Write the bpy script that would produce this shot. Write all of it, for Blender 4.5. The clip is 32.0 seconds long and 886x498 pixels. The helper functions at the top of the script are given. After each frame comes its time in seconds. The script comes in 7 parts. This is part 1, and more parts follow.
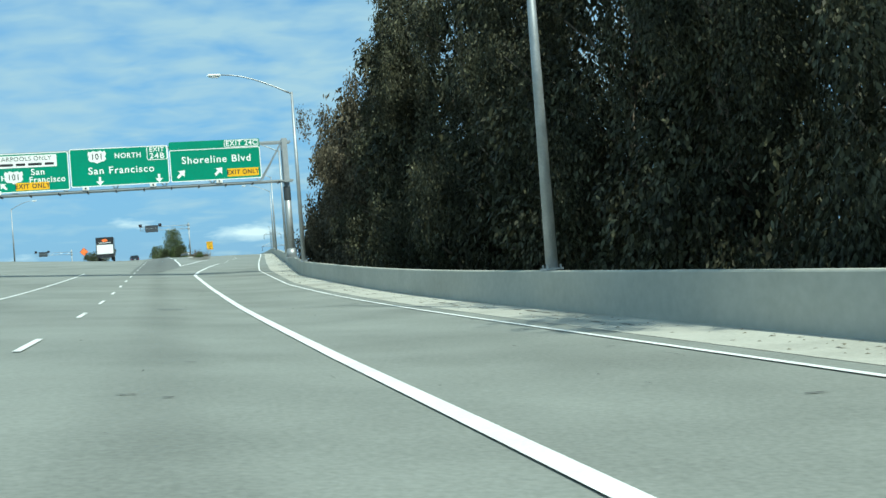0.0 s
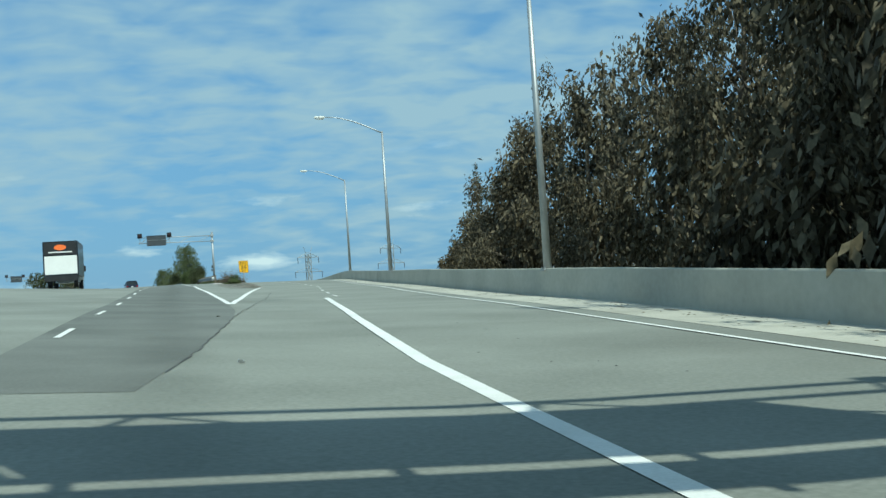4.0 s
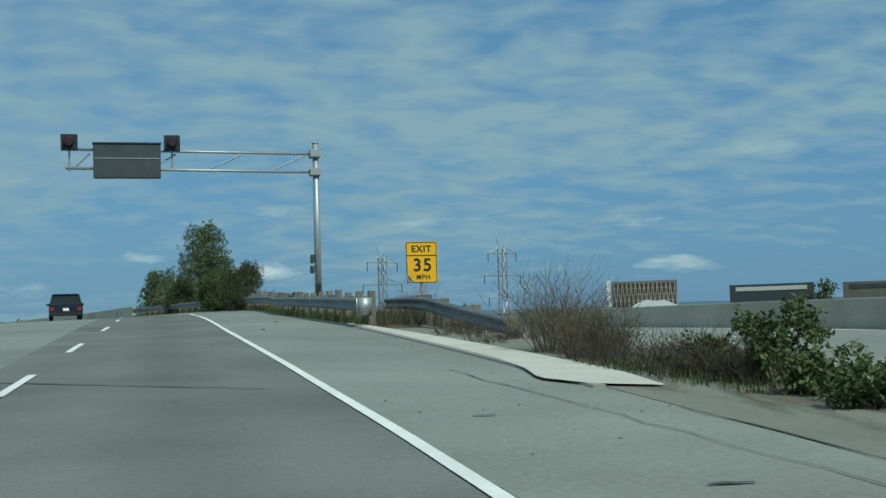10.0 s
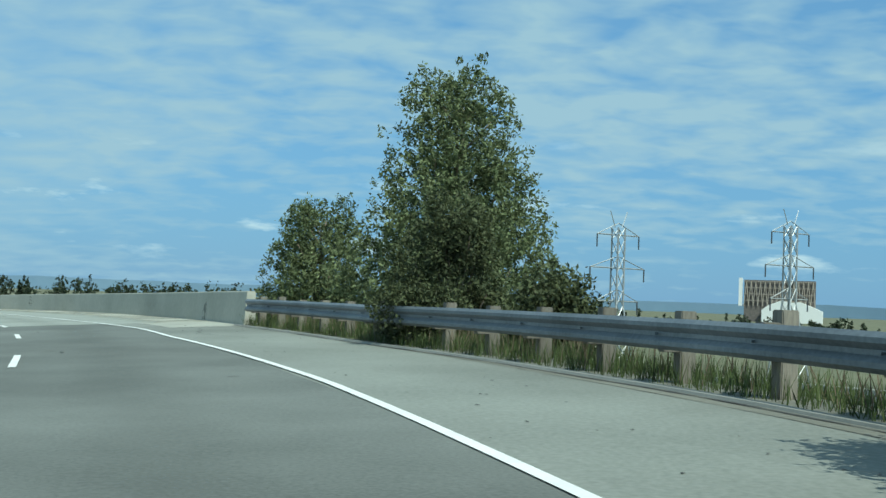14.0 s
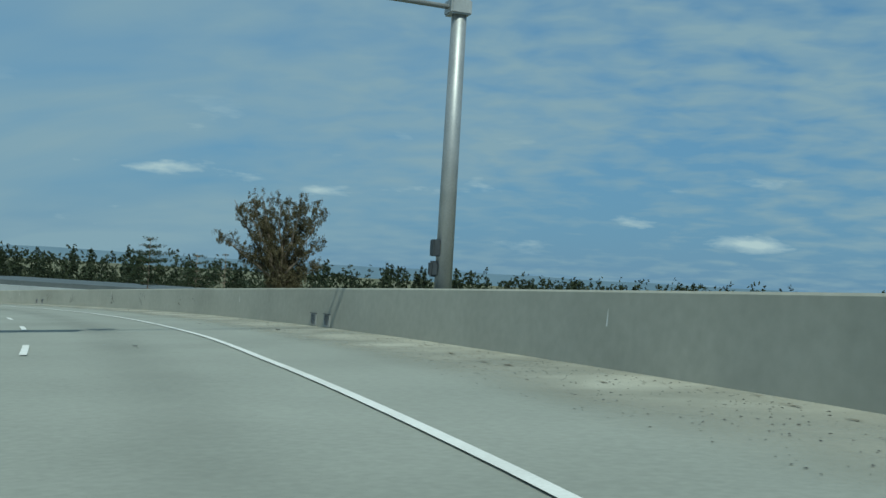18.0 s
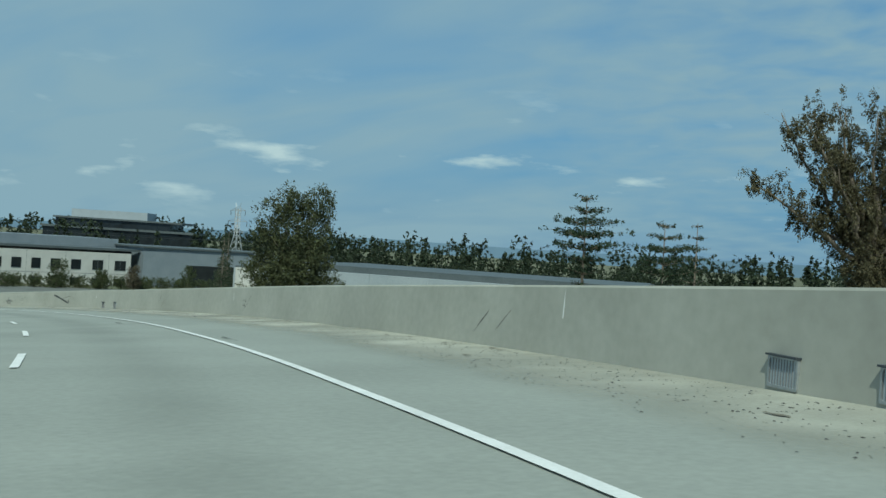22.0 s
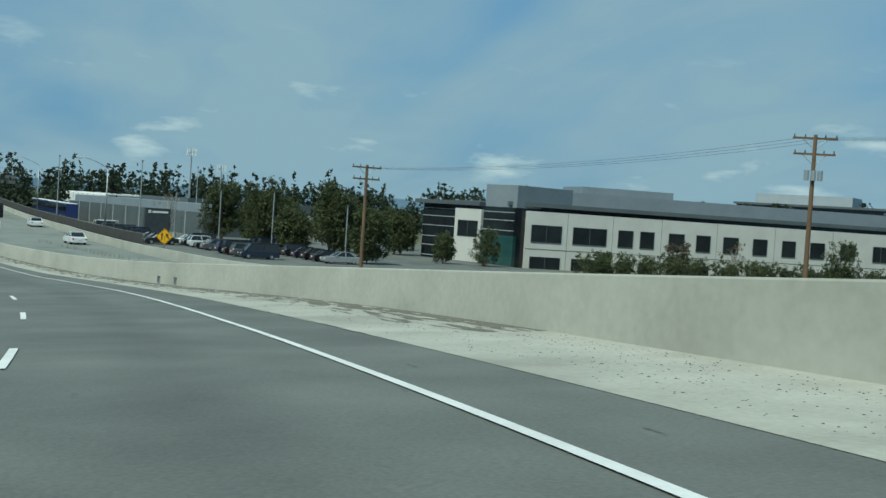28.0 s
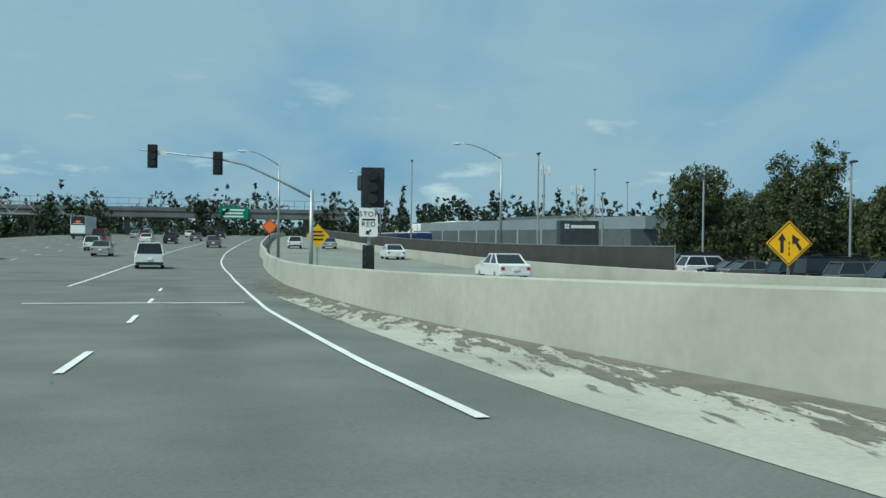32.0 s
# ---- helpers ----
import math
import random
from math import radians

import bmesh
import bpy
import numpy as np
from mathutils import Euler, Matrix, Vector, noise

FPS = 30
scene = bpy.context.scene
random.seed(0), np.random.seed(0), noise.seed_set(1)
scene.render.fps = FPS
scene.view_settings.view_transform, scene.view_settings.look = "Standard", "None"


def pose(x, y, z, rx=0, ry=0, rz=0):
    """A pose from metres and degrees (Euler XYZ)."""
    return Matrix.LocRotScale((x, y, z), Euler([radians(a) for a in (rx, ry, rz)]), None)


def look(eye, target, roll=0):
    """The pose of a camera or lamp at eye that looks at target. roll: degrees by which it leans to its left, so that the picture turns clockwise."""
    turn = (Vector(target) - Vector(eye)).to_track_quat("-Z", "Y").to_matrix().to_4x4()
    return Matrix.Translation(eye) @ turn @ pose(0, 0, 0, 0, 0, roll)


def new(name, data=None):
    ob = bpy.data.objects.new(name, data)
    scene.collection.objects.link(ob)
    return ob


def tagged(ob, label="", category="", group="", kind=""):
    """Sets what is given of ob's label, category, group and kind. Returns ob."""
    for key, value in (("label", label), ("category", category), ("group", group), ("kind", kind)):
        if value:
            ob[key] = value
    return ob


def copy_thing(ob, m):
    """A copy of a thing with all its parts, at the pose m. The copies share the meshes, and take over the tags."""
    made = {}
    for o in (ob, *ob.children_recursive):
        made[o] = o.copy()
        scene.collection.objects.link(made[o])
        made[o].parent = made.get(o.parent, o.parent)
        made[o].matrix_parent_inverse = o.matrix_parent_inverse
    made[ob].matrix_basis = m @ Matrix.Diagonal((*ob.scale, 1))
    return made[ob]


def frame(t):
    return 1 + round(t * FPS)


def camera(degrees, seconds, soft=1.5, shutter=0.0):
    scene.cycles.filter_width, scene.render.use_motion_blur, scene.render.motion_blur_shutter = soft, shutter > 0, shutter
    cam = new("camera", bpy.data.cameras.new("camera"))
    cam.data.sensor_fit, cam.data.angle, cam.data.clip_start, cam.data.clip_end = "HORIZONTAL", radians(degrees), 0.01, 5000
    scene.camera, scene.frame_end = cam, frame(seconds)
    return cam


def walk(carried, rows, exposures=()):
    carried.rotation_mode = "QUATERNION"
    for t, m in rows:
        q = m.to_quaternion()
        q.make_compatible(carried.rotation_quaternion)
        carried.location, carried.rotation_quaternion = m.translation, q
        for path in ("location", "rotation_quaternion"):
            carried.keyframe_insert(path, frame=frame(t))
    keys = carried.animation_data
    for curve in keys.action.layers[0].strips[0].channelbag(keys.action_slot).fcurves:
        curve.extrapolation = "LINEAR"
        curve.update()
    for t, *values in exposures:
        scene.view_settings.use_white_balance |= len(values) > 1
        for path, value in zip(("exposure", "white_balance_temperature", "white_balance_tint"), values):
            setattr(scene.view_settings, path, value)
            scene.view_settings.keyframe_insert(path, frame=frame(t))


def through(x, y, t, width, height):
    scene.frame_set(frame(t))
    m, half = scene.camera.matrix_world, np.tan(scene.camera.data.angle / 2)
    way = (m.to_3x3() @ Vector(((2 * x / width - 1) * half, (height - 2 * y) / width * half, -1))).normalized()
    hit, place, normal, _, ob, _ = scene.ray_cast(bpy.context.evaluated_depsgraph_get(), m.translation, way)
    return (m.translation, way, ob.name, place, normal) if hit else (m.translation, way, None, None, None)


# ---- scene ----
cam = camera(43.0, 32.0)
PATH = [
    (0.0, 0.000, 0.000, 1.100, 0.092, 0.979, 4.394),
    (0.5, -2.555, 9.965, 1.237, 0.181, 1.160, 4.430),
    (1.0, -5.050, 19.916, 1.363, 0.261, 1.397, 4.460),
    (1.5, -7.526, 29.830, 1.573, 0.339, 1.617, 4.492),
    (2.0, -10.022, 39.685, 1.789, 0.480, 1.874, 4.514),
    (2.5, -12.566, 49.462, 2.031, 0.523, 2.117, 4.438),
    (3.0, -15.031, 59.183, 2.368, 0.459, 2.353, 4.285),
    (3.5, -17.466, 68.827, 2.734, 0.425, 2.522, 4.061),
    (4.0, -19.879, 78.384, 3.114, 0.456, 2.591, 3.813),
    (4.5, -22.273, 87.841, 3.494, 0.488, 2.606, 3.636),
    (5.0, -24.584, 97.207, 3.818, 0.352, 2.732, 3.669),
    (5.5, -26.870, 106.467, 4.195, 0.303, 2.828, 3.868),
    (6.0, -29.132, 115.650, 4.583, 0.317, 2.982, 4.087),
    (6.5, -31.354, 124.762, 4.995, 0.289, 3.110, 4.178),
    (7.0, -33.569, 133.827, 5.367, 0.334, 3.090, 4.177),
    (7.5, -35.783, 142.849, 5.726, 0.354, 3.047, 4.165),
    (8.0, -38.005, 151.825, 6.010, 0.441, 2.944, 4.264),
    (8.5, -40.196, 160.764, 6.260, 0.433, 2.899, 4.072),
    (9.0, -42.421, 169.653, 6.580, 0.466, 2.960, 3.657),
    (9.5, -44.672, 178.525, 6.936, 0.467, 3.306, 2.781),
    (10.0, -46.942, 187.378, 7.262, 0.501, 3.442, 1.770),
    (10.5, -49.253, 196.211, 7.576, 0.547, 3.550, 1.089),
    (11.0, -51.569, 205.044, 7.835, 0.617, 3.555, 0.689),
    (11.5, -53.951, 213.861, 8.149, 0.767, 3.352, 0.360),
    (12.0, -56.225, 222.614, 8.447, 0.999, 3.022, -0.091),
    (12.5, -58.540, 231.286, 8.687, 1.575, 2.742, -0.548),
    (13.0, -60.965, 239.880, 8.895, 2.636, 2.599, -1.047),
    (13.5, -63.697, 248.355, 9.024, 4.256, 2.511, -1.580),
    (14.0, -66.743, 256.720, 9.069, 5.925, 2.517, -2.085),
    (14.5, -70.103, 264.992, 9.077, 7.752, 2.539, -2.481),
    (15.0, -73.785, 273.159, 9.045, 10.159, 2.375, -2.800),
    (15.5, -77.626, 281.254, 8.908, 12.895, 2.113, -3.193),
    (16.0, -81.906, 289.246, 8.830, 15.390, 1.873, -3.585),
    (16.5, -86.567, 297.132, 8.705, 17.766, 1.678, -3.889),
    (17.0, -91.594, 304.894, 8.544, 20.109, 1.543, -4.021),
    (17.5, -96.980, 312.510, 8.366, 22.463, 1.476, -3.902),
    (18.0, -102.758, 319.929, 8.190, 24.833, 1.476, -3.457),
    (18.5, -108.859, 327.106, 8.009, 27.268, 1.294, -3.321),
    (19.0, -115.240, 333.992, 7.826, 29.508, 1.075, -3.386),
    (19.5, -121.880, 340.625, 7.477, 31.454, 0.931, -3.551),
    (20.0, -128.765, 347.037, 7.177, 33.295, 0.806, -3.710),
    (20.5, -135.852, 353.242, 6.877, 35.107, 0.695, -3.791),
    (21.0, -143.118, 359.241, 6.524, 36.898, 0.430, -3.780),
    (21.5, -150.612, 364.981, 6.124, 38.807, 0.292, -3.706),
    (22.0, -158.340, 370.499, 5.718, 40.849, 0.086, -3.694),
    (22.5, -166.326, 375.779, 5.312, 42.965, -0.039, -3.710),
    (23.0, -174.535, 380.758, 4.823, 45.297, -0.282, -3.885),
    (23.5, -182.902, 385.377, 4.305, 47.965, -0.492, -4.143),
    (24.0, -191.406, 389.594, 3.763, 50.739, -0.726, -4.475),
    (24.5, -200.007, 393.377, 3.160, 53.334, -1.094, -4.654),
    (25.0, -208.676, 396.772, 2.531, 55.848, -1.382, -4.726),
    (25.5, -217.422, 399.822, 1.824, 58.425, -1.643, -4.356),
    (26.0, -226.365, 402.420, 1.154, 61.222, -1.763, -4.121),
    (26.5, -235.474, 404.583, 0.474, 64.091, -1.807, -3.997),
    (27.0, -244.733, 406.301, -0.210, 66.904, -1.818, -3.941),
    (27.5, -254.119, 407.584, -0.896, 69.548, -1.812, -3.897),
    (28.0, -263.609, 408.469, -1.597, 71.933, -1.785, -3.795),
    (28.5, -273.167, 408.901, -2.236, 74.348, -1.586, -3.743),
    (29.0, -282.719, 408.964, -2.806, 76.706, -1.439, -3.524),
    (29.5, -292.242, 408.619, -3.354, 79.064, -1.455, -3.305),
    (30.0, -301.658, 407.883, -3.919, 81.337, -1.367, -3.121),
    (30.5, -310.969, 406.808, -4.466, 83.388, -1.157, -2.755),
    (31.0, -320.189, 405.462, -4.933, 85.097, -0.928, -2.279),
    (31.5, -329.296, 403.884, -5.336, 86.450, -0.673, -1.606),
    (32.0, -338.321, 402.243, -5.714, 87.216, -0.486, -0.732),
]
EXPOSURES = [(0.0, 0.66, 6100, -11), (2.5, 0.45, 6100, -11), (5.0, 0.27, 6100, -11), (6.0, 0.08, 6100, -11), (8.0, -0.08, 6100, -11), (10.0, -0.08, 6100, -11), (12.5, 0.16, 6100, -11), (13.5, 0.45, 6100, -11), (15.0, 0.42, 6100, -11), (16.0, 0.25, 6100, -11), (18.0, -0.16, 6100, -11), (24.0, 0.0, 6100, -11), (28.0, 0.0, 6100, -11), (30.0, 0.15, 6150, -10), (32.0, 0.18, 6150, -10)]
walk(cam, [(t, pose(x, y, z, 90 + pitch, roll, yaw)) for t, x, y, z, yaw, pitch, roll in PATH], EXPOSURES)

# Daylight: sun behind and to the right of the first stretch, thin broken cloud.
SUN_HEADING, SUN_HEIGHT = 217.0, 51.0
sun = new("sun", bpy.data.lights.new("sun", "SUN"))
sun.data.energy, sun.data.angle, sun.data.color = 3.4, radians(0.6), (1.0, 0.95, 0.87)
toward_sun = Vector((-math.sin(radians(SUN_HEADING)) * math.cos(radians(SUN_HEIGHT)),
                     math.cos(radians(SUN_HEADING)) * math.cos(radians(SUN_HEIGHT)), math.sin(radians(SUN_HEIGHT))))
sun.matrix_world = look(toward_sun * 500, (0, 0, 0))


def make_world():
    world = bpy.data.worlds.new("sky")
    scene.world = world
    world.use_nodes = True
    nt = world.node_tree
    nt.nodes.clear()
    def node(kind, **values):
        n = nt.nodes.new(kind)
        for key, value in values.items():
            n.inputs[key].default_value = value
        return n
    def math_node(op, a, b=None):
        n = nt.nodes.new("ShaderNodeMath")
        n.operation = op
        for k, v in enumerate((a, b)):
            if v is None:
                continue
            if isinstance(v, (int, float)):
                n.inputs[k].default_value = v
            else:
                nt.links.new(v, n.inputs[k])
        return n.outputs[0]
    sky = nt.nodes.new("ShaderNodeTexSky")
    sky.sky_type, sky.sun_disc = "NISHITA", False
    sky.sun_elevation, sky.sun_rotation = radians(SUN_HEIGHT), radians(360 - SUN_HEADING)
    sky.air_density, sky.dust_density, sky.ozone_density = 1.0, 0.0, 3.0
    coord = nt.nodes.new("ShaderNodeTexCoord")
    split = nt.nodes.new("ShaderNodeSeparateXYZ")
    nt.links.new(coord.outputs["Generated"], split.inputs[0])
    up = math_node("ADD", math_node("MAXIMUM", split.outputs[2], 0.0), 0.2)
    flat = nt.nodes.new("ShaderNodeCombineXYZ")
    nt.links.new(math_node("DIVIDE", split.outputs[0], up), flat.inputs[0])
    nt.links.new(math_node("DIVIDE", split.outputs[1], up), flat.inputs[1])
    turn = node("ShaderNodeMapping", Rotation=(0, 0, radians(-25)), Scale=(0.8, 1.05, 1.0))
    nt.links.new(flat.outputs[0], turn.inputs[0])
    # high cloud: small ripples to the north, smooth drawn-out veils to the west, both gathered into broad sheets
    small = node("ShaderNodeTexNoise", Scale=8.0, Detail=3.0, Roughness=0.5, Distortion=0.25)
    large = node("ShaderNodeTexNoise", Scale=0.9, Detail=3.0, Roughness=0.55)
    for n in (small, large):
        nt.links.new(turn.outputs[0], n.inputs["Vector"])
    drawn = node("ShaderNodeMapping", Rotation=(0, 0, radians(20)), Scale=(0.5, 1.5, 1.0))
    nt.links.new(flat.outputs[0], drawn.inputs[0])
    veil = node("ShaderNodeTexNoise", Scale=1.5, Detail=5.0, Roughness=0.5, Distortion=0.6)
    nt.links.new(drawn.outputs[0], veil.inputs["Vector"])
    west = nt.nodes.new("ShaderNodeMapRange")
    for k, v in enumerate((-0.25, -0.7, 0.0, 1.0)):
        west.inputs[k + 1].default_value = v
    nt.links.new(split.outputs[0], west.inputs[0])
    rippled = math_node("MULTIPLY", small.outputs[0], math_node("SUBTRACT", 1.0, west.outputs[0]))
    veiled = math_node("MULTIPLY", math_node("ADD", math_node("MULTIPLY", veil.outputs[0], 0.65), 0.21), west.outputs[0])
    both = math_node("ADD", math_node("MULTIPLY", math_node("ADD", rippled, veiled), 0.85), math_node("MULTIPLY", large.outputs[0], 0.75))
    both = math_node("SUBTRACT", both, math_node("MULTIPLY", split.outputs[0], 0.04))  # thicker cloud to the west
    gap = nt.nodes.new("ShaderNodeMapRange")  # a clearer belt low over the horizon
    for k, v in enumerate((0.05, 0.17, -0.16, 0.03)):
        gap.inputs[k + 1].default_value = v
    nt.links.new(split.outputs[2], gap.inputs[0])
    both = math_node("ADD", both, math_node("MULTIPLY", gap.outputs[0], math_node("SUBTRACT", 1.0, west.outputs[0])))
    ramp = nt.nodes.new("ShaderNodeValToRGB")
    ramp.color_ramp.elements[0].position, ramp.color_ramp.elements[0].color = 0.62, (0.0, 0.0, 0.0, 1)
    ramp.color_ramp.elements[1].position, ramp.color_ramp.elements[1].color = 0.93, (0.97, 0.97, 0.97, 1)
    nt.links.new(both, ramp.inputs[0])
    # small heaped clouds in a band just over the horizon
    ring = node("ShaderNodeMapping", Scale=(8.0, 8.0, 32.0))
    nt.links.new(coord.outputs["Generated"], ring.inputs[0])
    puffs = node("ShaderNodeTexNoise", Scale=1.0, Detail=6.0, Roughness=0.55)
    nt.links.new(ring.outputs[0], puffs.inputs["Vector"])
    band = nt.nodes.new("ShaderNodeValToRGB")
    stops = band.color_ramp.elements
    stops[0].position, stops[0].color = 0.012, (0, 0, 0, 1)
    stops[1].position, stops[1].color = 0.16, (0, 0, 0, 1)
    middle = stops.new(0.05)
    middle.color = (1, 1, 1, 1)
    middle = stops.new(0.11)
    middle.color = (0.6, 0.6, 0.6, 1)
    nt.links.new(split.outputs[2], band.inputs[0])
    heap = math_node("MULTIPLY", math_node("MULTIPLY", math_node("SUBTRACT", puffs.outputs[0], 0.6), 9.0), band.outputs[0])
    heap_clamped = nt.nodes.new("ShaderNodeClamp")
    nt.links.new(heap, heap_clamped.inputs[0])
    haze = nt.nodes.new("ShaderNodeMix")
    haze.data_type = "RGBA"
    haze.inputs[7].default_value = (2.95, 4.0, 5.0, 1)
    nt.links.new(ramp.outputs[0], haze.inputs[0])
    low = nt.nodes.new("ShaderNodeMapRange")
    low.inputs[1].default_value, low.inputs[2].default_value = 0.0, 0.3
    low.inputs[3].default_value, low.inputs[4].default_value = 0.9, 0.45
    nt.links.new(split.outputs[2], low.inputs[0])
    pale = nt.nodes.new("ShaderNodeMix")
    pale.data_type = "RGBA"
    pale.inputs[7].default_value = (0.85, 2.2, 4.3, 1)
    nt.links.new(low.outputs[0], pale.inputs[0])
    nt.links.new(sky.outputs[0], pale.inputs[6])
    nt.links.new(pale.outputs[2], haze.inputs[6])
    heaped = nt.nodes.new("ShaderNodeMix")
    heaped.data_type = "RGBA"
    heaped.inputs[7].default_value = (5.4, 6.2, 6.7, 1)
    nt.links.new(heap_clamped.outputs[0], heaped.inputs[0])
    nt.links.new(haze.outputs[2], heaped.inputs[6])
    back = node("ShaderNodeBackground", Strength=0.1)
    nt.links.new(heaped.outputs[2], back.inputs[0])
    out = nt.nodes.new("ShaderNodeOutputWorld")
    nt.links.new(back.outputs[0], out.inputs[0])


make_world()


# Alignment of the connector: heading (degrees, left of +y), height and cross fall at every 40 m of its length.
STEP = 40.0
HEADING = [13.96, 14.29, 14.12, 13.78, 13.85, 14.6, 15.66, 24.25, 34.12, 44.68, 52.49, 61.68, 72.48, 84.14, 94.33, 101.6,
           103.0, 101.5, 98.5, 96.0, 95.0, 94.5, 94.5, 94.5, 94.5, 94.5]
LEVEL = [-0.01, 0.65, 1.96, 3.54, 5.03, 6.35, 7.64, 7.96, 7.42, 6.6, 5.2, 3.37, 0.75, -2.19, -4.74, -6.79,
         -7.7, -7.9, -7.6, -7.0, -6.4, -5.9, -5.6, -5.4, -5.3, -5.2]
FALL = [-0.081, -0.08, -0.066, -0.066, -0.071, -0.02, 0.011, 0.045, 0.058, 0.052, 0.054, 0.057, 0.058, 0.046, 0.039, 0.006,
        0.0, 0.0, 0.0, 0.0, 0.0, 0.0, 0.0, 0.0, 0.0, 0.0]
EXIT_FALL = -0.025
GROUND = -8.6


def glide(s, knots, step=STEP):
    """A smooth curve through evenly spaced values."""
    n = len(knots)
    f = min(max(s / step, 0.0), n - 1.000001)
    i = int(f)
    u = f - i
    def slope(k):
        a, b = max(k - 1, 0), min(k + 1, n - 1)
        return (knots[b] - knots[a]) / (b - a)
    return ((2 * u**3 - 3 * u**2 + 1) * knots[i] + (u**3 - 2 * u**2 + u) * slope(i)
            + (3 * u**2 - 2 * u**3) * knots[i + 1] + (u**3 - u**2) * slope(i + 1))


LAST = int(STEP * (len(HEADING) - 1))
LINE = [(-0.13, -0.03)]
for metre in range(LAST):
    a = radians(glide(metre + 0.5, HEADING))
    LINE.append((LINE[-1][0] - math.sin(a), LINE[-1][1] + math.cos(a)))


def lerp(x, table):
    """Straight lines through (x, value) pairs."""
    if x <= table[0][0]:
        return table[0][1]
    for (a, p), (b, q) in zip(table, table[1:]):
        if x <= b:
            return p + (q - p) * (x - a) / (b - a)
    return table[-1][1]


def spot(s, u=0.0, h=0.0):
    """The place at station s, u metres to the right of the line, h above the carriageway."""
    c = min(max(s, 0.0), LAST - 0.001)
    i, e = int(c), s - c
    a = radians(glide(c, HEADING))
    x = LINE[i][0] + (LINE[i + 1][0] - LINE[i][0]) * (c - i) - math.sin(a) * e + math.cos(a) * u
    y = LINE[i][1] + (LINE[i + 1][1] - LINE[i][1]) * (c - i) + math.cos(a) * e + math.sin(a) * u
    return Vector((x, y, surface(s, u) + h))


# small sags of the carriageway, and of the shoulder behind the edge line, by station
SAG = [(112, 0.0), (122, -0.05), (136, -0.05), (150, 0.0), (190, -0.02), (210, -0.04), (235, -0.04), (245, -0.08), (259, -0.11), (268, -0.11), (280, -0.07), (290, -0.03), (304, 0.0)]
SHOULDER_SAG = [(208, 0.0), (224, -0.09), (235, -0.18), (245, -0.16), (253, -0.03), (275, 0.0), (288, -0.07), (299, 0.0)]


def surface(s, u):
    c = min(max(s, 0.0), LAST)
    z, b = glide(c, LEVEL) + min(s, 0.0) * 0.012 + lerp(s, SAG), glide(c, FALL)
    z += lerp(s, SHOULDER_SAG) * min(1.0, max(0.0, (u - 1.9) / 3.0))
    if s < 330:
        edge = lerp(s, [(150, 3.0), (225, 7.0)])
        z += b * min(u, edge)
        if u > edge:
            z += EXIT_FALL * (u - edge) * lerp(s, [(300, 1.0), (330, 1.0)])
            z -= lerp(s, [(215, 0.0), (300, 2.2), (330, 3.6)]) * min(1.0, (u - edge) / 3.0)
        return z
    return z + b * max(u, -7.0)


def frame_at(s, u=0.0, h=0.0, turn=0.0):
    """A level pose at a station: x to the right, y along the road, z up."""
    p = spot(s, u, h)
    return Matrix.Translation(p) @ Matrix.Rotation(radians(glide(s, HEADING) + turn), 4, "Z")


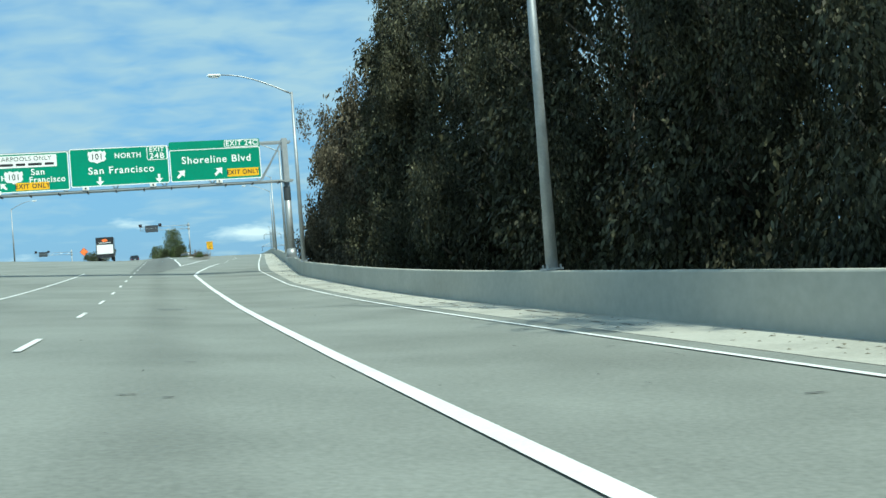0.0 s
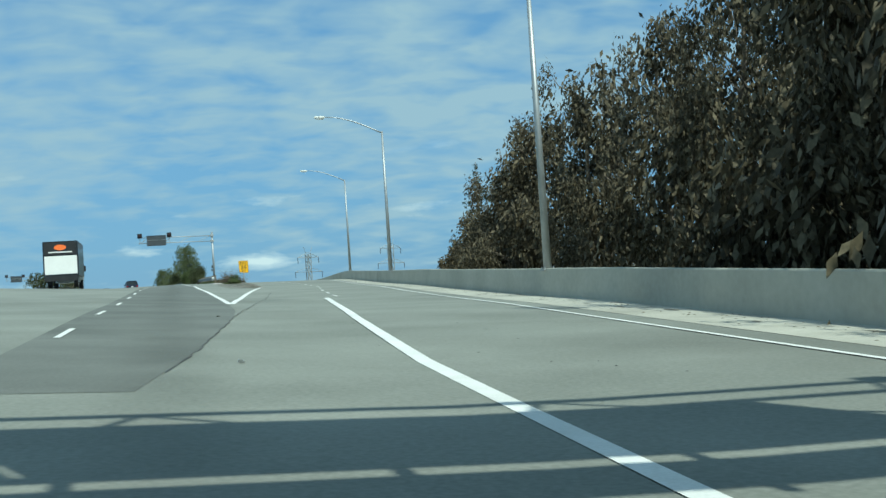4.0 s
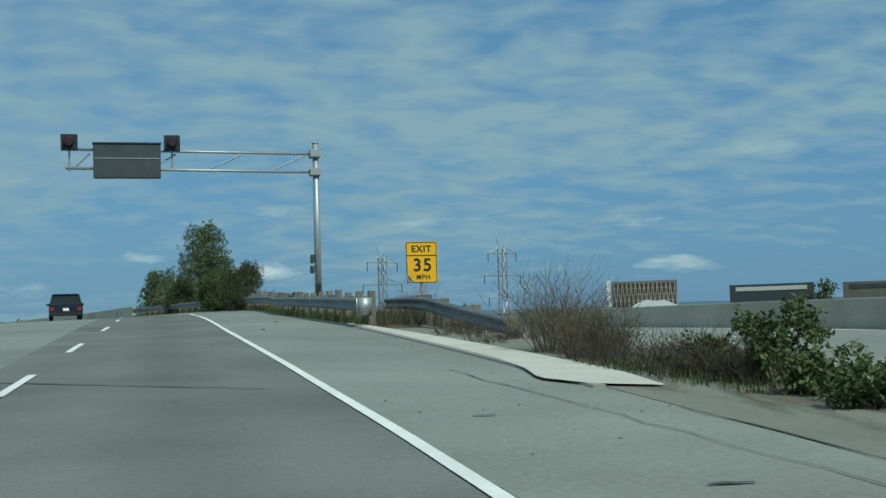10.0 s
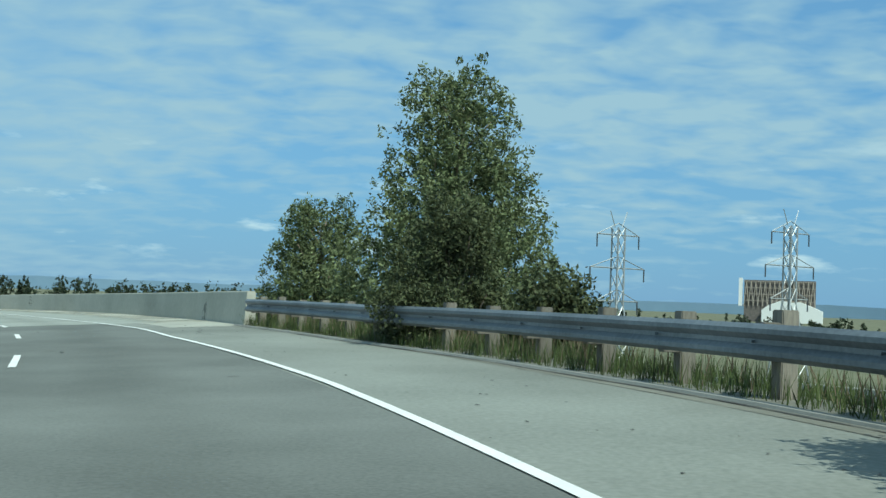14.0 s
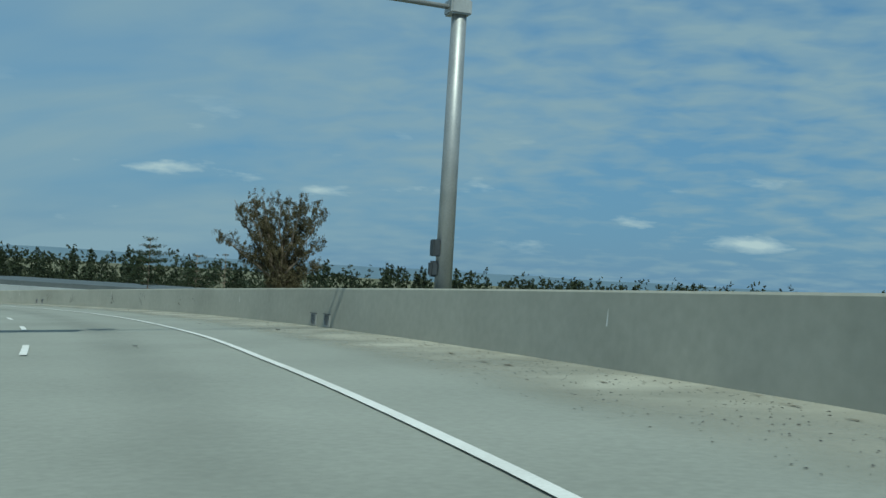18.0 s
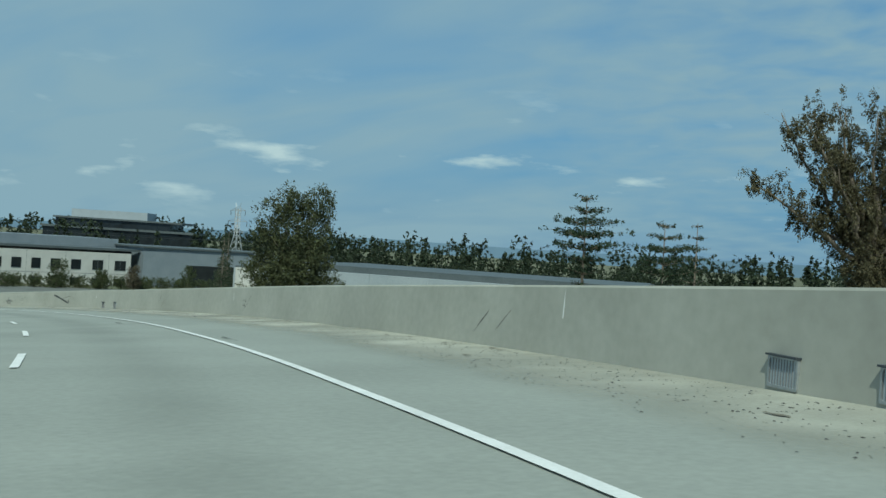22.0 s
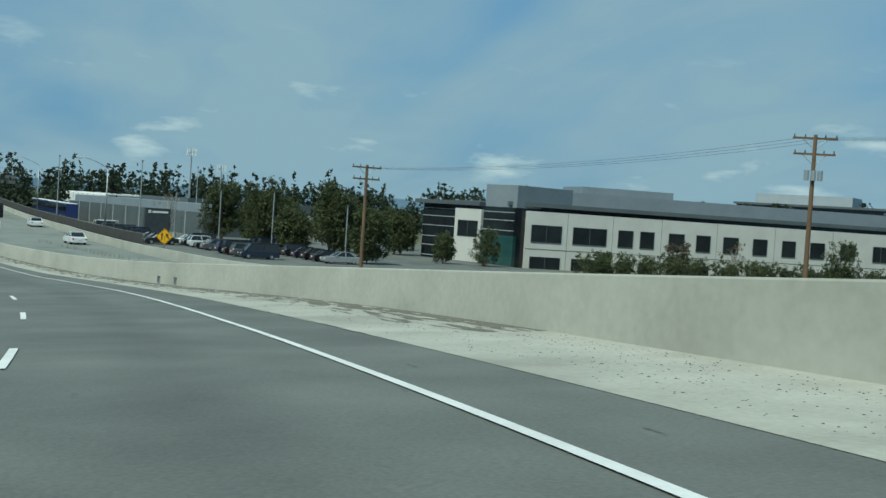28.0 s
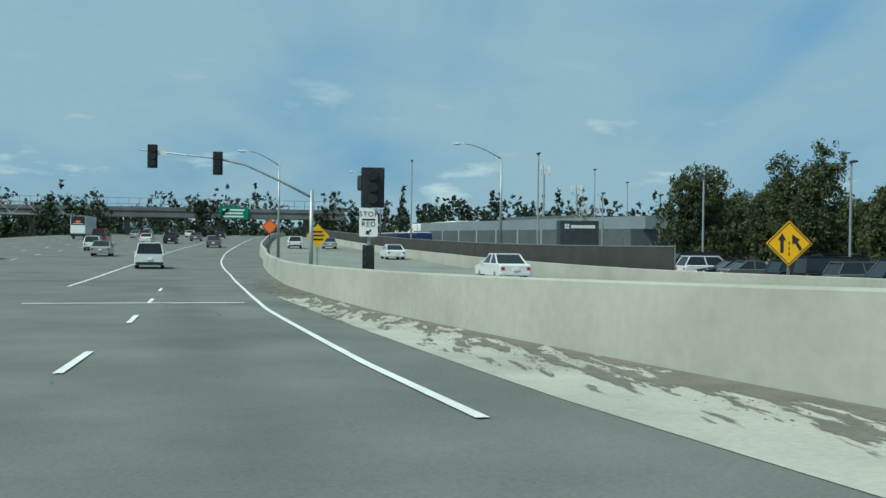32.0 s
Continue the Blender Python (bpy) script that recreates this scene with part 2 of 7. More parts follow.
# ---- materials ----
def material(name, low, high, scale=1.0, rough=0.8, bump=0.0, metal=0.0, fine=12.0, stretch=(1, 1, 1), stain=0.0, spread=0.0):
    """Two scales of mottling between two colours, fine relief, an optional darker stain and a spread from piece to piece."""
    m = bpy.data.materials.new(name)
    m.use_nodes = True
    nt = m.node_tree
    shader = nt.nodes["Principled BSDF"]
    shader.inputs["Roughness"].default_value, shader.inputs["Metallic"].default_value = rough, metal
    where = nt.nodes.new("ShaderNodeNewGeometry")
    shift = nt.nodes.new("ShaderNodeMapping")
    shift.inputs["Scale"].default_value = stretch
    nt.links.new(where.outputs["Position"], shift.inputs[0])
    broad, grain = nt.nodes.new("ShaderNodeTexNoise"), nt.nodes.new("ShaderNodeTexNoise")
    for n, k, d in ((broad, scale, 4.0), (grain, scale * fine, 3.0)):
        n.inputs["Scale"].default_value, n.inputs["Detail"].default_value = k, d
        nt.links.new(shift.outputs[0], n.inputs["Vector"])
    blend = nt.nodes.new("ShaderNodeMath")
    blend.operation = "MULTIPLY_ADD"
    blend.inputs[1].default_value = 0.45
    half = nt.nodes.new("ShaderNodeMath")
    half.operation = "MULTIPLY"
    half.inputs[1].default_value = 0.55
    nt.links.new(broad.outputs[0], half.inputs[0])
    nt.links.new(grain.outputs[0], blend.inputs[0])
    nt.links.new(half.outputs[0], blend.inputs[2])
    ramp = nt.nodes.new("ShaderNodeValToRGB")
    a, b = ramp.color_ramp.elements
    a.position, a.color, b.position, b.color = 0.33, (*low, 1), 0.67, (*high, 1)
    nt.links.new(blend.outputs[0], ramp.inputs[0])
    colour = ramp.outputs[0]
    if stain:
        spots = nt.nodes.new("ShaderNodeTexNoise")
        spots.inputs["Scale"].default_value, spots.inputs["Detail"].default_value = scale * 0.35, 5.0
        nt.links.new(shift.outputs[0], spots.inputs["Vector"])
        cut = nt.nodes.new("ShaderNodeValToRGB")
        cut.color_ramp.elements[0].position, cut.color_ramp.elements[1].position = 0.5, 0.72
        nt.links.new(spots.outputs[0], cut.inputs[0])
        amount = nt.nodes.new("ShaderNodeMath")
        amount.operation = "MULTIPLY"
        amount.inputs[1].default_value = stain
        nt.links.new(cut.outputs[0], amount.inputs[0])
        mix = nt.nodes.new("ShaderNodeMix")
        mix.data_type, mix.blend_type = "RGBA", "MULTIPLY"
        mix.inputs[7].default_value = (0.4, 0.39, 0.37, 1)
        nt.links.new(amount.outputs[0], mix.inputs[0])
        nt.links.new(colour, mix.inputs[6])
        colour = mix.outputs[2]
    if spread:
        info = nt.nodes.new("ShaderNodeObjectInfo")
        island = nt.nodes.new("ShaderNodeNewGeometry")
        add = nt.nodes.new("ShaderNodeMath")
        add.operation = "ADD"
        nt.links.new(info.outputs["Random"], add.inputs[0])
        nt.links.new(island.outputs["Random Per Island"], add.inputs[1])
        frac = nt.nodes.new("ShaderNodeMath")
        frac.operation = "FRACT"
        nt.links.new(add.outputs[0], frac.inputs[0])
        span = nt.nodes.new("ShaderNodeMapRange")
        span.inputs[3].default_value, span.inputs[4].default_value = 1 - spread, 1 + spread
        nt.links.new(frac.outputs[0], span.inputs[0])
        tone = nt.nodes.new("ShaderNodeMix")
        tone.data_type, tone.blend_type = "RGBA", "MULTIPLY"
        tone.inputs[0].default_value = 1.0
        nt.links.new(colour, tone.inputs[6])
        nt.links.new(span.outputs[0], tone.inputs[7])
        colour = tone.outputs[2]
    nt.links.new(colour, shader.inputs["Base Color"])
    if bump:
        relief = nt.nodes.new("ShaderNodeBump")
        relief.inputs["Strength"].default_value, relief.inputs["Distance"].default_value = bump, 0.02
        nt.links.new(grain.outputs[0], relief.inputs["Height"])
        nt.links.new(relief.outputs[0], shader.inputs["Normal"])
    return m


def leaf_material(name, low, high, spread=0.35, through=0.18):
    """Leaves: matt, a little light passes through them."""
    m = material(name, low, high, 0.6, 0.58, spread=spread)
    nt = m.node_tree
    shader, out = nt.nodes["Principled BSDF"], nt.nodes["Material Output"]
    shader.inputs["Specular IOR Level"].default_value = 0.18
    glow, both = nt.nodes.new("ShaderNodeBsdfTranslucent"), nt.nodes.new("ShaderNodeMixShader")
    both.inputs[0].default_value = through
    nt.links.new(shader.inputs["Base Color"].links[0].from_socket, glow.inputs[0])
    nt.links.new(shader.outputs[0], both.inputs[1])
    nt.links.new(glow.outputs[0], both.inputs[2])
    nt.links.new(both.outputs[0], out.inputs[0])
    return m


ASPHALT = material("worn_asphalt", (0.165, 0.174, 0.153), (0.27, 0.28, 0.25), 0.3, 0.9, 0.25, fine=60, stain=0.38)
ASPHALT_DARK = material("newer_asphalt", (0.102, 0.108, 0.098), (0.182, 0.19, 0.174), 0.45, 0.9, 0.3, fine=60, stain=0.4)
SHOULDER = material("sun_bleached_shoulder", (0.22, 0.22, 0.2), (0.3, 0.295, 0.27), 0.5, 0.95, 0.3, fine=40, stain=0.35)
DECK = material("bridge_deck_concrete", (0.25, 0.262, 0.232), (0.33, 0.342, 0.305), 0.3, 0.85, 0.12, fine=40, stain=0.2)
CONCRETE = material("barrier_concrete", (0.365, 0.36, 0.308), (0.455, 0.448, 0.39), 0.5, 0.9, 0.06, fine=9, stretch=(1, 1, 1.3), stain=0.3)
APRON = material("dusty_gutter_concrete", (0.36, 0.35, 0.3), (0.5, 0.485, 0.42), 0.7, 0.95, 0.35, fine=20, stain=0.55)
SLAB = material("bright_concrete_slab", (0.46, 0.44, 0.385), (0.58, 0.56, 0.5), 1.2, 0.9, 0.2, fine=16, stain=0.2)
DUST = material("dusty_bridge_edge", (0.31, 0.31, 0.268), (0.41, 0.408, 0.356), 0.7, 0.95, 0.3, fine=18, stain=0.3)
PAINT = material("white_road_paint", (0.66, 0.66, 0.63), (0.84, 0.84, 0.82), 1.5, 0.7, 0.1, fine=20, stain=0.15)
TAR = material("faint_tar_stain", (0.1, 0.102, 0.095), (0.16, 0.163, 0.15), 1.2, 0.9)
SMUDGE = material("grey_wall_smudge", (0.2, 0.2, 0.18), (0.3, 0.3, 0.268), 1.5, 0.95)
def feathered(m, most, scale):
    """Thin marks that break up softly."""
    nt = m.node_tree
    where, spots, span = nt.nodes.new("ShaderNodeNewGeometry"), nt.nodes.new("ShaderNodeTexNoise"), nt.nodes.new("ShaderNodeMapRange")
    spots.inputs["Scale"].default_value, spots.inputs["Detail"].default_value = scale, 6.0
    nt.links.new(where.outputs["Position"], spots.inputs["Vector"])
    for k, v in enumerate((0.42, 0.68, 0.0, most)):
        span.inputs[k + 1].default_value = v
    nt.links.new(spots.outputs[0], span.inputs[0])
    nt.links.new(span.outputs[0], nt.nodes["Principled BSDF"].inputs["Alpha"])


feathered(SMUDGE, 0.75, 4.0)
feathered(TAR, 0.9, 2.5)
SOIL = material("drifted_soil", (0.12, 0.108, 0.085), (0.21, 0.19, 0.15), 1.5, 1.0, 0.5, fine=12)
GOREDUST = material("dusty_gore_asphalt", (0.15, 0.148, 0.122), (0.215, 0.21, 0.178), 0.5, 0.95, 0.3, fine=30, stain=0.35)
SEAM = material("tar_seam", (0.04, 0.04, 0.04), (0.09, 0.09, 0.085), 1.0, 0.8)
VERGE = material("weedy_soil", (0.045, 0.05, 0.025), (0.12, 0.115, 0.065), 1.2, 1.0, 0.5, fine=10, stain=0.4)
DIRT = material("dry_soil", (0.13, 0.118, 0.09), (0.22, 0.2, 0.155), 0.5, 1.0, 0.5, fine=15, stain=0.3)
EARTH = material("dry_grass_ground", (0.085, 0.095, 0.05), (0.18, 0.17, 0.1), 0.05, 1.0, 0.3, fine=40, stain=0.4)
STEEL = material("galvanised_steel", (0.33, 0.35, 0.36), (0.46, 0.48, 0.49), 2.0, 0.5, 0.05, metal=0.6, fine=12)
RAIL = material("weathered_guard_rail", (0.14, 0.16, 0.18), (0.25, 0.272, 0.295), 1.2, 0.5, 0.06, metal=0.55, fine=14, stain=0.4)
WOOD = material("weathered_timber", (0.11, 0.1, 0.083), (0.235, 0.215, 0.18), 2.0, 0.9, 0.4, fine=16, stretch=(1, 1, 0.2), spread=0.2)
GREEN = material("green_sign_sheet", (0.004, 0.2, 0.11), (0.006, 0.25, 0.14), 0.6, 0.45)
YELLOW = material("yellow_sign_sheet", (0.78, 0.4, 0.0), (0.86, 0.46, 0.004), 0.8, 0.5)
ORANGE = material("orange_sign_sheet", (0.85, 0.16, 0.03), (0.95, 0.22, 0.05), 0.8, 0.5)
WHITE = material("white_sign_sheet", (0.75, 0.75, 0.73), (0.85, 0.85, 0.83), 1.0, 0.5)
BLACK = material("black_enamel", (0.012, 0.012, 0.013), (0.03, 0.03, 0.032), 2.0, 0.45)
DARK = material("dark_grey_panel", (0.035, 0.042, 0.05), (0.06, 0.07, 0.08), 1.5, 0.5)
BARK = material("bark", (0.1, 0.08, 0.06), (0.26, 0.21, 0.16), 2.0, 0.95, 0.6, fine=8, stretch=(1, 1, 0.3))
PALE_BARK = material("pale_bark", (0.28, 0.24, 0.2), (0.48, 0.43, 0.37), 2.0, 0.9, 0.4, fine=8, stretch=(1, 1, 0.3))
# nearly black at its low end: shade of the near belt put into the colour
EUCALYPT_SHADED = leaf_material("eucalyptus_leaf", (0.01, 0.012, 0.007), (0.098, 0.096, 0.056), 0.6, 0.06)
EUCALYPT_BROWN = leaf_material("dry_eucalyptus_leaf", (0.09, 0.07, 0.04), (0.19, 0.15, 0.09), 0.45)
EUCALYPT_DULL = leaf_material("dull_eucalyptus_leaf", (0.06, 0.056, 0.03), (0.15, 0.13, 0.075), 0.45)
EUCALYPT_MIXED = leaf_material("mixed_eucalyptus_leaf", (0.045, 0.04, 0.025), (0.15, 0.126, 0.082), 0.55, 0.1)
SYCAMORE = leaf_material("sycamore_leaf", (0.072, 0.097, 0.042), (0.195, 0.225, 0.112), 0.45, 0.25)
BUSH_LEAF = leaf_material("glossy_bush_leaf", (0.038, 0.058, 0.02), (0.15, 0.18, 0.07), 0.45)
SHRUB_LEAF = leaf_material("olive_shrub_leaf", (0.04, 0.05, 0.024), (0.11, 0.125, 0.06), 0.4)
NEEDLE = leaf_material("conifer_needle", (0.02, 0.038, 0.02), (0.07, 0.09, 0.05), 0.35)
EVERGREEN = leaf_material("olive_evergreen_leaf", (0.034, 0.042, 0.02), (0.115, 0.122, 0.058), 0.45, 0.1)
FAR_LEAF = leaf_material("distant_foliage", (0.02, 0.031, 0.018), (0.055, 0.068, 0.038), 0.4)
SCRUB = leaf_material("dead_scrub", (0.05, 0.042, 0.032), (0.14, 0.115, 0.085), 0.4)
STRAW = leaf_material("dry_weed", (0.1, 0.078, 0.055), (0.22, 0.175, 0.12), 0.35)
GRASS = leaf_material("green_weed", (0.045, 0.065, 0.022), (0.11, 0.14, 0.055), 0.35)
LOT_LEAF = leaf_material("dark_park_leaf", (0.032, 0.045, 0.021), (0.115, 0.13, 0.058), 0.4)
OFFWHITE = material("off_white_stucco", (0.5, 0.49, 0.45), (0.6, 0.59, 0.55), 0.4, 0.85, 0.1, fine=30)
GREYBLUE = material("blue_grey_cladding", (0.18, 0.21, 0.235), (0.23, 0.26, 0.285), 0.3, 0.6, 0.03)
ROOFGREY = material("dark_roof_edge", (0.07, 0.085, 0.09), (0.11, 0.125, 0.13), 0.3, 0.6)
PALEWALL = material("pale_metal_wall", (0.3, 0.335, 0.36), (0.37, 0.405, 0.43), 0.3, 0.6)
POLE_WOOD = material("brown_pole_timber", (0.1, 0.06, 0.035), (0.19, 0.12, 0.07), 1.5, 0.9, 0.3, stretch=(1, 1, 0.2))
LATTICE = material("brown_scaffold_sheeting", (0.1, 0.09, 0.085), (0.19, 0.165, 0.15), 0.4, 0.9)
BRIDGE = material("grimy_bridge_concrete", (0.1, 0.105, 0.105), (0.18, 0.185, 0.18), 0.3, 0.9, 0.1, stain=0.4)
GLASS_DARK = material("dark_window_glass", (0.012, 0.015, 0.018), (0.025, 0.03, 0.034), 0.5, 0.08)
GLASS_GREEN = material("green_window_glass", (0.02, 0.06, 0.06), (0.04, 0.09, 0.085), 0.5, 0.1)
TYRE = material("tyre_rubber", (0.015, 0.015, 0.015), (0.03, 0.03, 0.03), 4.0, 0.85)
RIM = material("alloy_rim", (0.35, 0.36, 0.37), (0.5, 0.5, 0.5), 3.0, 0.35, metal=0.8)
RED_LAMP = material("red_lamp_lens", (0.35, 0.01, 0.01), (0.5, 0.02, 0.02), 3.0, 0.25)
LENS = material("unlit_lens", (0.03, 0.012, 0.012), (0.05, 0.02, 0.02), 3.0, 0.3)
CREAM = material("lamp_glass", (0.7, 0.7, 0.66), (0.85, 0.85, 0.8), 2.0, 0.3)
SCREEN = material("dark_fence_screen", (0.028, 0.026, 0.025), (0.06, 0.056, 0.052), 0.6, 0.9, 0.2, fine=20)
LINK = material("chain_link", (0.2, 0.2, 0.2), (0.3, 0.3, 0.3), 2.0, 0.6, metal=0.5)
# distance haze is put into the hills' blue base colour
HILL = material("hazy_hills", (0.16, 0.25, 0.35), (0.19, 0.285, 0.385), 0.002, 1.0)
SCUFF = material("rubber_scuff", (0.08, 0.08, 0.08), (0.16, 0.155, 0.15), 3.0, 0.9)


def worn(name, low, high, most, ramp_in=False):
    """A thin film of wear or dust that fades out across its strip: at both edges, or only at the inner one."""
    m = material(name, low, high, 0.6, 0.92, 0.15, fine=40)
    nt = m.node_tree
    uv, split = nt.nodes.new("ShaderNodeUVMap"), nt.nodes.new("ShaderNodeSeparateXYZ")
    uv.uv_map = "across"
    nt.links.new(uv.outputs[0], split.inputs[0])
    fade = nt.nodes.new("ShaderNodeValToRGB")
    fade.color_ramp.interpolation = "EASE"
    ends = fade.color_ramp.elements
    ends[0].position, ends[0].color = 0.0, (0, 0, 0, 1)
    if ramp_in:
        ends[1].position, ends[1].color = 0.6, (most, most, most, 1)
    else:
        ends[1].position, ends[1].color = 1.0, (0, 0, 0, 1)
        ends.new(0.5).color = (most, most, most, 1)
    nt.links.new(split.outputs[0], fade.inputs[0])
    where, drift = nt.nodes.new("ShaderNodeNewGeometry"), nt.nodes.new("ShaderNodeTexNoise")
    drift.inputs["Scale"].default_value, drift.inputs["Detail"].default_value = 0.35, 5.0
    nt.links.new(where.outputs["Position"], drift.inputs["Vector"])
    span = nt.nodes.new("ShaderNodeMapRange")
    span.inputs[1].default_value, span.inputs[2].default_value, span.inputs[3].default_value, span.inputs[4].default_value = 0.3, 0.7, 0.35, 1.25
    nt.links.new(drift.outputs[0], span.inputs[0])
    times = nt.nodes.new("ShaderNodeMath")
    times.operation, times.use_clamp = "MULTIPLY", True
    nt.links.new(fade.outputs[0], times.inputs[0])
    nt.links.new(span.outputs[0], times.inputs[1])
    nt.links.new(times.outputs[0], nt.nodes["Principled BSDF"].inputs["Alpha"])
    return m


OIL_TRACK = worn("oil_darkened_lane", (0.06, 0.064, 0.06), (0.1, 0.105, 0.098), 0.12)


def drifted(name, low, high, stretch=(0.3, 2.2, 1.0), bare=0.645, soft=0.05):
    """Soil lying in ragged streaks, thicker towards one edge of its strip."""
    m = material(name, low, high, 1.5, 1.0, 0.5, fine=12)
    nt = m.node_tree
    uv, split = nt.nodes.new("ShaderNodeUVMap"), nt.nodes.new("ShaderNodeSeparateXYZ")
    uv.uv_map = "across"
    nt.links.new(uv.outputs[0], split.inputs[0])
    where, long_way, drift = nt.nodes.new("ShaderNodeNewGeometry"), nt.nodes.new("ShaderNodeVectorMath"), nt.nodes.new("ShaderNodeTexNoise")
    long_way.operation = "MULTIPLY"
    long_way.inputs[1].default_value = stretch
    nt.links.new(where.outputs["Position"], long_way.inputs[0])
    drift.inputs["Scale"].default_value, drift.inputs["Detail"].default_value, drift.inputs["Roughness"].default_value = 1.0, 9.0, 0.62
    nt.links.new(long_way.outputs[0], drift.inputs["Vector"])
    lean = nt.nodes.new("ShaderNodeMath")
    lean.operation = "MULTIPLY_ADD"
    lean.inputs[1].default_value = 0.2
    nt.links.new(split.outputs[0], lean.inputs[0])
    nt.links.new(drift.outputs[0], lean.inputs[2])
    span = nt.nodes.new("ShaderNodeMapRange")
    span.inputs[1].default_value, span.inputs[2].default_value = bare, bare + soft
    span.inputs[4].default_value = 0.9
    nt.links.new(lean.outputs[0], span.inputs[0])
    nt.links.new(span.outputs[0], nt.nodes["Principled BSDF"].inputs["Alpha"])
    return m


SOIL_STREAKS = drifted("streaked_soil", (0.13, 0.12, 0.098), (0.22, 0.205, 0.168), (0.55, 3.6, 1.0), 0.585)
GORE_STREAKS = drifted("streaked_gore_dust", (0.13, 0.115, 0.09), (0.2, 0.18, 0.145), (1.6, 0.35, 1.0), 0.5, 0.22)
DUST_FILM = worn("dust_film", (0.34, 0.335, 0.28), (0.46, 0.45, 0.38), 0.9, True)


def car_paint(name, colour):
    m = material(name, [c * 0.92 for c in colour], colour, 0.8, 0.3)
    m.node_tree.nodes["Principled BSDF"].inputs["Coat Weight"].default_value = 0.6
    return m


# ---- helpers ----
def obj(name, bm, mat, smooth=False):
    mesh = bpy.data.meshes.new(name)
    bm.normal_update()
    bm.to_mesh(mesh)
    bm.free()
    mesh.materials.append(mat)
    if smooth:
        mesh.shade_smooth()
    return new(name, mesh)


def part(name, bm, mat, parent, label="", smooth=False):
    ob = obj(name, bm, mat, smooth)
    ob.parent = parent
    if label:
        ob["label"] = label
    return ob


def soup(name, verts, faces, mat, parent=None, label="", smooth=False):
    mesh = bpy.data.meshes.new(name)
    mesh.from_pydata(verts, [], faces)
    mesh.materials.append(mat)
    if smooth:
        mesh.shade_smooth()
    ob = new(name, mesh)
    ob.parent = parent
    if label:
        ob["label"] = label
    return ob


def share(name, mesh, m, parent):
    """One more object on a mesh that others use too."""
    ob = new(name, mesh)
    ob.parent = parent
    ob.matrix_basis = m
    return ob


def thing(name, m, label, category, group="", kind=""):
    ob = new(name)
    ob.empty_display_size = 0.2
    ob.matrix_world = m
    return tagged(ob, label, category, group, kind)


def box(bm, x0, x1, y0, y1, z0, z1, bevel=0.0, m=None):
    made = bmesh.ops.create_cube(bm, size=1.0)["verts"]
    for v in made:
        v.co = Vector((x0 + (v.co.x + 0.5) * (x1 - x0), y0 + (v.co.y + 0.5) * (y1 - y0), z0 + (v.co.z + 0.5) * (z1 - z0)))
    if bevel:
        edges = {e for v in made for e in v.link_edges}
        made = [v for v in bmesh.ops.bevel(bm, geom=list(edges), offset=bevel, segments=2, affect="EDGES")["verts"]] + [v for v in made if v.is_valid]
    if m is not None:
        bmesh.ops.transform(bm, matrix=m, verts=list({v for v in made if v.is_valid}))
    return bm


def block(x0, x1, y0, y1, z0, z1, bevel=0.0):
    return box(bmesh.new(), x0, x1, y0, y1, z0, z1, bevel)


def rod(bm, a, b, r0, r1=None, sides=10):
    """A tapered round bar from a to b."""
    a, b = Vector(a), Vector(b)
    r1 = r0 if r1 is None else r1
    axis = b - a
    if axis.length < 1e-6:
        return bm
    q = axis.to_track_quat("Z", "Y").to_matrix()
    rings = []
    for p, r in ((a, r0), (b, r1)):
        rings.append([bm.verts.new(p + q @ Vector((math.cos(k * math.tau / sides) * r, math.sin(k * math.tau / sides) * r, 0))) for k in range(sides)])
    for k in range(sides):
        bm.faces.new((rings[0][k], rings[0][(k + 1) % sides], rings[1][(k + 1) % sides], rings[1][k]))
    bm.faces.new(rings[0][::-1])
    bm.faces.new(rings[1])
    return bm


def pipe(points, r, sides=8, taper=None):
    """A round bar through several points."""
    bm = bmesh.new()
    rings = []
    for i, p in enumerate(points):
        p = Vector(p)
        d = Vector(points[min(i + 1, len(points) - 1)]) - Vector(points[max(i - 1, 0)])
        q = d.to_track_quat("Z", "Y").to_matrix()
        rr = r if taper is None else r + (taper - r) * i / (len(points) - 1)
        rings.append([bm.verts.new(p + q @ Vector((math.cos(k * math.tau / sides) * rr, math.sin(k * math.tau / sides) * rr, 0))) for k in range(sides)])
    for a, b in zip(rings, rings[1:]):
        for k in range(sides):
            bm.faces.new((a[k], a[(k + 1) % sides], b[(k + 1) % sides], b[k]))
    bm.faces.new(rings[0][::-1])
    bm.faces.new(rings[-1])
    bmesh.ops.recalc_face_normals(bm, faces=bm.faces)
    return bm


def plate(outline, y0, y1):
    """A flat plate: an outline in x and z, with thickness in y."""
    bm = bmesh.new()
    front = [bm.verts.new((x, y0, z)) for x, z in outline]
    back = [bm.verts.new((x, y1, z)) for x, z in outline]
    bm.faces.new(front)
    bm.faces.new(back[::-1])
    n = len(outline)
    for k in range(n):
        bm.faces.new((front[k], back[k], back[(k + 1) % n], front[(k + 1) % n]))
    bmesh.ops.recalc_face_normals(bm, faces=bm.faces)
    return bm


def rounded(x0, x1, z0, z1, r, steps=5):
    pts = []
    for cx, cz, a0 in ((x1 - r, z1 - r, 0), (x0 + r, z1 - r, 90), (x0 + r, z0 + r, 180), (x1 - r, z0 + r, 270)):
        for k in range(steps + 1):
            a = radians(a0 + 90 * k / steps)
            pts.append((cx + r * math.cos(a), cz + r * math.sin(a)))
    return pts


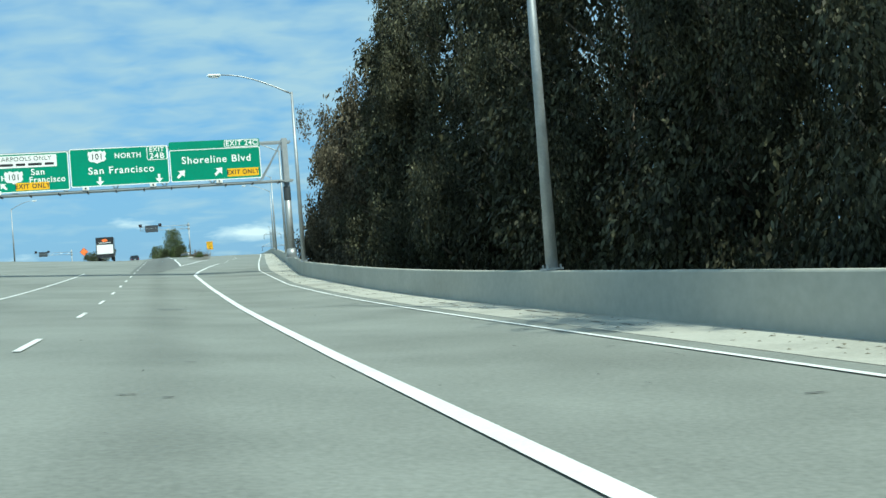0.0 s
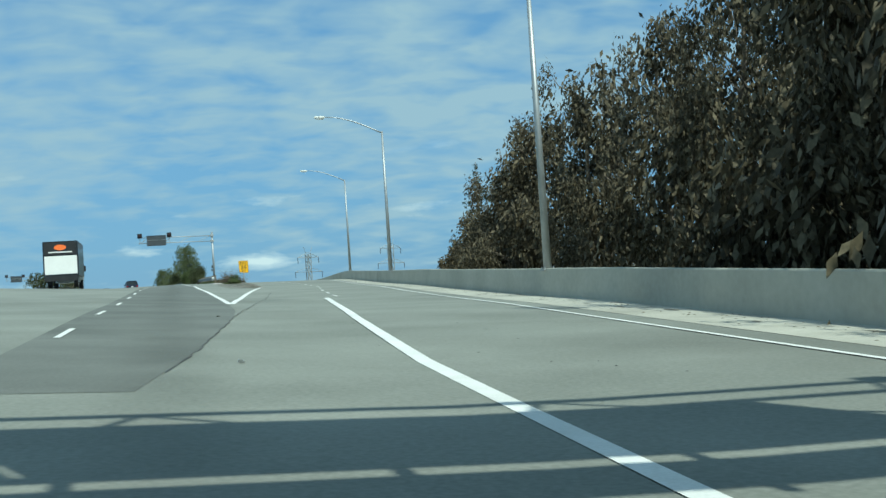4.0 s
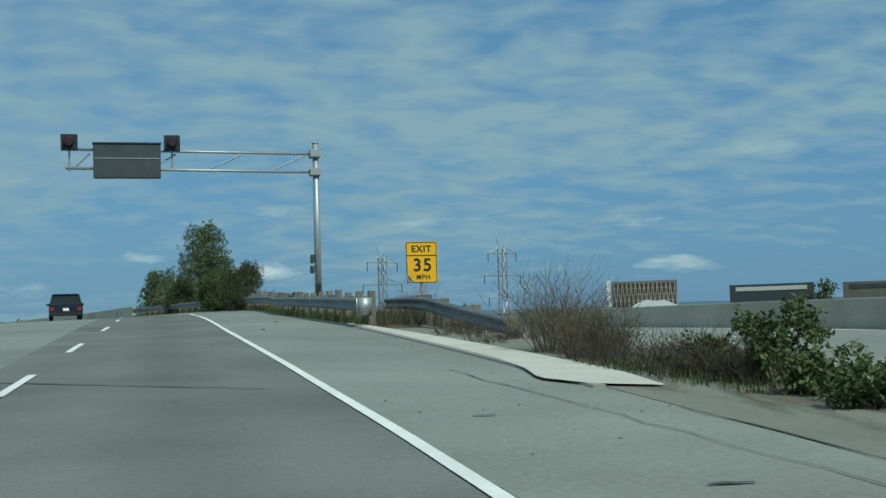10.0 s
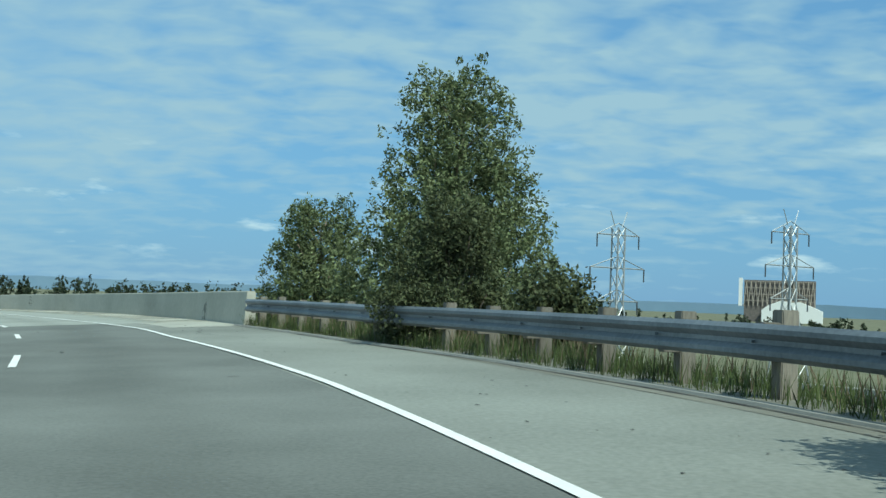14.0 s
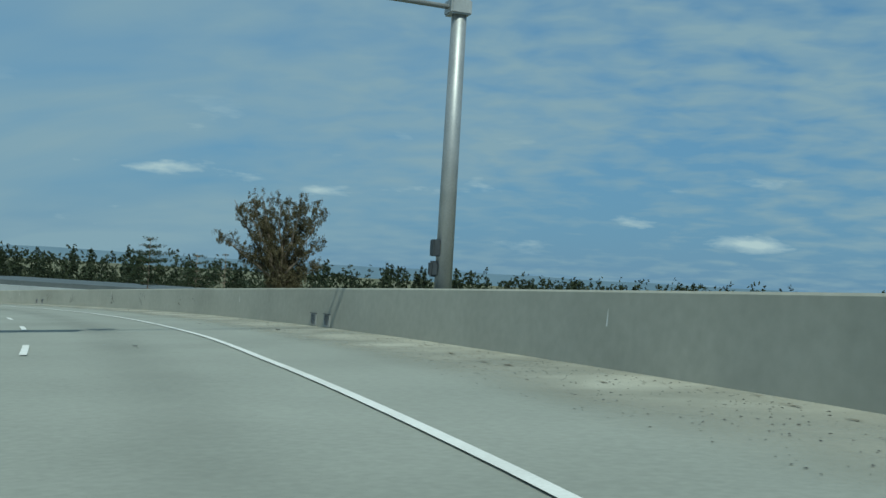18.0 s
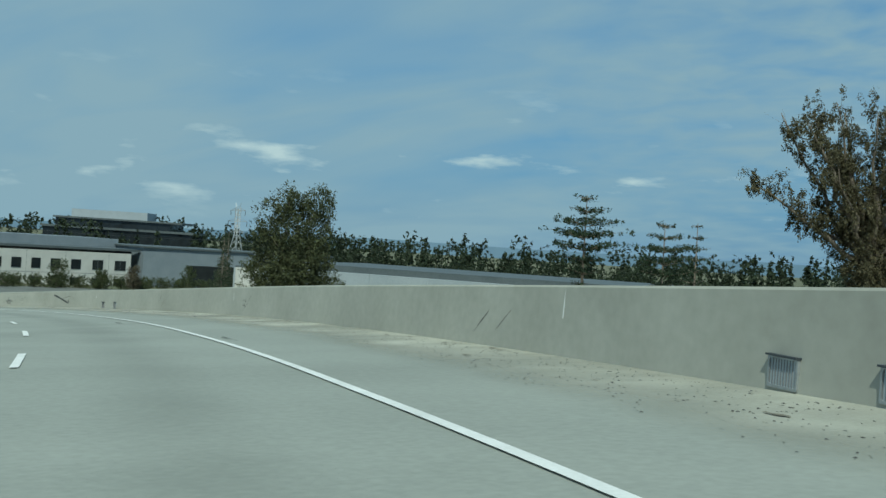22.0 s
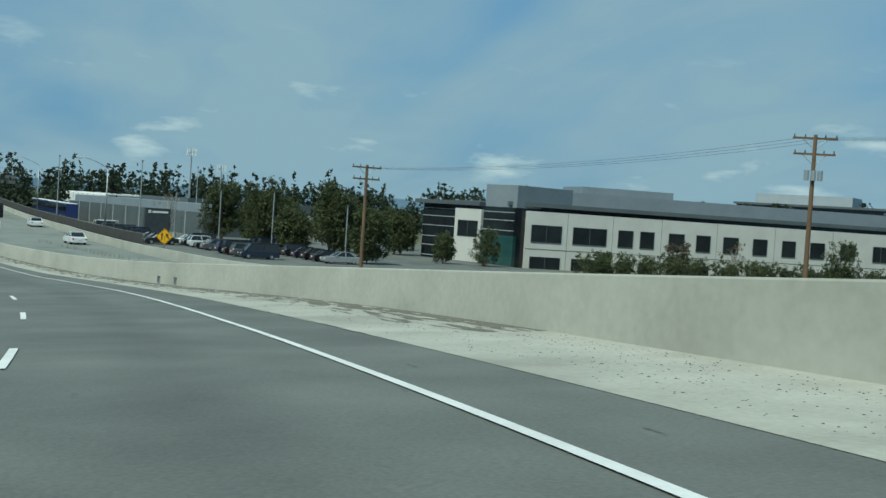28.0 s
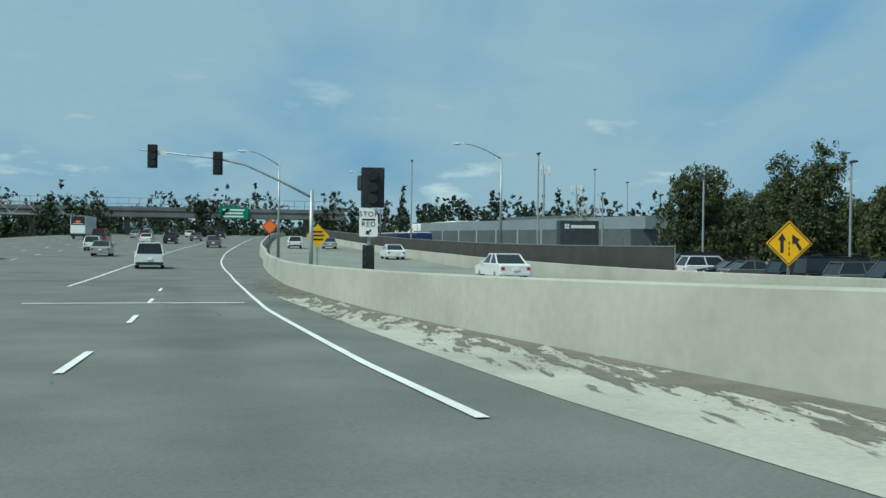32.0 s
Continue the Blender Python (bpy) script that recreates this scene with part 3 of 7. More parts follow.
def frame_plate(outer, inner, y0, y1):
    """A rim between two outlines with the same number of points."""
    bm = bmesh.new()
    n = len(outer)
    o0, o1 = [bm.verts.new((x, y0, z)) for x, z in outer], [bm.verts.new((x, y1, z)) for x, z in outer]
    i0, i1 = [bm.verts.new((x, y0, z)) for x, z in inner], [bm.verts.new((x, y1, z)) for x, z in inner]
    for k in range(n):
        j = (k + 1) % n
        for quad in ((o0[k], o0[j], i0[j], i0[k]), (o1[j], o1[k], i1[k], i1[j]), (o0[j], o0[k], o1[k], o1[j]), (i0[k], i0[j], i1[j], i1[k])):
            bm.faces.new(quad)
    return bm


def words(text, size, m, mat, parent, name="lettering", wide=1.0, thick=0.0, align="CENTER"):
    """Lettering as a mesh, lying in the x-z plane of m, read from -y."""
    curve = bpy.data.curves.new("letters", "FONT")
    curve.body, curve.size, curve.align_x, curve.align_y = text, size, align, "CENTER"
    curve.extrude, curve.offset, curve.space_character = 0.004, thick, 1.16
    temp = new("letters", curve)
    bpy.context.view_layer.update()
    mesh = bpy.data.meshes.new_from_object(temp.evaluated_get(bpy.context.evaluated_depsgraph_get()))
    bpy.data.objects.remove(temp)
    mesh.transform(m @ Matrix.Rotation(radians(90), 4, "X") @ Matrix.Diagonal((wide, 1, 1, 1)))
    mesh.materials.clear()
    mesh.materials.append(mat)
    ob = new(name, mesh)
    ob.parent = parent
    return ob


def strip(name, s0, s1, left, right, lift, mat, step=2.0, across=1, label="", parent=None, kind="structure", category=""):
    """A sheet that lies on the carriageway between two offsets (numbers or tables by station)."""
    def off(v, s):
        return v if isinstance(v, (int, float)) else lerp(s, v)
    n = max(1, int(round((s1 - s0) / step)))
    verts, faces = [], []
    for i in range(n + 1):
        s = s0 + (s1 - s0) * i / n
        a, b = off(left, s), off(right, s)
        for k in range(across + 1):
            verts.append(spot(s, a + (b - a) * k / across, lift))
    w = across + 1
    for i in range(n):
        for k in range(across):
            faces.append((i * w + k, i * w + k + 1, (i + 1) * w + k + 1, (i + 1) * w + k))
    ob = soup(name, verts, faces, mat, parent)
    layer = ob.data.uv_layers.new(name="across")
    for loop in ob.data.loops:
        layer.data[loop.index].uv = ((loop.vertex_index % w) / across, loop.vertex_index // w)
    if parent is None:
        tagged(ob, label, category, kind=kind)
    return ob


def sweep(name, s0, s1, offset, profile, mat, step=2.0, lift=0.0, parent=None, smooth=False, label=""):
    """A closed profile of (across, up) carried along the road at an offset."""
    n = max(1, int(round((s1 - s0) / step)))
    k = len(profile)
    verts, faces = [], []
    for i in range(n + 1):
        s = s0 + (s1 - s0) * i / n
        u = offset if isinstance(offset, (int, float)) else lerp(s, offset)
        h = lift if isinstance(lift, (int, float)) else lerp(s, lift)
        base = surface(s, u)
        for x, z in profile:
            p = spot(s, u + x)
            verts.append((p.x, p.y, base + z + h))
    for i in range(n):
        for j in range(k):
            a, b = i * k + j, i * k + (j + 1) % k
            faces.append((a, b, b + k, a + k))
    faces.append(tuple(range(k))[::-1])
    faces.append(tuple(n * k + j for j in range(k)))
    return soup(name, verts, faces, mat, parent, label, smooth)


# ---- ground, carriageways and barriers ----
def ground_sheet():
    n, verts, faces = 48, [], []
    def far(k):
        f = (k / n) * 2 - 1
        return math.copysign(abs(f) ** 2.2, f) * 4500
    for i in range(n + 1):
        for j in range(n + 1):
            x, y = -200 + far(i), 300 + far(j)
            verts.append((x, y, GROUND + 0.25 * noise.noise(Vector((x, y, 0)) * 0.01)))
    for i in range(n):
        for j in range(n):
            faces.append((i * (n + 1) + j, i * (n + 1) + j + 1, (i + 1) * (n + 1) + j + 1, (i + 1) * (n + 1) + j)[::-1])
    tagged(soup("ground", verts, faces, EARTH), "flat dry grassy plain reaching the horizon", "ground", kind="structure")


ground_sheet()

RIGHT_WALL = [(-90, 8.6), (40, 8.75), (72, 9.0), (90, 10.5), (110, 12.2), (120, 12.9), (166, 16.5), (188, 18.5), (212, 20.6), (260, 23.0), (330, 26.0)]
CURVE_WALL = [(299, 5.3), (307, 5.5), (322, 5.85), (347, 6.12), (400, 6.15), (440, 6.2), (465, 6.7), (482, 7.15), (490, 7.0), (500, 6.75), (520, 7.0), (530.8, 7.05), (531.4, 6.9), (536, 7.05),
              (546, 7.45), (554, 7.6), (564, 7.2), (575, 6.55), (590, 6.4), (608, 6.35), (630, 6.15), (652, 6.9), (690, 9.6), (704, 10.6), (760, 12.0), (1000, 12.5)]
EDGE_LINE = [(190, 1.74), (202, 1.87), (210, 1.83), (222, 1.65), (235, 1.6), (242, 1.6), (253, 2.12), (259, 2.18), (263, 2.38), (268, 2.5), (279, 2.52), (285, 2.32), (292, 2.05), (298, 2.15), (305, 1.9), (316, 1.75), (330, 1.75),
             (344, 2.1), (355, 2.15), (362, 2.32), (381, 2.45), (393, 2.48), (402, 2.58), (412, 2.48), (425, 2.25), (438, 2.15), (456, 2.2), (468, 2.5), (477, 2.7), (505, 2.65), (522, 2.7), (530, 2.55), (540, 2.5), (550, 2.5), (570, 2.75), (583, 2.6),
             (590, 2.4), (600, 2.6), (611, 2.8), (616, 2.9), (631, 3.5), (648, 4.6), (668, 5.7), (713, 7.2), (760, 8.4), (1000, 9.0)]
LANE_LINE = [(-90, -1.95), (70, -1.9), (118, -1.8), (170, -2.0), (195, -1.8), (228, -1.35), (300, -1.2), (500, -1.15), (550, -1.25), (600, -1.15), (615, -0.7), (625, 0.05), (635, 0.65), (660, 2.1), (1000, 4.0)]

strip("road_approach", -90, 305, -22, RIGHT_WALL, 0.0, ASPHALT, 2.0, 24,
      "sun-bleached grey asphalt carriageway of the freeway connector", category="road")
strip("bridge_deck", 305, 529, -9, CURVE_WALL, 0.0, DECK, 2.0, 10, "pale concrete deck of the curved flyover", category="road")
strip("road_merge", 529, 1000, [(529, -9), (590, -9), (640, -30), (1000, -34)], CURVE_WALL, 0.0,
      ASPHALT_DARK, 2.0, 16, "dark grey asphalt where the ramp joins the freeway", category="road")
# darker lane ahead of the gore
strip("asphalt_overlay", 92, 305, -2.2, [(92, -0.3), (98.2, 0.49), (105.6, 1.2), (109.6, 1.57), (115, 1.9), (123, 2.05), (141, 2.02), (161, 1.87), (175, 1.89), (184, 1.97), (191.8, 2.05), (205, 1.85), (222, 1.65), (240, 1.6), (253, 2.12), (259, 2.18), (263, 2.38), (275, 2.5), (290, 2.1), (300, 2.05), (305, 2.05)], 0.004, ASPHALT_DARK, 3.0, 4,
      "darker resurfaced asphalt lane", category="road")
strip("gutter_apron", -90, 250, [(-90, 7.0), (60, 7.0), (90, 8.6), (120, 10.9), (166, 14.6), (212, 18.8), (250, 21.0)],
      RIGHT_WALL, 0.006, APRON, 2.0, 2,
      "dusty pale concrete gutter along the wall", category="gutter")
strip("dusty_edge", 304, 529, [(298.5, 2.8), (306, 2.9), (312, 3.2), (345, 3.4), (405, 3.7), (440, 3.6), (529, 3.9)], CURVE_WALL, 0.006, DUST_FILM, 2.0, 4,
      "dust-covered edge of the bridge deck along the parapet", category="gutter")
strip("deck_wedge", 298.5, 305, [(298.5, 3.0), (306, 3.05)], CURVE_WALL, 0.006, DUST, 2.0, 3, "pale concrete wedge before the bridge deck", category="gutter")
strip("gutter_apron", 529.5, 640, [(529.5, 4.15), (556, 4.1), (573, 4.2), (587, 4.2), (597, 3.85), (612, 3.9), (628, 4.5), (640, 4.9)],
      CURVE_WALL, 0.006, APRON, 2.0, 3, "dusty pale concrete gutter strewn with grit along the parapet", category="gutter")

strip("oil_streak", -90, 305, [(-90, -0.9), (118, -0.9), (305, -0.6)], [(-90, 0.9), (118, 0.9), (305, 1.2)], 0.007, OIL_TRACK, 3.0, 4, "oil-darkened middle of the traffic lane", category="road wear")
strip("oil_streak", 305, 529, -0.5, 1.3, 0.004, OIL_TRACK, 3.0, 4, "oil-darkened middle of the bridge lane", category="road wear")
strip("oil_streak", 529, 650, [(529, -0.5), (600, -0.4), (650, 1.2)], [(529, 1.5), (600, 1.6), (650, 3.0)], 0.004, OIL_TRACK, 3.0, 4, "oil-darkened middle of the ramp lane", category="road wear")
# embankment sides
def bank_side(name, s0, s1, edge, out, foot):
    verts, faces = [], []
    n = int((s1 - s0) / 8)
    for i in range(n + 1):
        s = s0 + (s1 - s0) * i / n
        u = edge if isinstance(edge, (int, float)) else lerp(s, edge)
        p, q = spot(s, u, -0.05), spot(s, u + out)
        q.z = foot
        verts += [p, p + (q - p) * 0.15 + Vector((0, 0, -0.2)), q]
    for i in range(n):
        for k in range(2):
            faces.append((i * 3 + k, i * 3 + k + 1, i * 3 + k + 4, i * 3 + k + 3))
    tagged(soup(name, verts, faces, EARTH), "grassy side slope of the raised road", "embankment", kind="structure")


bank_side("embankment", -90, 304, [(s, u + 0.3) for s, u in RIGHT_WALL], 22, GROUND - 0.4)
bank_side("embankment", -90, 304, -22, -20, GROUND - 0.4)
bank_side("embankment", 304, 650, -9, -9, GROUND - 0.4)

WALL = [(-0.19, -0.3), (0.19, -0.3), (0.14, 1.0), (0.12, 1.03), (-0.1, 1.03), (-0.12, 1.0)]
tagged(sweep("parapet_wall", -90, 330, RIGHT_WALL, [(x + 0.15, z * 0.95) for x, z in WALL], CONCRETE, 2.0, [(-90, -0.09), (85, -0.09), (120, 0.0), (330, 0.0)]), "grey weathered concrete parapet wall beside the exit lanes", "barrier", kind="structure")
tagged(sweep("parapet_wall", 299, 1000, CURVE_WALL, [(x + 0.15, z) for x, z in WALL], CONCRETE), "pale concrete parapet with tyre scuffs along the outside of the curve", "barrier", kind="structure")

# ---- road markings ----
def marking(s0, s1, u, width, label, lift=0.016, step=1.0):
    table = u if isinstance(u, list) else [(s0, u), (s1, u)]
    return strip("lane_marking", s0, s1, [(a, b - width / 2) for a, b in table], [(a, b + width / 2) for a, b in table], lift, PAINT, step, 1, label, category="marking")


EXIT_LINE = [(-90, 2.25), (15, 2.3), (46, 2.55), (85, 2.6), (95, 3.2), (107, 4.3), (126, 6.15), (138, 7.25)]
marking(-90, 128, EXIT_LINE, 0.22, "wide solid white line between lane and exit")
for k in range(16):
    marking(130.6 + k * 6.4, 132.6 + k * 6.4, [(132, 7.2), (145, 8.3), (163, 10.3), (180, 11.2), (200, 11.8), (300, 15.0)], 0.12, "short white dash of the exit lanes")
marking(-90, 215, [(s, u - 0.05) for s, u in [(-90, 6.5), (58, 6.5), (90, 7.8), (114, 9.7), (129, 10.9), (166, 14.0), (212, 18.2)]], 0.12, "thin white edge line")
marking(123, 191.8, [(123, 2.1), (131, 2.12), (141, 2.08), (161, 1.93), (175, 1.95), (184, 2.03), (191.8, 2.12)], 0.22, "wide white gore line")
marking(123, 186, [(123.5, 2.2), (129, 2.68), (133, 3.06), (141, 3.78), (149.5, 4.65), (160, 5.7), (167, 6.55), (175, 6.95), (180, 7.25), (195, 7.8)], 0.24, "wide white gore line")
for a, b in ((187.0, 190.4), (191.6, 193.2), (194.4, 197.8), (199.4, 201.0)):
    marking(a, b, [(180, 7.25), (195, 7.8), (203, 8.15)], 0.2, "broken worn piece of the white gore line")
marking(191.6, 606.5, EDGE_LINE, 0.12, "thin white edge line")
DASHES = ((-79.4, 8), (16.6, 1), (28.6, 10), (132.0, 1), (140.8, 6), (206.0, 1), (214.2, 6), (271.7, 1), (282.8, 12), (409.2, 8), (488.4, 1), (497.4, 4), (539.9, 1), (551.0, 6), (615.4, 1), (625.6, 1), (635.2, 2), (655.0, 1))
for (s0, n), (s1, _) in zip(DASHES, DASHES[1:]):
    for k in range(n):
        s = s0 + (s1 - s0) * k / n
        marking(s, s + 3.1, LANE_LINE, 0.115, "white lane dash")
marking(-90, 92, [(-90, -5.6), (92, -5.6)], 0.13, "solid white line of the carpool lane")
# stop line, left gore island and far carriageways
strip("stop_line", 635.0, 635.35, -2.7, 3.35, 0.016, PAINT, 0.35, 6, "thin white stop line across both ramp lanes", category="marking")
marking(650, 1000, [(650, -2.2), (661, -1.55), (700, 0.55), (760, 2.6), (1000, 4.5)], 0.14, "solid white line of the ramp's far side")
for u in (-10.0, -13.7, -17.4, -21.1):
    s = 640
    while s < 860:
        marking(s, s + 3.4, [(600, u), (1000, u)], 0.12, "white freeway lane dash")
        s += 14.6
strip("merge_gore", 600, 655, [(600, -9.0), (655, -7.2)], [(600, -6.4), (655, -7.0)], 0.012, APRON, 3.0, 2, "dusty concrete tip of the gore", category="gore")
marking(610.8, 1000, EDGE_LINE, 0.12, "thin white edge line")
strip("dirt_gore", 165, 300, [(165, 5.8), (169, 4.3), (184, 4.3), (193, 4.5), (203, 4.83), (212, 5.1), (224, 5.3), (256, 6.0), (299, 5.2)],
      [(165, 6.15), (175, 6.75), (190, 7.3), (215, 8.1), (240, 9.2), (299, 12.0)], 0.006, GOREDUST, 2.0, 4, "dusty asphalt and soil tip between ramp and exit", category="gore")
strip("side_road", 560, 1000, [(s, u + 0.5) for s, u in CURVE_WALL], [(560, 13), (600, 19), (660, 24), (720, 26), (800, 22), (1000, 20)], 0.0, ASPHALT, 3.0, 8,
      "pale asphalt slip road beyond the parapet", category="road")
strip("median_soil", 168, 300, [(168, -9.0), (200, -14), (300, -18)], [(168, -8.6), (185, -7.9), (230, -7.4), (300, -7.0)], 0.08, DIRT, 3.0, 4,
      "dry soil median beside the connector", category="gore")
KERB = [(205, 4.75), (212, 5.0), (224, 5.2), (238, 5.15), (246, 5.35), (254, 5.75), (261.5, 6.02), (269, 6.12), (276.5, 5.97), (284, 5.67), (291.5, 5.3), (299, 5.0)]
tagged(sweep("kerb", 205, 299, KERB, [(-0.1, -0.1), (0.14, -0.1), (0.12, 0.035), (-0.03, 0.035)], SHOULDER), "low pale kerb along the shoulder", "kerb", kind="structure")
strip("gore_slab", 204.8, 226, [(204.8, 5.45), (205.2, 4.8), (206.1, 4.45), (207.5, 4.75), (209.5, 4.98), (212.4, 5.1), (226, 5.36)], [(204.8, 5.5), (206.5, 5.75), (210.3, 5.85), (215.5, 5.85), (226, 5.55)], 0.038, SLAB, 0.4, 2, "pale concrete slab behind the kerb", category="gutter")


def crack(s0, u0, s1, u1, wide, name="tar_seam", wobble=0.05, seed=1):
    """A wandering dark line: tar-filled cracks, and the painted shadow joint along the kerb."""
    rng = random.Random(seed)
    n = max(3, int(math.hypot(s1 - s0, u1 - u0) / 0.6))
    verts, faces = [], []
    ds, du = s1 - s0, u1 - u0
    size = math.hypot(ds, du)
    for i in range(n + 1):
        f = i / n
        w = wide * rng.uniform(0.3, 1.2) / 2
        j = rng.uniform(-wobble, wobble)
        s, u = s0 + ds * f - du / size * j, u0 + du * f + ds / size * j
        verts += [spot(s - du / size * w, u + ds / size * w, 0.014), spot(s + du / size * w, u - ds / size * w, 0.014)]
    for i in range(n):
        faces.append((2 * i, 2 * i + 1, 2 * i + 3, 2 * i + 2))
    tagged(soup(name, verts, faces, SEAM), "dark tar-sealed crack in the road", "crack", kind="structure")


SEAM_LINE = ((94, 0.0), (98.2, 0.49), (105.6, 1.2), (109.6, 1.57), (115.1, 2.14), (118.1, 2.5), (124.1, 3.13), (129.3, 3.85), (135.3, 4.5), (138, 4.7), (146, 5.6))
for (a, b), (c, d) in zip(SEAM_LINE, SEAM_LINE[1:]):
    crack(a, b, c, d, 0.028, wobble=0.03, seed=int(a))
crack(150, -2.1, 178, -2.3, 0.05, seed=7)
crack(196, 4.2, 208, 3.8, 0.025, seed=8)
for (a, b), (c, d) in zip(((168, 4.1), (176, 4.1), (184, 4.3), (193, 4.5)), ((176, 4.1), (184, 4.3), (193, 4.5), (203, 4.82))):
    crack(a, b, c, d, 0.022, wobble=0.05, seed=int(a))
crack(208, -2.0, 206, 1.2, 0.07, seed=11)
# dark joint along the kerb, its shadow line painted in
for (a, b), (c, d) in zip(KERB[2:], KERB[3:]):
    crack(a, b - 0.13, c, d - 0.13, 0.06, wobble=0.012, seed=int(a))
crack(545, 4.1, 572, 4.18, 0.03, seed=12)
for (a, b), (c, d) in zip(((46.6, 1.5), (48.5, 1.73), (50.4, 1.88)), ((48.5, 1.73), (50.4, 1.88), (56, 2.07))):
    crack(a, b, c, d, 0.011, wobble=0.05, seed=int(a * 3))
crack(293.5, 2.95, 297.0, 3.6, 0.04, wobble=0.08, seed=31)
crack(290.5, 3.6, 293.5, 2.95, 0.03, wobble=0.08, seed=32)


def litter(name, count, s0, s1, u0, u1, size, mat, label, seed):
    """Grit and scraps lying on the road edge."""
    rng = random.Random(seed)
    verts, faces = [], []
    for _ in range(count):
        s = rng.uniform(s0, s1)
        lo, hi = (v if isinstance(v, (int, float)) else lerp(s, v) for v in (u0, u1))
        c = spot(s, lo + (hi - lo) * rng.random() ** 0.7, 0.008)
        r = size * rng.uniform(0.3, 1.0)
        b = len(verts)
        for k in range(4):
            a = k * math.tau / 4 + rng.uniform(-0.5, 0.5)
            verts.append(c + Vector((math.cos(a) * r * rng.uniform(0.6, 1.3), math.sin(a) * r * rng.uniform(0.6, 1.3), 0)))
        verts.append(c + Vector((0, 0, r * rng.uniform(0.15, 0.45))))
        faces += [(b + k, b + (k + 1) % 4, b + 4) for k in range(4)]
    tagged(soup(name, verts, faces, mat), label, "debris", kind="stuff")


litter("grit", 14000, 305, 640, [(305, 3.4), (400, 3.9), (532, 4.4), (640, 5.0)], [(s, u - 0.2) for s, u in CURVE_WALL], 0.021, SEAM, "scattered dark grit and small stones along the parapet", 21)
litter("grit", 900, 0, 215, [(0, 7.2), (60, 7.2), (120, 11.0), (215, 18.8)], [(s, u - 0.2) for s, u in RIGHT_WALL], 0.05, DIRT, "dusty grit and leaf scraps along the wall", 22)
litter("grit", 260, 195, 300, 2.2, 4.8, 0.03, SEAM, "small stones scattered over the shoulder", 23)
litter("grit", 90, 0, 200, -1.5, 6.0, 0.03, SEAM, "small scraps of rubber on the road", 24)


def patches(name, label, spots, mat, lift=0.01, seed=1):
    """Thin irregular stains or drifts lying on the road; each spot: station, offset, length, width."""
    rng = random.Random(seed)
    verts, faces = [], []
    for s, u, long, wide in spots:
        b, n = len(verts), 20
        bumps = [rng.uniform(0.35, 1.3) for _ in range(n)]
        for k in range(n):
            a = k * math.tau / n
            r = (bumps[k] + bumps[k - 1]) / 2
            verts.append(spot(s + math.cos(a) * r * long / 2, u + math.sin(a) * r * wide / 2, lift))
        faces.append(tuple(range(b, b + n)))
    tagged(soup(name, verts, faces, mat), label, "stain", kind="stuff")


def scatter(count, s0, s1, u0, u1, long, wide, seed):
    rng = random.Random(seed)
    out = []
    for _ in range(count):
        s = rng.uniform(s0, s1)
        lo, hi = (v if isinstance(v, (int, float)) else lerp(s, v) for v in (u0, u1))
        k = rng.uniform(0.35, 1.0) ** 1.5
        out.append((s, rng.uniform(lo, hi), long * k, wide * k * rng.uniform(0.6, 1.4)))
    return out


patches("tar_blots", "faint dark tar and oil stains on the asphalt", scatter(60, 5, 300, -1.6, 6.5, 1.1, 0.08, 1), TAR, 0.013, 1)
patches("tar_blots", "small dark rubber smears on the asphalt", scatter(90, 5, 300, -1.2, 8.0, 0.09, 0.36, 2), SEAM, 0.013, 2)
patches("tar_blots", "faint dark stains on the bridge deck", scatter(22, 306, 528, -1.6, 4.4, 2.2, 0.16, 3), TAR, 0.012, 3)
patches("tar_blots", "faint dark smears on the ramp asphalt", scatter(26, 532, 640, -2.0, 3.6, 1.2, 0.1, 4), TAR, 0.013, 4)
WALL_FOOT = [(s, u - 0.12) for s, u in CURVE_WALL]
strip("soil_drift", 545, 660, [(s, u - 1.9) for s, u in CURVE_WALL], [(s, u - 0.03) for s, u in CURVE_WALL], 0.012, SOIL_STREAKS, 2.0, 6, "streaks of drifted soil along the parapet foot", category="stain")
patches("soil_drift", "thin soil drifts along the bridge parapet", scatter(260, 306, 528, [(s, u - 1.3) for s, u in CURVE_WALL], WALL_FOOT, 0.45, 0.08, 7), SOIL, 0.017, 7)
patches("paint_cross", "smudged white survey cross on the shoulder", [(241.6, 3.55, 1.5, 0.07), (241.6, 3.6, 0.12, 0.7), (239.4, 4.0, 0.3, 0.05)], PAINT, 0.013, 12)
patches("soil_drift", "brown soil and leaf drifts along the exit wall", scatter(120, 5, 212, [(s, u - 1.3) for s, u in RIGHT_WALL], [(s, u - 0.3) for s, u in RIGHT_WALL], 1.0, 0.16, 8), SOIL, 0.017, 8)
strip("soil_drift", 166, 206, [(166, 5.6), (172, 5.0), (184, 4.7), (206, 5.2)], [(166, 6.6), (175, 7.1), (190, 7.9), (206, 8.4)], 0.02, GORE_STREAKS, 1.0, 8, "brown dust streaks on the gore", category="stain")


# ---- signs, gantries, lamps and rails ----
def arrow_outline(x, z, size, turn):
    pts = [(-0.13, -0.5), (0.13, -0.5), (0.13, 0.0), (0.42, 0.0), (0.0, 0.5), (-0.42, 0.0), (-0.13, 0.0)]
    c, s = math.cos(turn), math.sin(turn)
    return [(x + size * (px * c + pz * s), z + size * (-px * s + pz * c)) for px, pz in pts]


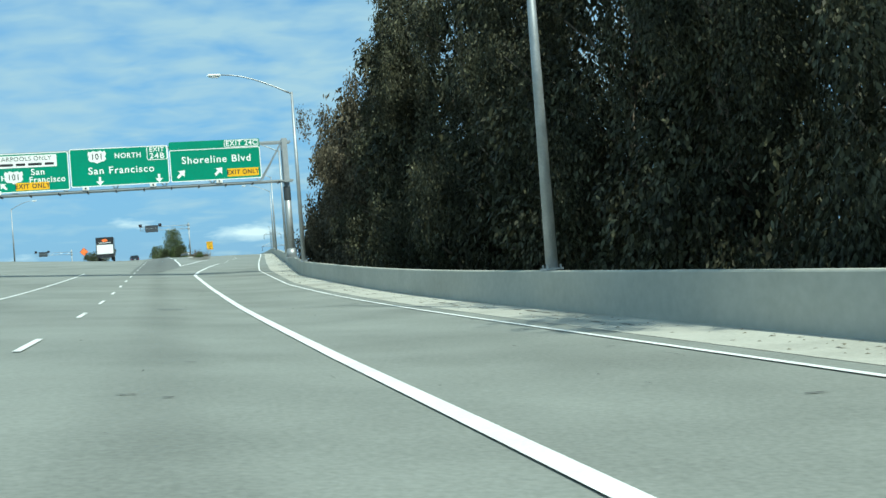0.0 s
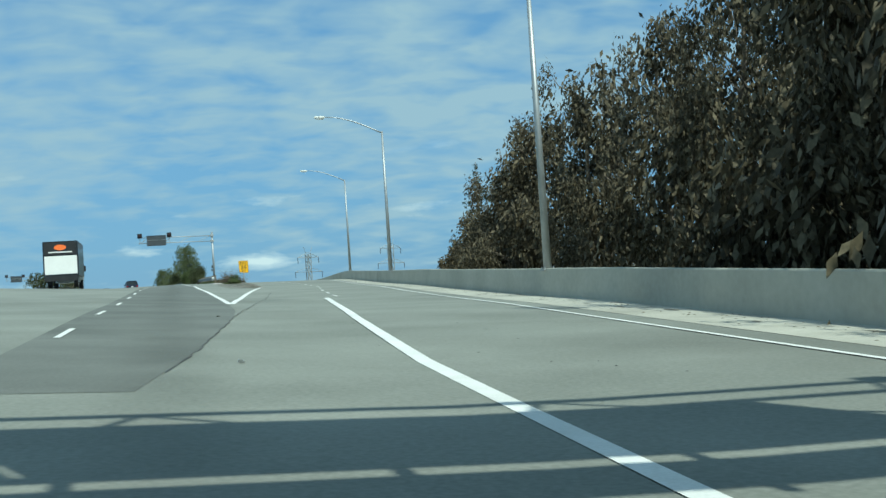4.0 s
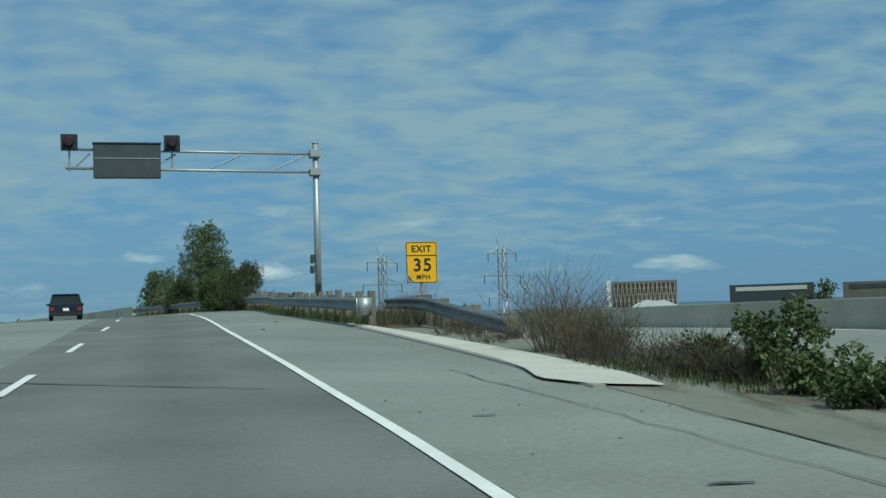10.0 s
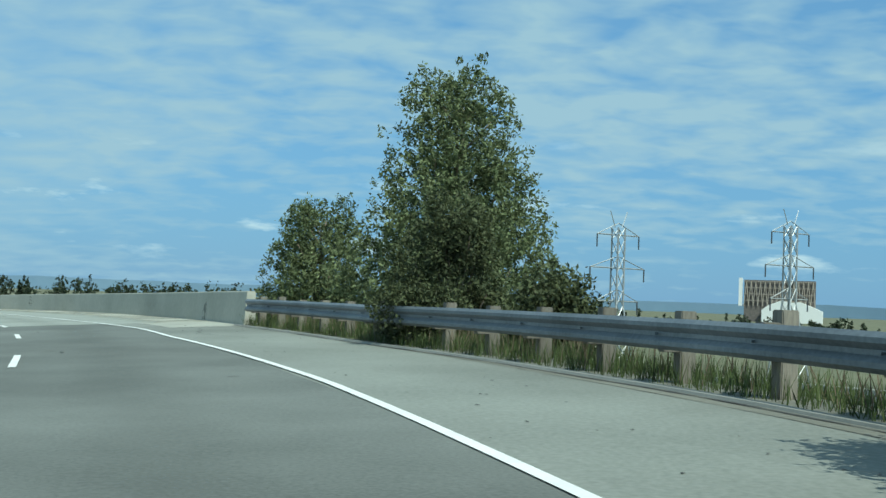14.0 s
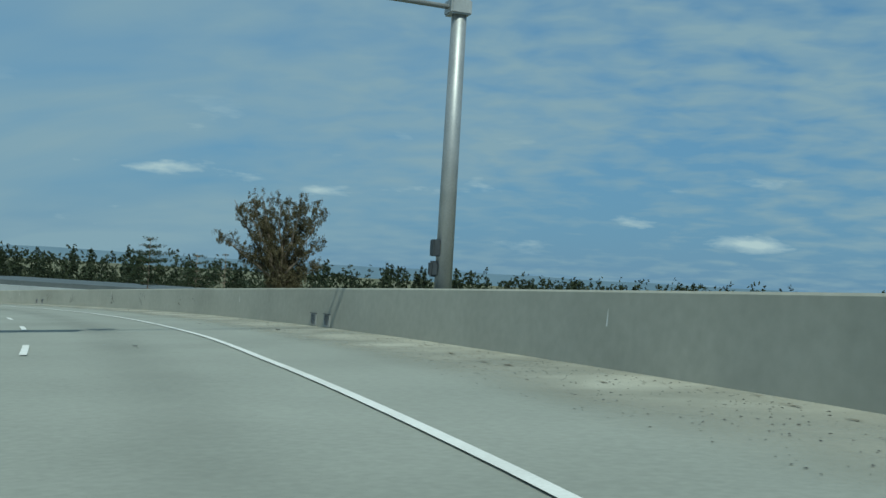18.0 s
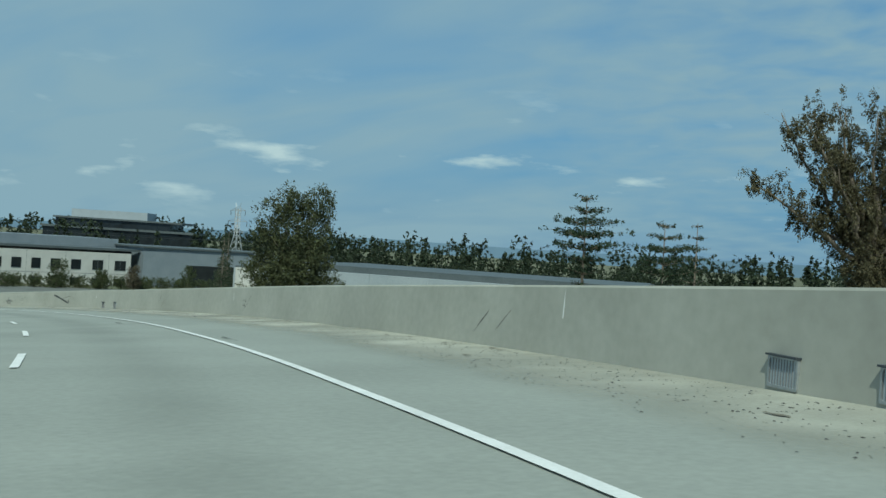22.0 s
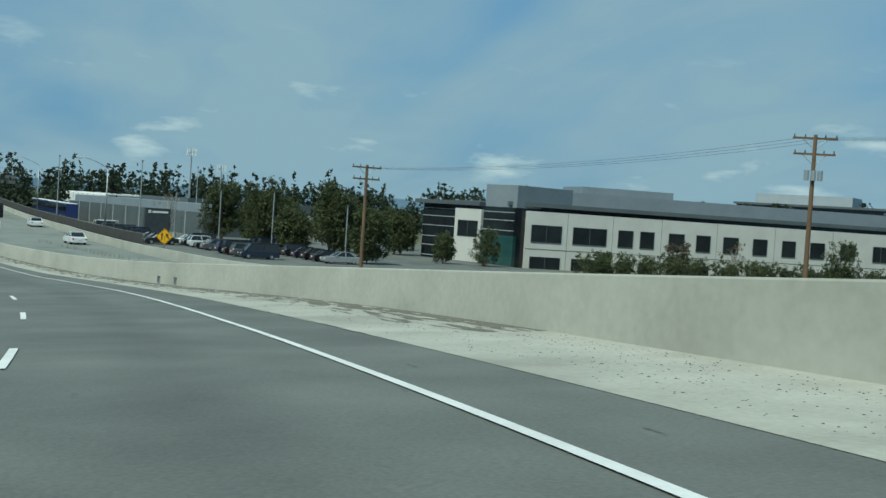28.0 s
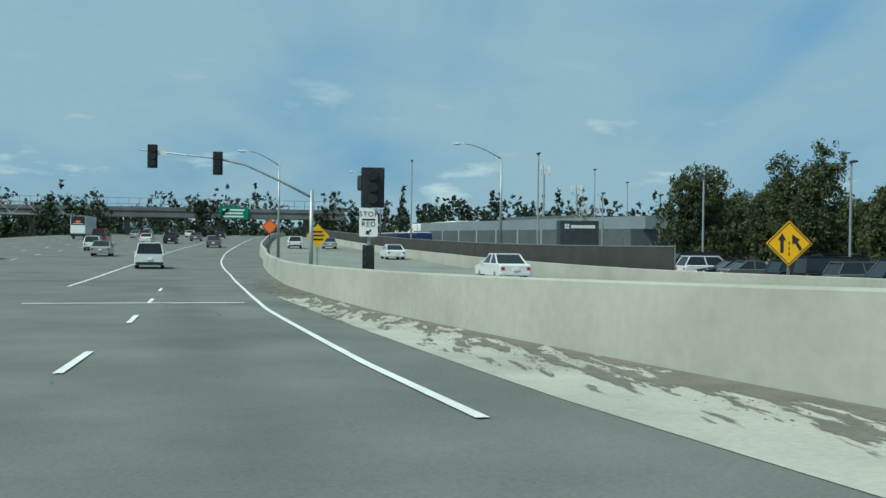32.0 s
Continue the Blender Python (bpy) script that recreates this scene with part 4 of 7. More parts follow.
def lamp_post(s, u, h=0.9, height=10.85, arm=4.4, turn=0.0, label="tall galvanised street lamp standing on the parapet"):
    post = thing("street_lamp", frame_at(s, u, h, turn), label, "street lamp", "street lamps")
    part("pole", rod(bmesh.new(), (0, 0, 0), (0, 0, height), 0.15, 0.075, 12), STEEL, post, smooth=True)
    plate_ob = part("base_plate", block(-0.22, 0.22, -0.22, 0.22, 0, 0.05, 0.01), STEEL, post)
    for x in (-0.16, 0.16):
        for y in (-0.16, 0.16):
            part("bolt", rod(bmesh.new(), (x, y, 0.05), (x, y, 0.13), 0.025, sides=6), STEEL, plate_ob)
    pts = [(-arm * f, 0, height - 0.12 + 1.35 * math.sin(f * math.pi / 2)) for f in (0, 0.12, 0.25, 0.4, 0.55, 0.7, 0.85, 1.0)]
    part("arm", pipe(pts, 0.06, 8, 0.035), STEEL, post, smooth=True)
    head = bmesh.new()
    box(head, -arm - 0.8, -arm + 0.05, -0.17, 0.17, height + 1.11, height + 1.3, 0.07)
    lamp = part("lamp_head", head, CREAM, post, "pale cobra-head lamp")
    part("lens", block(-arm - 0.6, -arm - 0.1, -0.12, 0.12, height + 1.06, height + 1.12, 0.02), WHITE, lamp)
    return post


for s, u in ((25.0, 9.0), (71.5, 9.05), (118.5, 12.95), (165.8, 16.35), (211.7, 20.75)):
    lamp_post(s, u)
for s, u in ((118, -22), (165, -24), (212, -25)):
    lamp_post(s, u, 0.0, 10.5, 3.6, 180, "distant galvanised street lamp across the freeway")


def sign_gantry():
    g = thing("sign_gantry", frame_at(82.6, 0.0, 0.22), "steel overhead gantry carrying three green freeway signs", "sign gantry")
    g.matrix_world = Matrix.Translation((0, 0, 0)) @ g.matrix_world
    foot = surface(82.6, 9.6) - surface(82.6, 0) + 0.8
    column = part("column", rod(bmesh.new(), (9.62, 0.55, foot), (9.62, 0.55, 6.1), 0.29, 0.23, 18), STEEL, g, smooth=True)
    part("base_plate", block(9.17, 10.07, 0.1, 1.0, foot, foot + 0.06, 0.01), STEEL, column)
    part("flare", rod(bmesh.new(), (9.62, 0.55, foot + 0.06), (9.62, 0.55, foot + 0.7), 0.42, 0.29, 18), STEEL, column, smooth=True)
    part("collar", rod(bmesh.new(), (9.62, 0.55, 4.7), (9.62, 0.55, 5.7), 0.265, sides=18), DARK, column, "dark collar")
    for y in (0.15, 0.95):
        part("upright", block(9.42, 9.82, y - 0.14, y + 0.14, 6.0, 9.25, 0.03), STEEL, g)
    for z in (6.15, 9.0):
        for y in (0.2, 0.9):
            part("chord", block(-30, 10.1, y - 0.07, y + 0.07, z - 0.08, z + 0.08, 0.015), STEEL, g)
    x = 9.4
    k = 0
    while x > -29:
        bm = bmesh.new()
        a, b = (6.2, 8.95) if k % 2 else (8.95, 6.2)
        rod(bm, (x, 0.9, a), (x - 1.7, 0.9, b), 0.045, sides=6)
        part("brace", bm, STEEL, g)
        part("strut", rod(bmesh.new(), (x, 0.2, 6.15), (x, 0.9, 6.15), 0.04, sides=6), STEEL, g)
        x -= 1.7
        k += 1
    part("brace", rod(bmesh.new(), (9.4, 0.2, 8.95), (7.85, 0.2, 6.3), 0.05, sides=6), STEEL, g)
    walkway = part("walkway", block(-28, 9.3, -0.95, -0.1, 6.02, 6.08), STEEL, g, "narrow grated walkway")
    for i in range(20):
        part("bracket", block(8.9 - i * 1.9, 9.0 - i * 1.9, -1.05, 0.2, 5.92, 6.02), BLACK, walkway)
    for x in (-19.0, -14.6, -10.2, -4.45, 0.1, 4.7):
        lamp = part("sign_light", block(x - 0.22, x + 0.22, -1.05, -0.75, 6.1, 6.4, 0.04), WHITE, walkway, "white sign floodlight")
        part("lens", block(x - 0.06, x + 0.06, -1.07, -1.05, 6.18, 6.3), BLACK, lamp)
    def panel(x0, x1, z0, z1):
        board = part("panel", plate(rounded(x0, x1, z0, z1, 0.12), -0.12, -0.06), GREEN, g, "green sign panel")
        return board
    def rim(board, x0, x1, z0, z1, w=0.06, y=-0.128):
        part("border", frame_plate(rounded(x0, x1, z0, z1, 0.14), rounded(x0 + w, x1 - w, z0 + w, z1 - w, 0.1), y, y + 0.004), WHITE, board, "white border")
    def say(board, text, size, x, z, mat=WHITE, wide=1.1, y=-0.13, thick=0.011, align="CENTER"):
        words(text, size, Matrix.Translation((x, y, z)), mat, board, wide=wide, thick=thick, align=align)
    def arrow(board, x, z, size, degrees):
        part("arrow", plate(arrow_outline(x, z, size, radians(degrees)), -0.13, -0.124), WHITE, board, "white arrow")
    def yellow(board, x0, x1, z0, z1):
        tab = part("plaque", plate(rounded(x0, x1, z0, z1, 0.04), -0.134, -0.124), YELLOW, board, "yellow plaque")
        words("EXIT ONLY", 0.44, Matrix.Translation(((x0 + x1) / 2, -0.14, (z0 + z1) / 2)), BLACK, tab, wide=0.92, thick=0.008)
    def shield(board, x, z):
        shape = [(a * 0.88, b) for a, b in ((-0.62, 0.42), (-0.45, 0.34), (-0.3, 0.45), (0, 0.36), (0.3, 0.45), (0.45, 0.34), (0.62, 0.42), (0.72, 0.22), (0.63, 0.02),
                 (0.7, -0.15), (0.55, -0.32), (0.25, -0.36), (0, -0.47), (-0.25, -0.36), (-0.55, -0.32), (-0.7, -0.15), (-0.63, 0.02), (-0.72, 0.22))]
        badge = part("shield", plate([(x + a, z + b) for a, b in shape], -0.132, -0.124), WHITE, board, "white route shield")
        words("101", 0.58, Matrix.Translation((x, -0.138, z)), BLACK, badge, wide=0.85, thick=0.008)
    right = panel(1.36, 7.8, 6.42, 9.3)
    rim(right, 1.36, 7.8, 6.42, 8.72)
    rim(right, 5.25, 7.72, 8.74, 9.28, 0.05)
    say(right, "EXIT 24C", 0.5, 6.5, 9.01, wide=0.98)
    say(right, "Shoreline Blvd", 0.72, 4.65, 7.92, wide=1.0)
    arrow(right, 2.1, 6.98, 0.75, 45)
    arrow(right, 4.75, 7.05, 0.75, 45)
    yellow(right, 5.35, 7.6, 6.62, 7.2)
    middle = panel(-5.45, 1.28, 6.42, 9.12)
    rim(middle, -5.45, 1.28, 6.42, 9.12)
    rim(middle, -0.2, 1.22, 8.1, 9.08, 0.05)
    say(middle, "EXIT", 0.44, 0.5, 8.83, wide=1.0)
    say(middle, "24B", 0.55, 0.5, 8.38, wide=1.1)
    shield(middle, -3.6, 8.5)
    say(middle, "NORTH", 0.5, -1.5, 8.5, wide=0.95)
    say(middle, "San Francisco", 0.7, -2.0, 7.5, wide=1.0)
    arrow(middle, -3.5, 6.78, 0.62, 180)
    arrow(middle, 0.55, 6.78, 0.62, 180)
    left = panel(-12.3, -5.53, 6.3, 9.0)
    rim(left, -12.3, -5.53, 6.3, 9.0)
    white = part("plaque", plate(rounded(-10.6, -6.3, 8.0, 8.85, 0.05), -0.132, -0.124), WHITE, left, "white plaque")
    words("CARPOOLS ONLY", 0.42, Matrix.Translation((-8.45, -0.138, 8.6)), BLACK, white, wide=0.95)
    for x0, x1 in ((-10.3, -9.2), (-9.0, -8.4), (-8.2, -7.3), (-7.1, -6.5)):
        part("line_of_print", block(x0, x1, -0.138, -0.132, 8.13, 8.3), BLACK, white)
    say(left, "NORTH", 0.5, -10.7, 7.3)
    shield(left, -9.2, 7.35)
    say(left, "San", 0.6, -7.6, 7.65, wide=1.0)
    say(left, "Francisco", 0.6, -7.0, 7.1, wide=0.9)
    arrow(left, -9.9, 6.75, 0.6, -45)
    yellow(left, -9.1, -6.9, 6.42, 6.95)


sign_gantry()


def message_gantry(s, u, height=7.0, up=0.0, out=0.0, thick=0.15):
    g = thing("message_sign_gantry", frame_at(s, u), "galvanised cantilever mast holding a blank dark message sign", "sign gantry", "message sign gantries")
    drop = surface(s, u) - surface(s, 0)
    top = height - drop
    foot = min(0.0, -0.6)
    mast = part("mast", rod(bmesh.new(), (0, 0, foot), (0, 0, top), thick, thick * 0.82, 16), STEEL, g, smooth=True)
    part("mast_cap", rod(bmesh.new(), (0, 0, top), (0, 0, top + 0.05), 0.15, 0.1, 16), STEEL, mast)
    part("control_box", block(-0.3, -0.14, -0.12, 0.12, 2.05 - drop, 2.4 - drop, 0.02), DARK, mast, "small grey control cabinet")
    for k, (z0, z1, w) in enumerate(((1.0, 1.2, 0.16), (0.72, 0.92, 0.12), (0.4, 0.62, 0.18), (0.1, 0.3, 0.14))):
        part("paint_scrawl", block(-w * 0.5, w * 0.5, -0.212, -0.19, z0 - drop, z1 - drop, 0.01), BLACK, mast, "dark illegible paint bars")
    part("beacon_bracket", block(-0.33, -0.16, -0.1, 0.1, 1.62 - drop, 1.95 - drop, 0.04), DARK, mast)
    for z, size in ((6.55, 0.055), (5.8, 0.055)):
        z += up - drop
        part("chord", rod(bmesh.new(), (0, 0, z), (-9.8 - out, 0, z + 0.12), size, sides=10), STEEL, g, smooth=True)
        part("clamp", block(-0.26, 0.2, -0.24, 0.24, z - 0.16, z + 0.16, 0.03), STEEL, mast)
    for x0, x1 in ((-0.4, -1.7), (-3.0, -4.3), (-5.6, -6.6), (-8.9, -9.5)):
        part("brace", rod(bmesh.new(), (x0, 0, 6.5 + up - drop), (x1, 0, 5.9 + up - drop), 0.035, sides=6), STEEL, g)
    z0 = 5.5 + up - drop
    sign = part("message_board", block(-8.75 - out, -6.2 - out, -0.38, -0.08, z0, z0 + 1.36, 0.02), DARK, g, "blank dark message board")
    part("ridge", block(-8.7 - out, -6.25 - out, -0.4, -0.38, z0 + 0.76, z0 + 0.79), STEEL, sign)
    part("hood", block(-8.78 - out, -6.17 - out, -0.42, -0.06, z0 + 1.35, z0 + 1.4), BLACK, sign)
    for x in (-9.65 - out, -5.75 - out):
        lamp = part("beacon", block(x - 0.31, x + 0.31, -0.2, 0.14, 6.62 + up - drop, 7.24 + up - drop, 0.02), BLACK, g, "black square flashing beacon")
        part("visor", pipe([(x, -0.2, 6.95 + up - drop), (x, -0.42, 6.93 + up - drop)], 0.19, 14), BLACK, lamp, smooth=True)
        part("lens", rod(bmesh.new(), (x, -0.43, 6.93 + up - drop), (x, -0.44, 6.93 + up - drop), 0.16, sides=16), LENS, lamp)
        part("beacon_post", rod(bmesh.new(), (x, 0, 5.8 + up - drop), (x, 0, 6.7 + up - drop), 0.04, sides=8), STEEL, lamp)
    return g


message_gantry(239.0, 6.48)
message_gantry(360.6, 6.92, 8.8, 1.5, 1.6, 0.19)


def speed_sign():
    base = frame_at(237.0, 10.35)
    z = base.translation.z
    g = thing("exit_speed_sign", base, "yellow exit speed sign with a bent corner on a post", "road sign")
    lo, hi = 8.62 - z, 10.3 - z
    part("post", block(-0.06, 0.06, 0.02, 0.12, -0.3, hi - 0.1), STEEL, g)
    outline = rounded(-0.65, 0.65, lo, hi, 0.07)
    board = part("panel", plate([(x if not (x < -0.45 and y < lo + 0.25) else x + 0.1, y if not (x < -0.45 and y < lo + 0.25) else y + 0.1) for x, y in outline], -0.02, 0.01), YELLOW, g)
    part("border", frame_plate(rounded(-0.63, 0.63, lo + 0.02, hi - 0.02, 0.07), rounded(-0.6, 0.6, lo + 0.05, hi - 0.05, 0.06), -0.026, -0.02), BLACK, board)
    part("bent_corner", plate([(-0.62, lo + 0.36), (-0.34, lo + 0.04), (-0.42, lo + 0.1), (-0.58, lo + 0.28)], -0.06, -0.027), BLACK, board, "dark bent corner")
    part("rule", block(-0.6, 0.6, -0.027, -0.02, lo + 1.1, lo + 1.14), BLACK, board)
    words("EXIT", 0.36, Matrix.Translation((0, -0.03, lo + 1.38)), BLACK, board, thick=0.008)
    words("35", 0.72, Matrix.Translation((0.03, -0.03, lo + 0.72)), BLACK, board, wide=1.0, thick=0.012)
    words("MPH", 0.26, Matrix.Translation((0.05, -0.03, lo + 0.25)), BLACK, board, thick=0.004)


speed_sign()


def guard_rail(name, s0, s1, table, label, spacing=1.9, up=0.0, post_up=0.98, droop=()):
    g = thing(name, Matrix.Identity(4), label, "guard rail")
    lift = list(droop) or 0.0
    profile = [(-0.02, 0.42), (-0.085, 0.47), (-0.085, 0.52), (-0.02, 0.58), (-0.02, 0.63), (-0.085, 0.69), (-0.085, 0.74), (-0.02, 0.79), (0.0, 0.79),
               (-0.06, 0.73), (-0.06, 0.69), (0.005, 0.63), (0.005, 0.58), (-0.06, 0.52), (-0.06, 0.48), (0.0, 0.42)]
    beam = sweep("beam", s0, s1, table, profile, RAIL, 1.0, lift, g)
    s, meshes = s0 + 0.6, None
    rng = random.Random(4)
    while s < s1:
        u = lerp(s, table)
        h = lift if isinstance(lift, (int, float)) else lerp(s, lift)
        tall = frame_at(s, u + 0.34, h, rng.uniform(-4, 4))
        if meshes is None:
            a = part("post", block(-0.1, 0.1, -0.1, 0.1, -0.3, post_up, 0.012), WOOD, g, "weathered square timber post")
            b = part("blockout", block(-0.31, -0.1, -0.09, 0.09, 0.42, 0.84, 0.01), WOOD, g)
            meshes = a.data, b.data
            a.matrix_basis = b.matrix_basis = tall
        else:
            tall = tall @ Matrix.Diagonal((1, 1, rng.uniform(0.95, 1.04) * lerp(s, [(262, 1.0), (272, 0.92), (285, 0.86)]), 1))
            share("post", meshes[0], tall, g)
            share("blockout", meshes[1], tall, g)
        part("rail_bolt", rod(bmesh.new(), spot(s, u - 0.03, 0.605 + h), spot(s, u - 0.07, 0.605 + h), 0.016, sides=6), RAIL, g)
        s += spacing
    return g


RAIL_LINE = [(s, u + 0.25) for s, u in KERB]
long_rail = guard_rail("guard_rail", 223.5, 298.6, RAIL_LINE, "weathered steel guard rail on timber posts beside the shoulder")
end = frame_at(223.3, 5.32)
ring = bmesh.new()
pts = [(0.22 * math.cos(radians(a)) + 0.1, 0.22 * math.sin(radians(a)), 0) for a in range(-150, 151, 20)]
for lowz, highz in ((0.32, 0.8),):
    loops = [[ring.verts.new((x, y, z)) for x, y, _ in pts] for z in (lowz, highz)]
    for k in range(len(pts) - 1):
        ring.faces.new((loops[0][k], loops[0][k + 1], loops[1][k + 1], loops[1][k]))
wrap = part("end_wrap", ring, STEEL, long_rail, "rolled bright steel end piece", True)
wrap.matrix_basis = end
solid = wrap.modifiers.new("thickness", "SOLIDIFY")
solid.thickness = 0.02
guard_rail("guard_rail", 216.0, 231.0, [(216, 7.2), (222, 6.9), (231, 7.6)], "low bent guard rail end on the exit side", 2.5, droop=((216, -0.35), (222, 0.0), (231, 0.0)), post_up=0.85)


# ---- trees and shrubs ----
def leaf_quads(clumps, count, size, seed, droop=0.0, shell=0.55, tuft=14, spray=1.15):
    """Many small leaves, in tufts that fill clumps (centre, radii); returns vertices and faces."""
    rng = np.random.default_rng(seed)
    vol = np.array([r[0] * r[1] * r[2] for _, r in clumps]) ** 0.67
    tufts = max(4, count // tuft)
    pick = rng.choice(len(clumps), tufts, p=vol / vol.sum())
    centre = np.array([c for c, _ in clumps], float)[pick]
    radius = np.array([r for _, r in clumps], float)[pick]
    way = rng.normal(size=(tufts, 3))
    way /= np.linalg.norm(way, axis=1, keepdims=True)
    far = shell + (1 - shell) * rng.random((tufts, 1)) ** 0.5
    lump = 1 + 0.16 * np.sin(way[:, :1] * 7 + pick[:, None] * 2.1) * np.sin(way[:, 1:2] * 6 + pick[:, None]) + 0.05 * rng.normal(size=(tufts, 1))
    heart = centre + way * radius * far * lump
    mine = rng.integers(0, tufts, count)
    loose = size * spray * np.clip(rng.normal(size=(count, 3)), -1.7, 1.7) * rng.uniform(0.6, 1.2, (tufts, 1))[mine]
    loose[:, 2] -= droop * size * spray * 3.2 * rng.random(count)
    place = heart[mine] + loose * np.array([1, 1, 1 + droop])
    along = rng.normal(size=(count, 3)) * (1 - droop) + way[mine] * 0.5
    along[:, 2] -= droop * 1.6
    along /= np.linalg.norm(along, axis=1, keepdims=True)
    side = np.cross(along, rng.normal(size=(count, 3)))
    side /= np.linalg.norm(side, axis=1, keepdims=True) + 1e-9
    s = size * rng.uniform(0.55, 1.35, (count, 1))
    a, b = along * s, side * s * 0.38
    verts = np.stack([place - a, place + b * 1.1 - a * 0.1, place + a, place - b * 1.1 - a * 0.1], 1).reshape(-1, 3)
    faces = np.arange(count * 4).reshape(-1, 4)
    return verts, faces


def quick_mesh(name, verts, faces, mat):
    mesh = bpy.data.meshes.new(name)
    n, k = faces.shape
    mesh.vertices.add(len(verts))
    mesh.vertices.foreach_set("co", np.ascontiguousarray(verts, np.float32).ravel())
    mesh.loops.add(n * k)
    mesh.loops.foreach_set("vertex_index", np.ascontiguousarray(faces, np.int32).ravel())
    mesh.polygons.add(n)
    mesh.polygons.foreach_set("loop_start", np.arange(0, n * k, k, dtype=np.int32))
    mesh.update(calc_edges=True)
    mesh.materials.append(mat)
    return mesh


def crown_part(parent, clumps, count, size, mat, seed, droop=0.0, shell=0.5, name="crown", label="", tuft=14, spray=1.15):
    ob = new(name, quick_mesh(name, *leaf_quads(clumps, count, size, seed, droop, shell, tuft, spray), mat))
    ob.parent = parent
    if label:
        ob["label"] = label
    return ob


def bent(rng, a, b, wobble, n=4):
    a, b = Vector(a), Vector(b)
    out = []
    for i in range(n + 1):
        f = i / n
        j = wobble * math.sin(f * math.pi)
        out.append(a.lerp(b, f) + Vector((rng.uniform(-j, j), rng.uniform(-j, j), rng.uniform(-j, j) * 0.3)))
    return out


def hanging_tree(label, place, height, width, leaf, bark, count, size, seed, group, trunk=0.36):
    """A tall gum: leaning limbs that end in ragged hanging curtains of narrow leaves, with dark gaps between them."""
    rng = random.Random(seed)
    t = thing("eucalyptus_tree", Matrix.Translation(place) @ Matrix.Rotation(rng.uniform(0, 6.28), 4, "Z"), label, "tree", group)
    part("trunk", pipe(bent(rng, (0, 0, -0.4), (rng.uniform(-0.1, 0.1) * width, rng.uniform(-0.1, 0.1) * width, height * 0.88), width * 0.06, 7), trunk, 9, trunk * 0.2), bark, t, smooth=True)
    made = []
    for k in range(26):
        f = (k + rng.uniform(0.1, 0.9)) / 26
        z = height * (0.1 + 0.86 * f)
        w = width / 2 * (0.8 + 0.2 * math.sin(f * 11 + seed)) * (1 - 0.42 * f ** 2)
        a = k * 2.4 + rng.uniform(-0.6, 0.6)
        d = w * rng.uniform(0.5, 1.0)
        c = Vector((math.cos(a) * d, math.sin(a) * d, z))
        part("limb", pipe(bent(rng, (0, 0, max(0.1, z - w * 0.9)), c, 0.16 * w, 4), max(0.04, trunk * (0.5 - 0.35 * f)), 6, 0.02), bark, t, smooth=True)
        for j in range(5):
            q = c + Vector((rng.gauss(0, 0.3) * w * 0.6, rng.gauss(0, 0.3) * w * 0.6, rng.uniform(-0.4, 0.5)))
            r = w * rng.uniform(0.1, 0.2)
            made.append(((q.x, q.y, min(height - r, q.z)), (r, r, r * 1.1)))
            made.append(((q.x * 1.03, q.y * 1.03, min(height - r, q.z) - r * rng.uniform(1.2, 2.2)), (r * 0.7, r * 0.7, r * rng.uniform(1.2, 2.0))))
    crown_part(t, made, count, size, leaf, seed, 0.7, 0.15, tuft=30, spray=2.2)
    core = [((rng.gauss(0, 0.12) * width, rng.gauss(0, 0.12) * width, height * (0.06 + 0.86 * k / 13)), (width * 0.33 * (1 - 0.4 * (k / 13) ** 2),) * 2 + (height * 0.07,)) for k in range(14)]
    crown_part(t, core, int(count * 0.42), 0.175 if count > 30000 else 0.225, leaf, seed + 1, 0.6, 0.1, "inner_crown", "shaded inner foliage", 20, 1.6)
    return t


def broad_tree(name, label, place, height, width, leaf, bark, count, size, seed, droop=0.0, clear=0.15, taper=0.5, clumps=14, group="", trunk=0.3, shell=0.45, category="tree", tuft=14, spray=1.15):
    """A trunk with limbs to clumps of leaves; taper: how much the crown narrows to its top."""
    rng = random.Random(seed)
    t = thing(name, Matrix.Translation(place) @ Matrix.Rotation(rng.uniform(0, 6.28), 4, "Z"), label, category, group)
    part("trunk", pipe(bent(rng, (0, 0, -0.4), (rng.uniform(-0.1, 0.1) * width, rng.uniform(-0.1, 0.1) * width, height * 0.86), width * 0.05, 6), trunk, 9, trunk * 0.18), bark, t, smooth=True)
    made = []
    for k in range(clumps):
        f = (k + rng.uniform(0.2, 0.8)) / clumps
        z = height * (clear + (1 - clear) * f * 0.93)
        w = width / 2 * (math.sin(min(1.0, f * 2.2 + 0.35) * math.pi / 2)) * (1 - taper * f)
        a = k * 2.4 + rng.uniform(-0.5, 0.5)
        r = max(0.35, w * rng.uniform(0.42, 0.62))
        d = max(0.0, w - r * 0.7) * rng.uniform(0.7, 1.05)
        c = (math.cos(a) * d, math.sin(a) * d, z)
        made.append((c, (r, r, r * rng.uniform(0.75, 1.15))))
        part("limb", pipe(bent(rng, (0, 0, max(0.1, z - w * 0.7)), c, 0.12 * w, 3), max(0.03, trunk * (0.5 - 0.35 * f)), 6, 0.02), bark, t, smooth=True)
    crown_part(t, made, count, size, leaf, seed, droop, shell, tuft=tuft, spray=spray)
    return t


def verge(s, u):
    """The height of the grassy slope outside the right-hand wall."""
    edge = lerp(s, RIGHT_WALL) + 0.3
    return surface(s, min(u, edge)) + (GROUND - 0.4 - surface(s, edge)) * min(1.0, max(0.0, (u - edge) / 22))


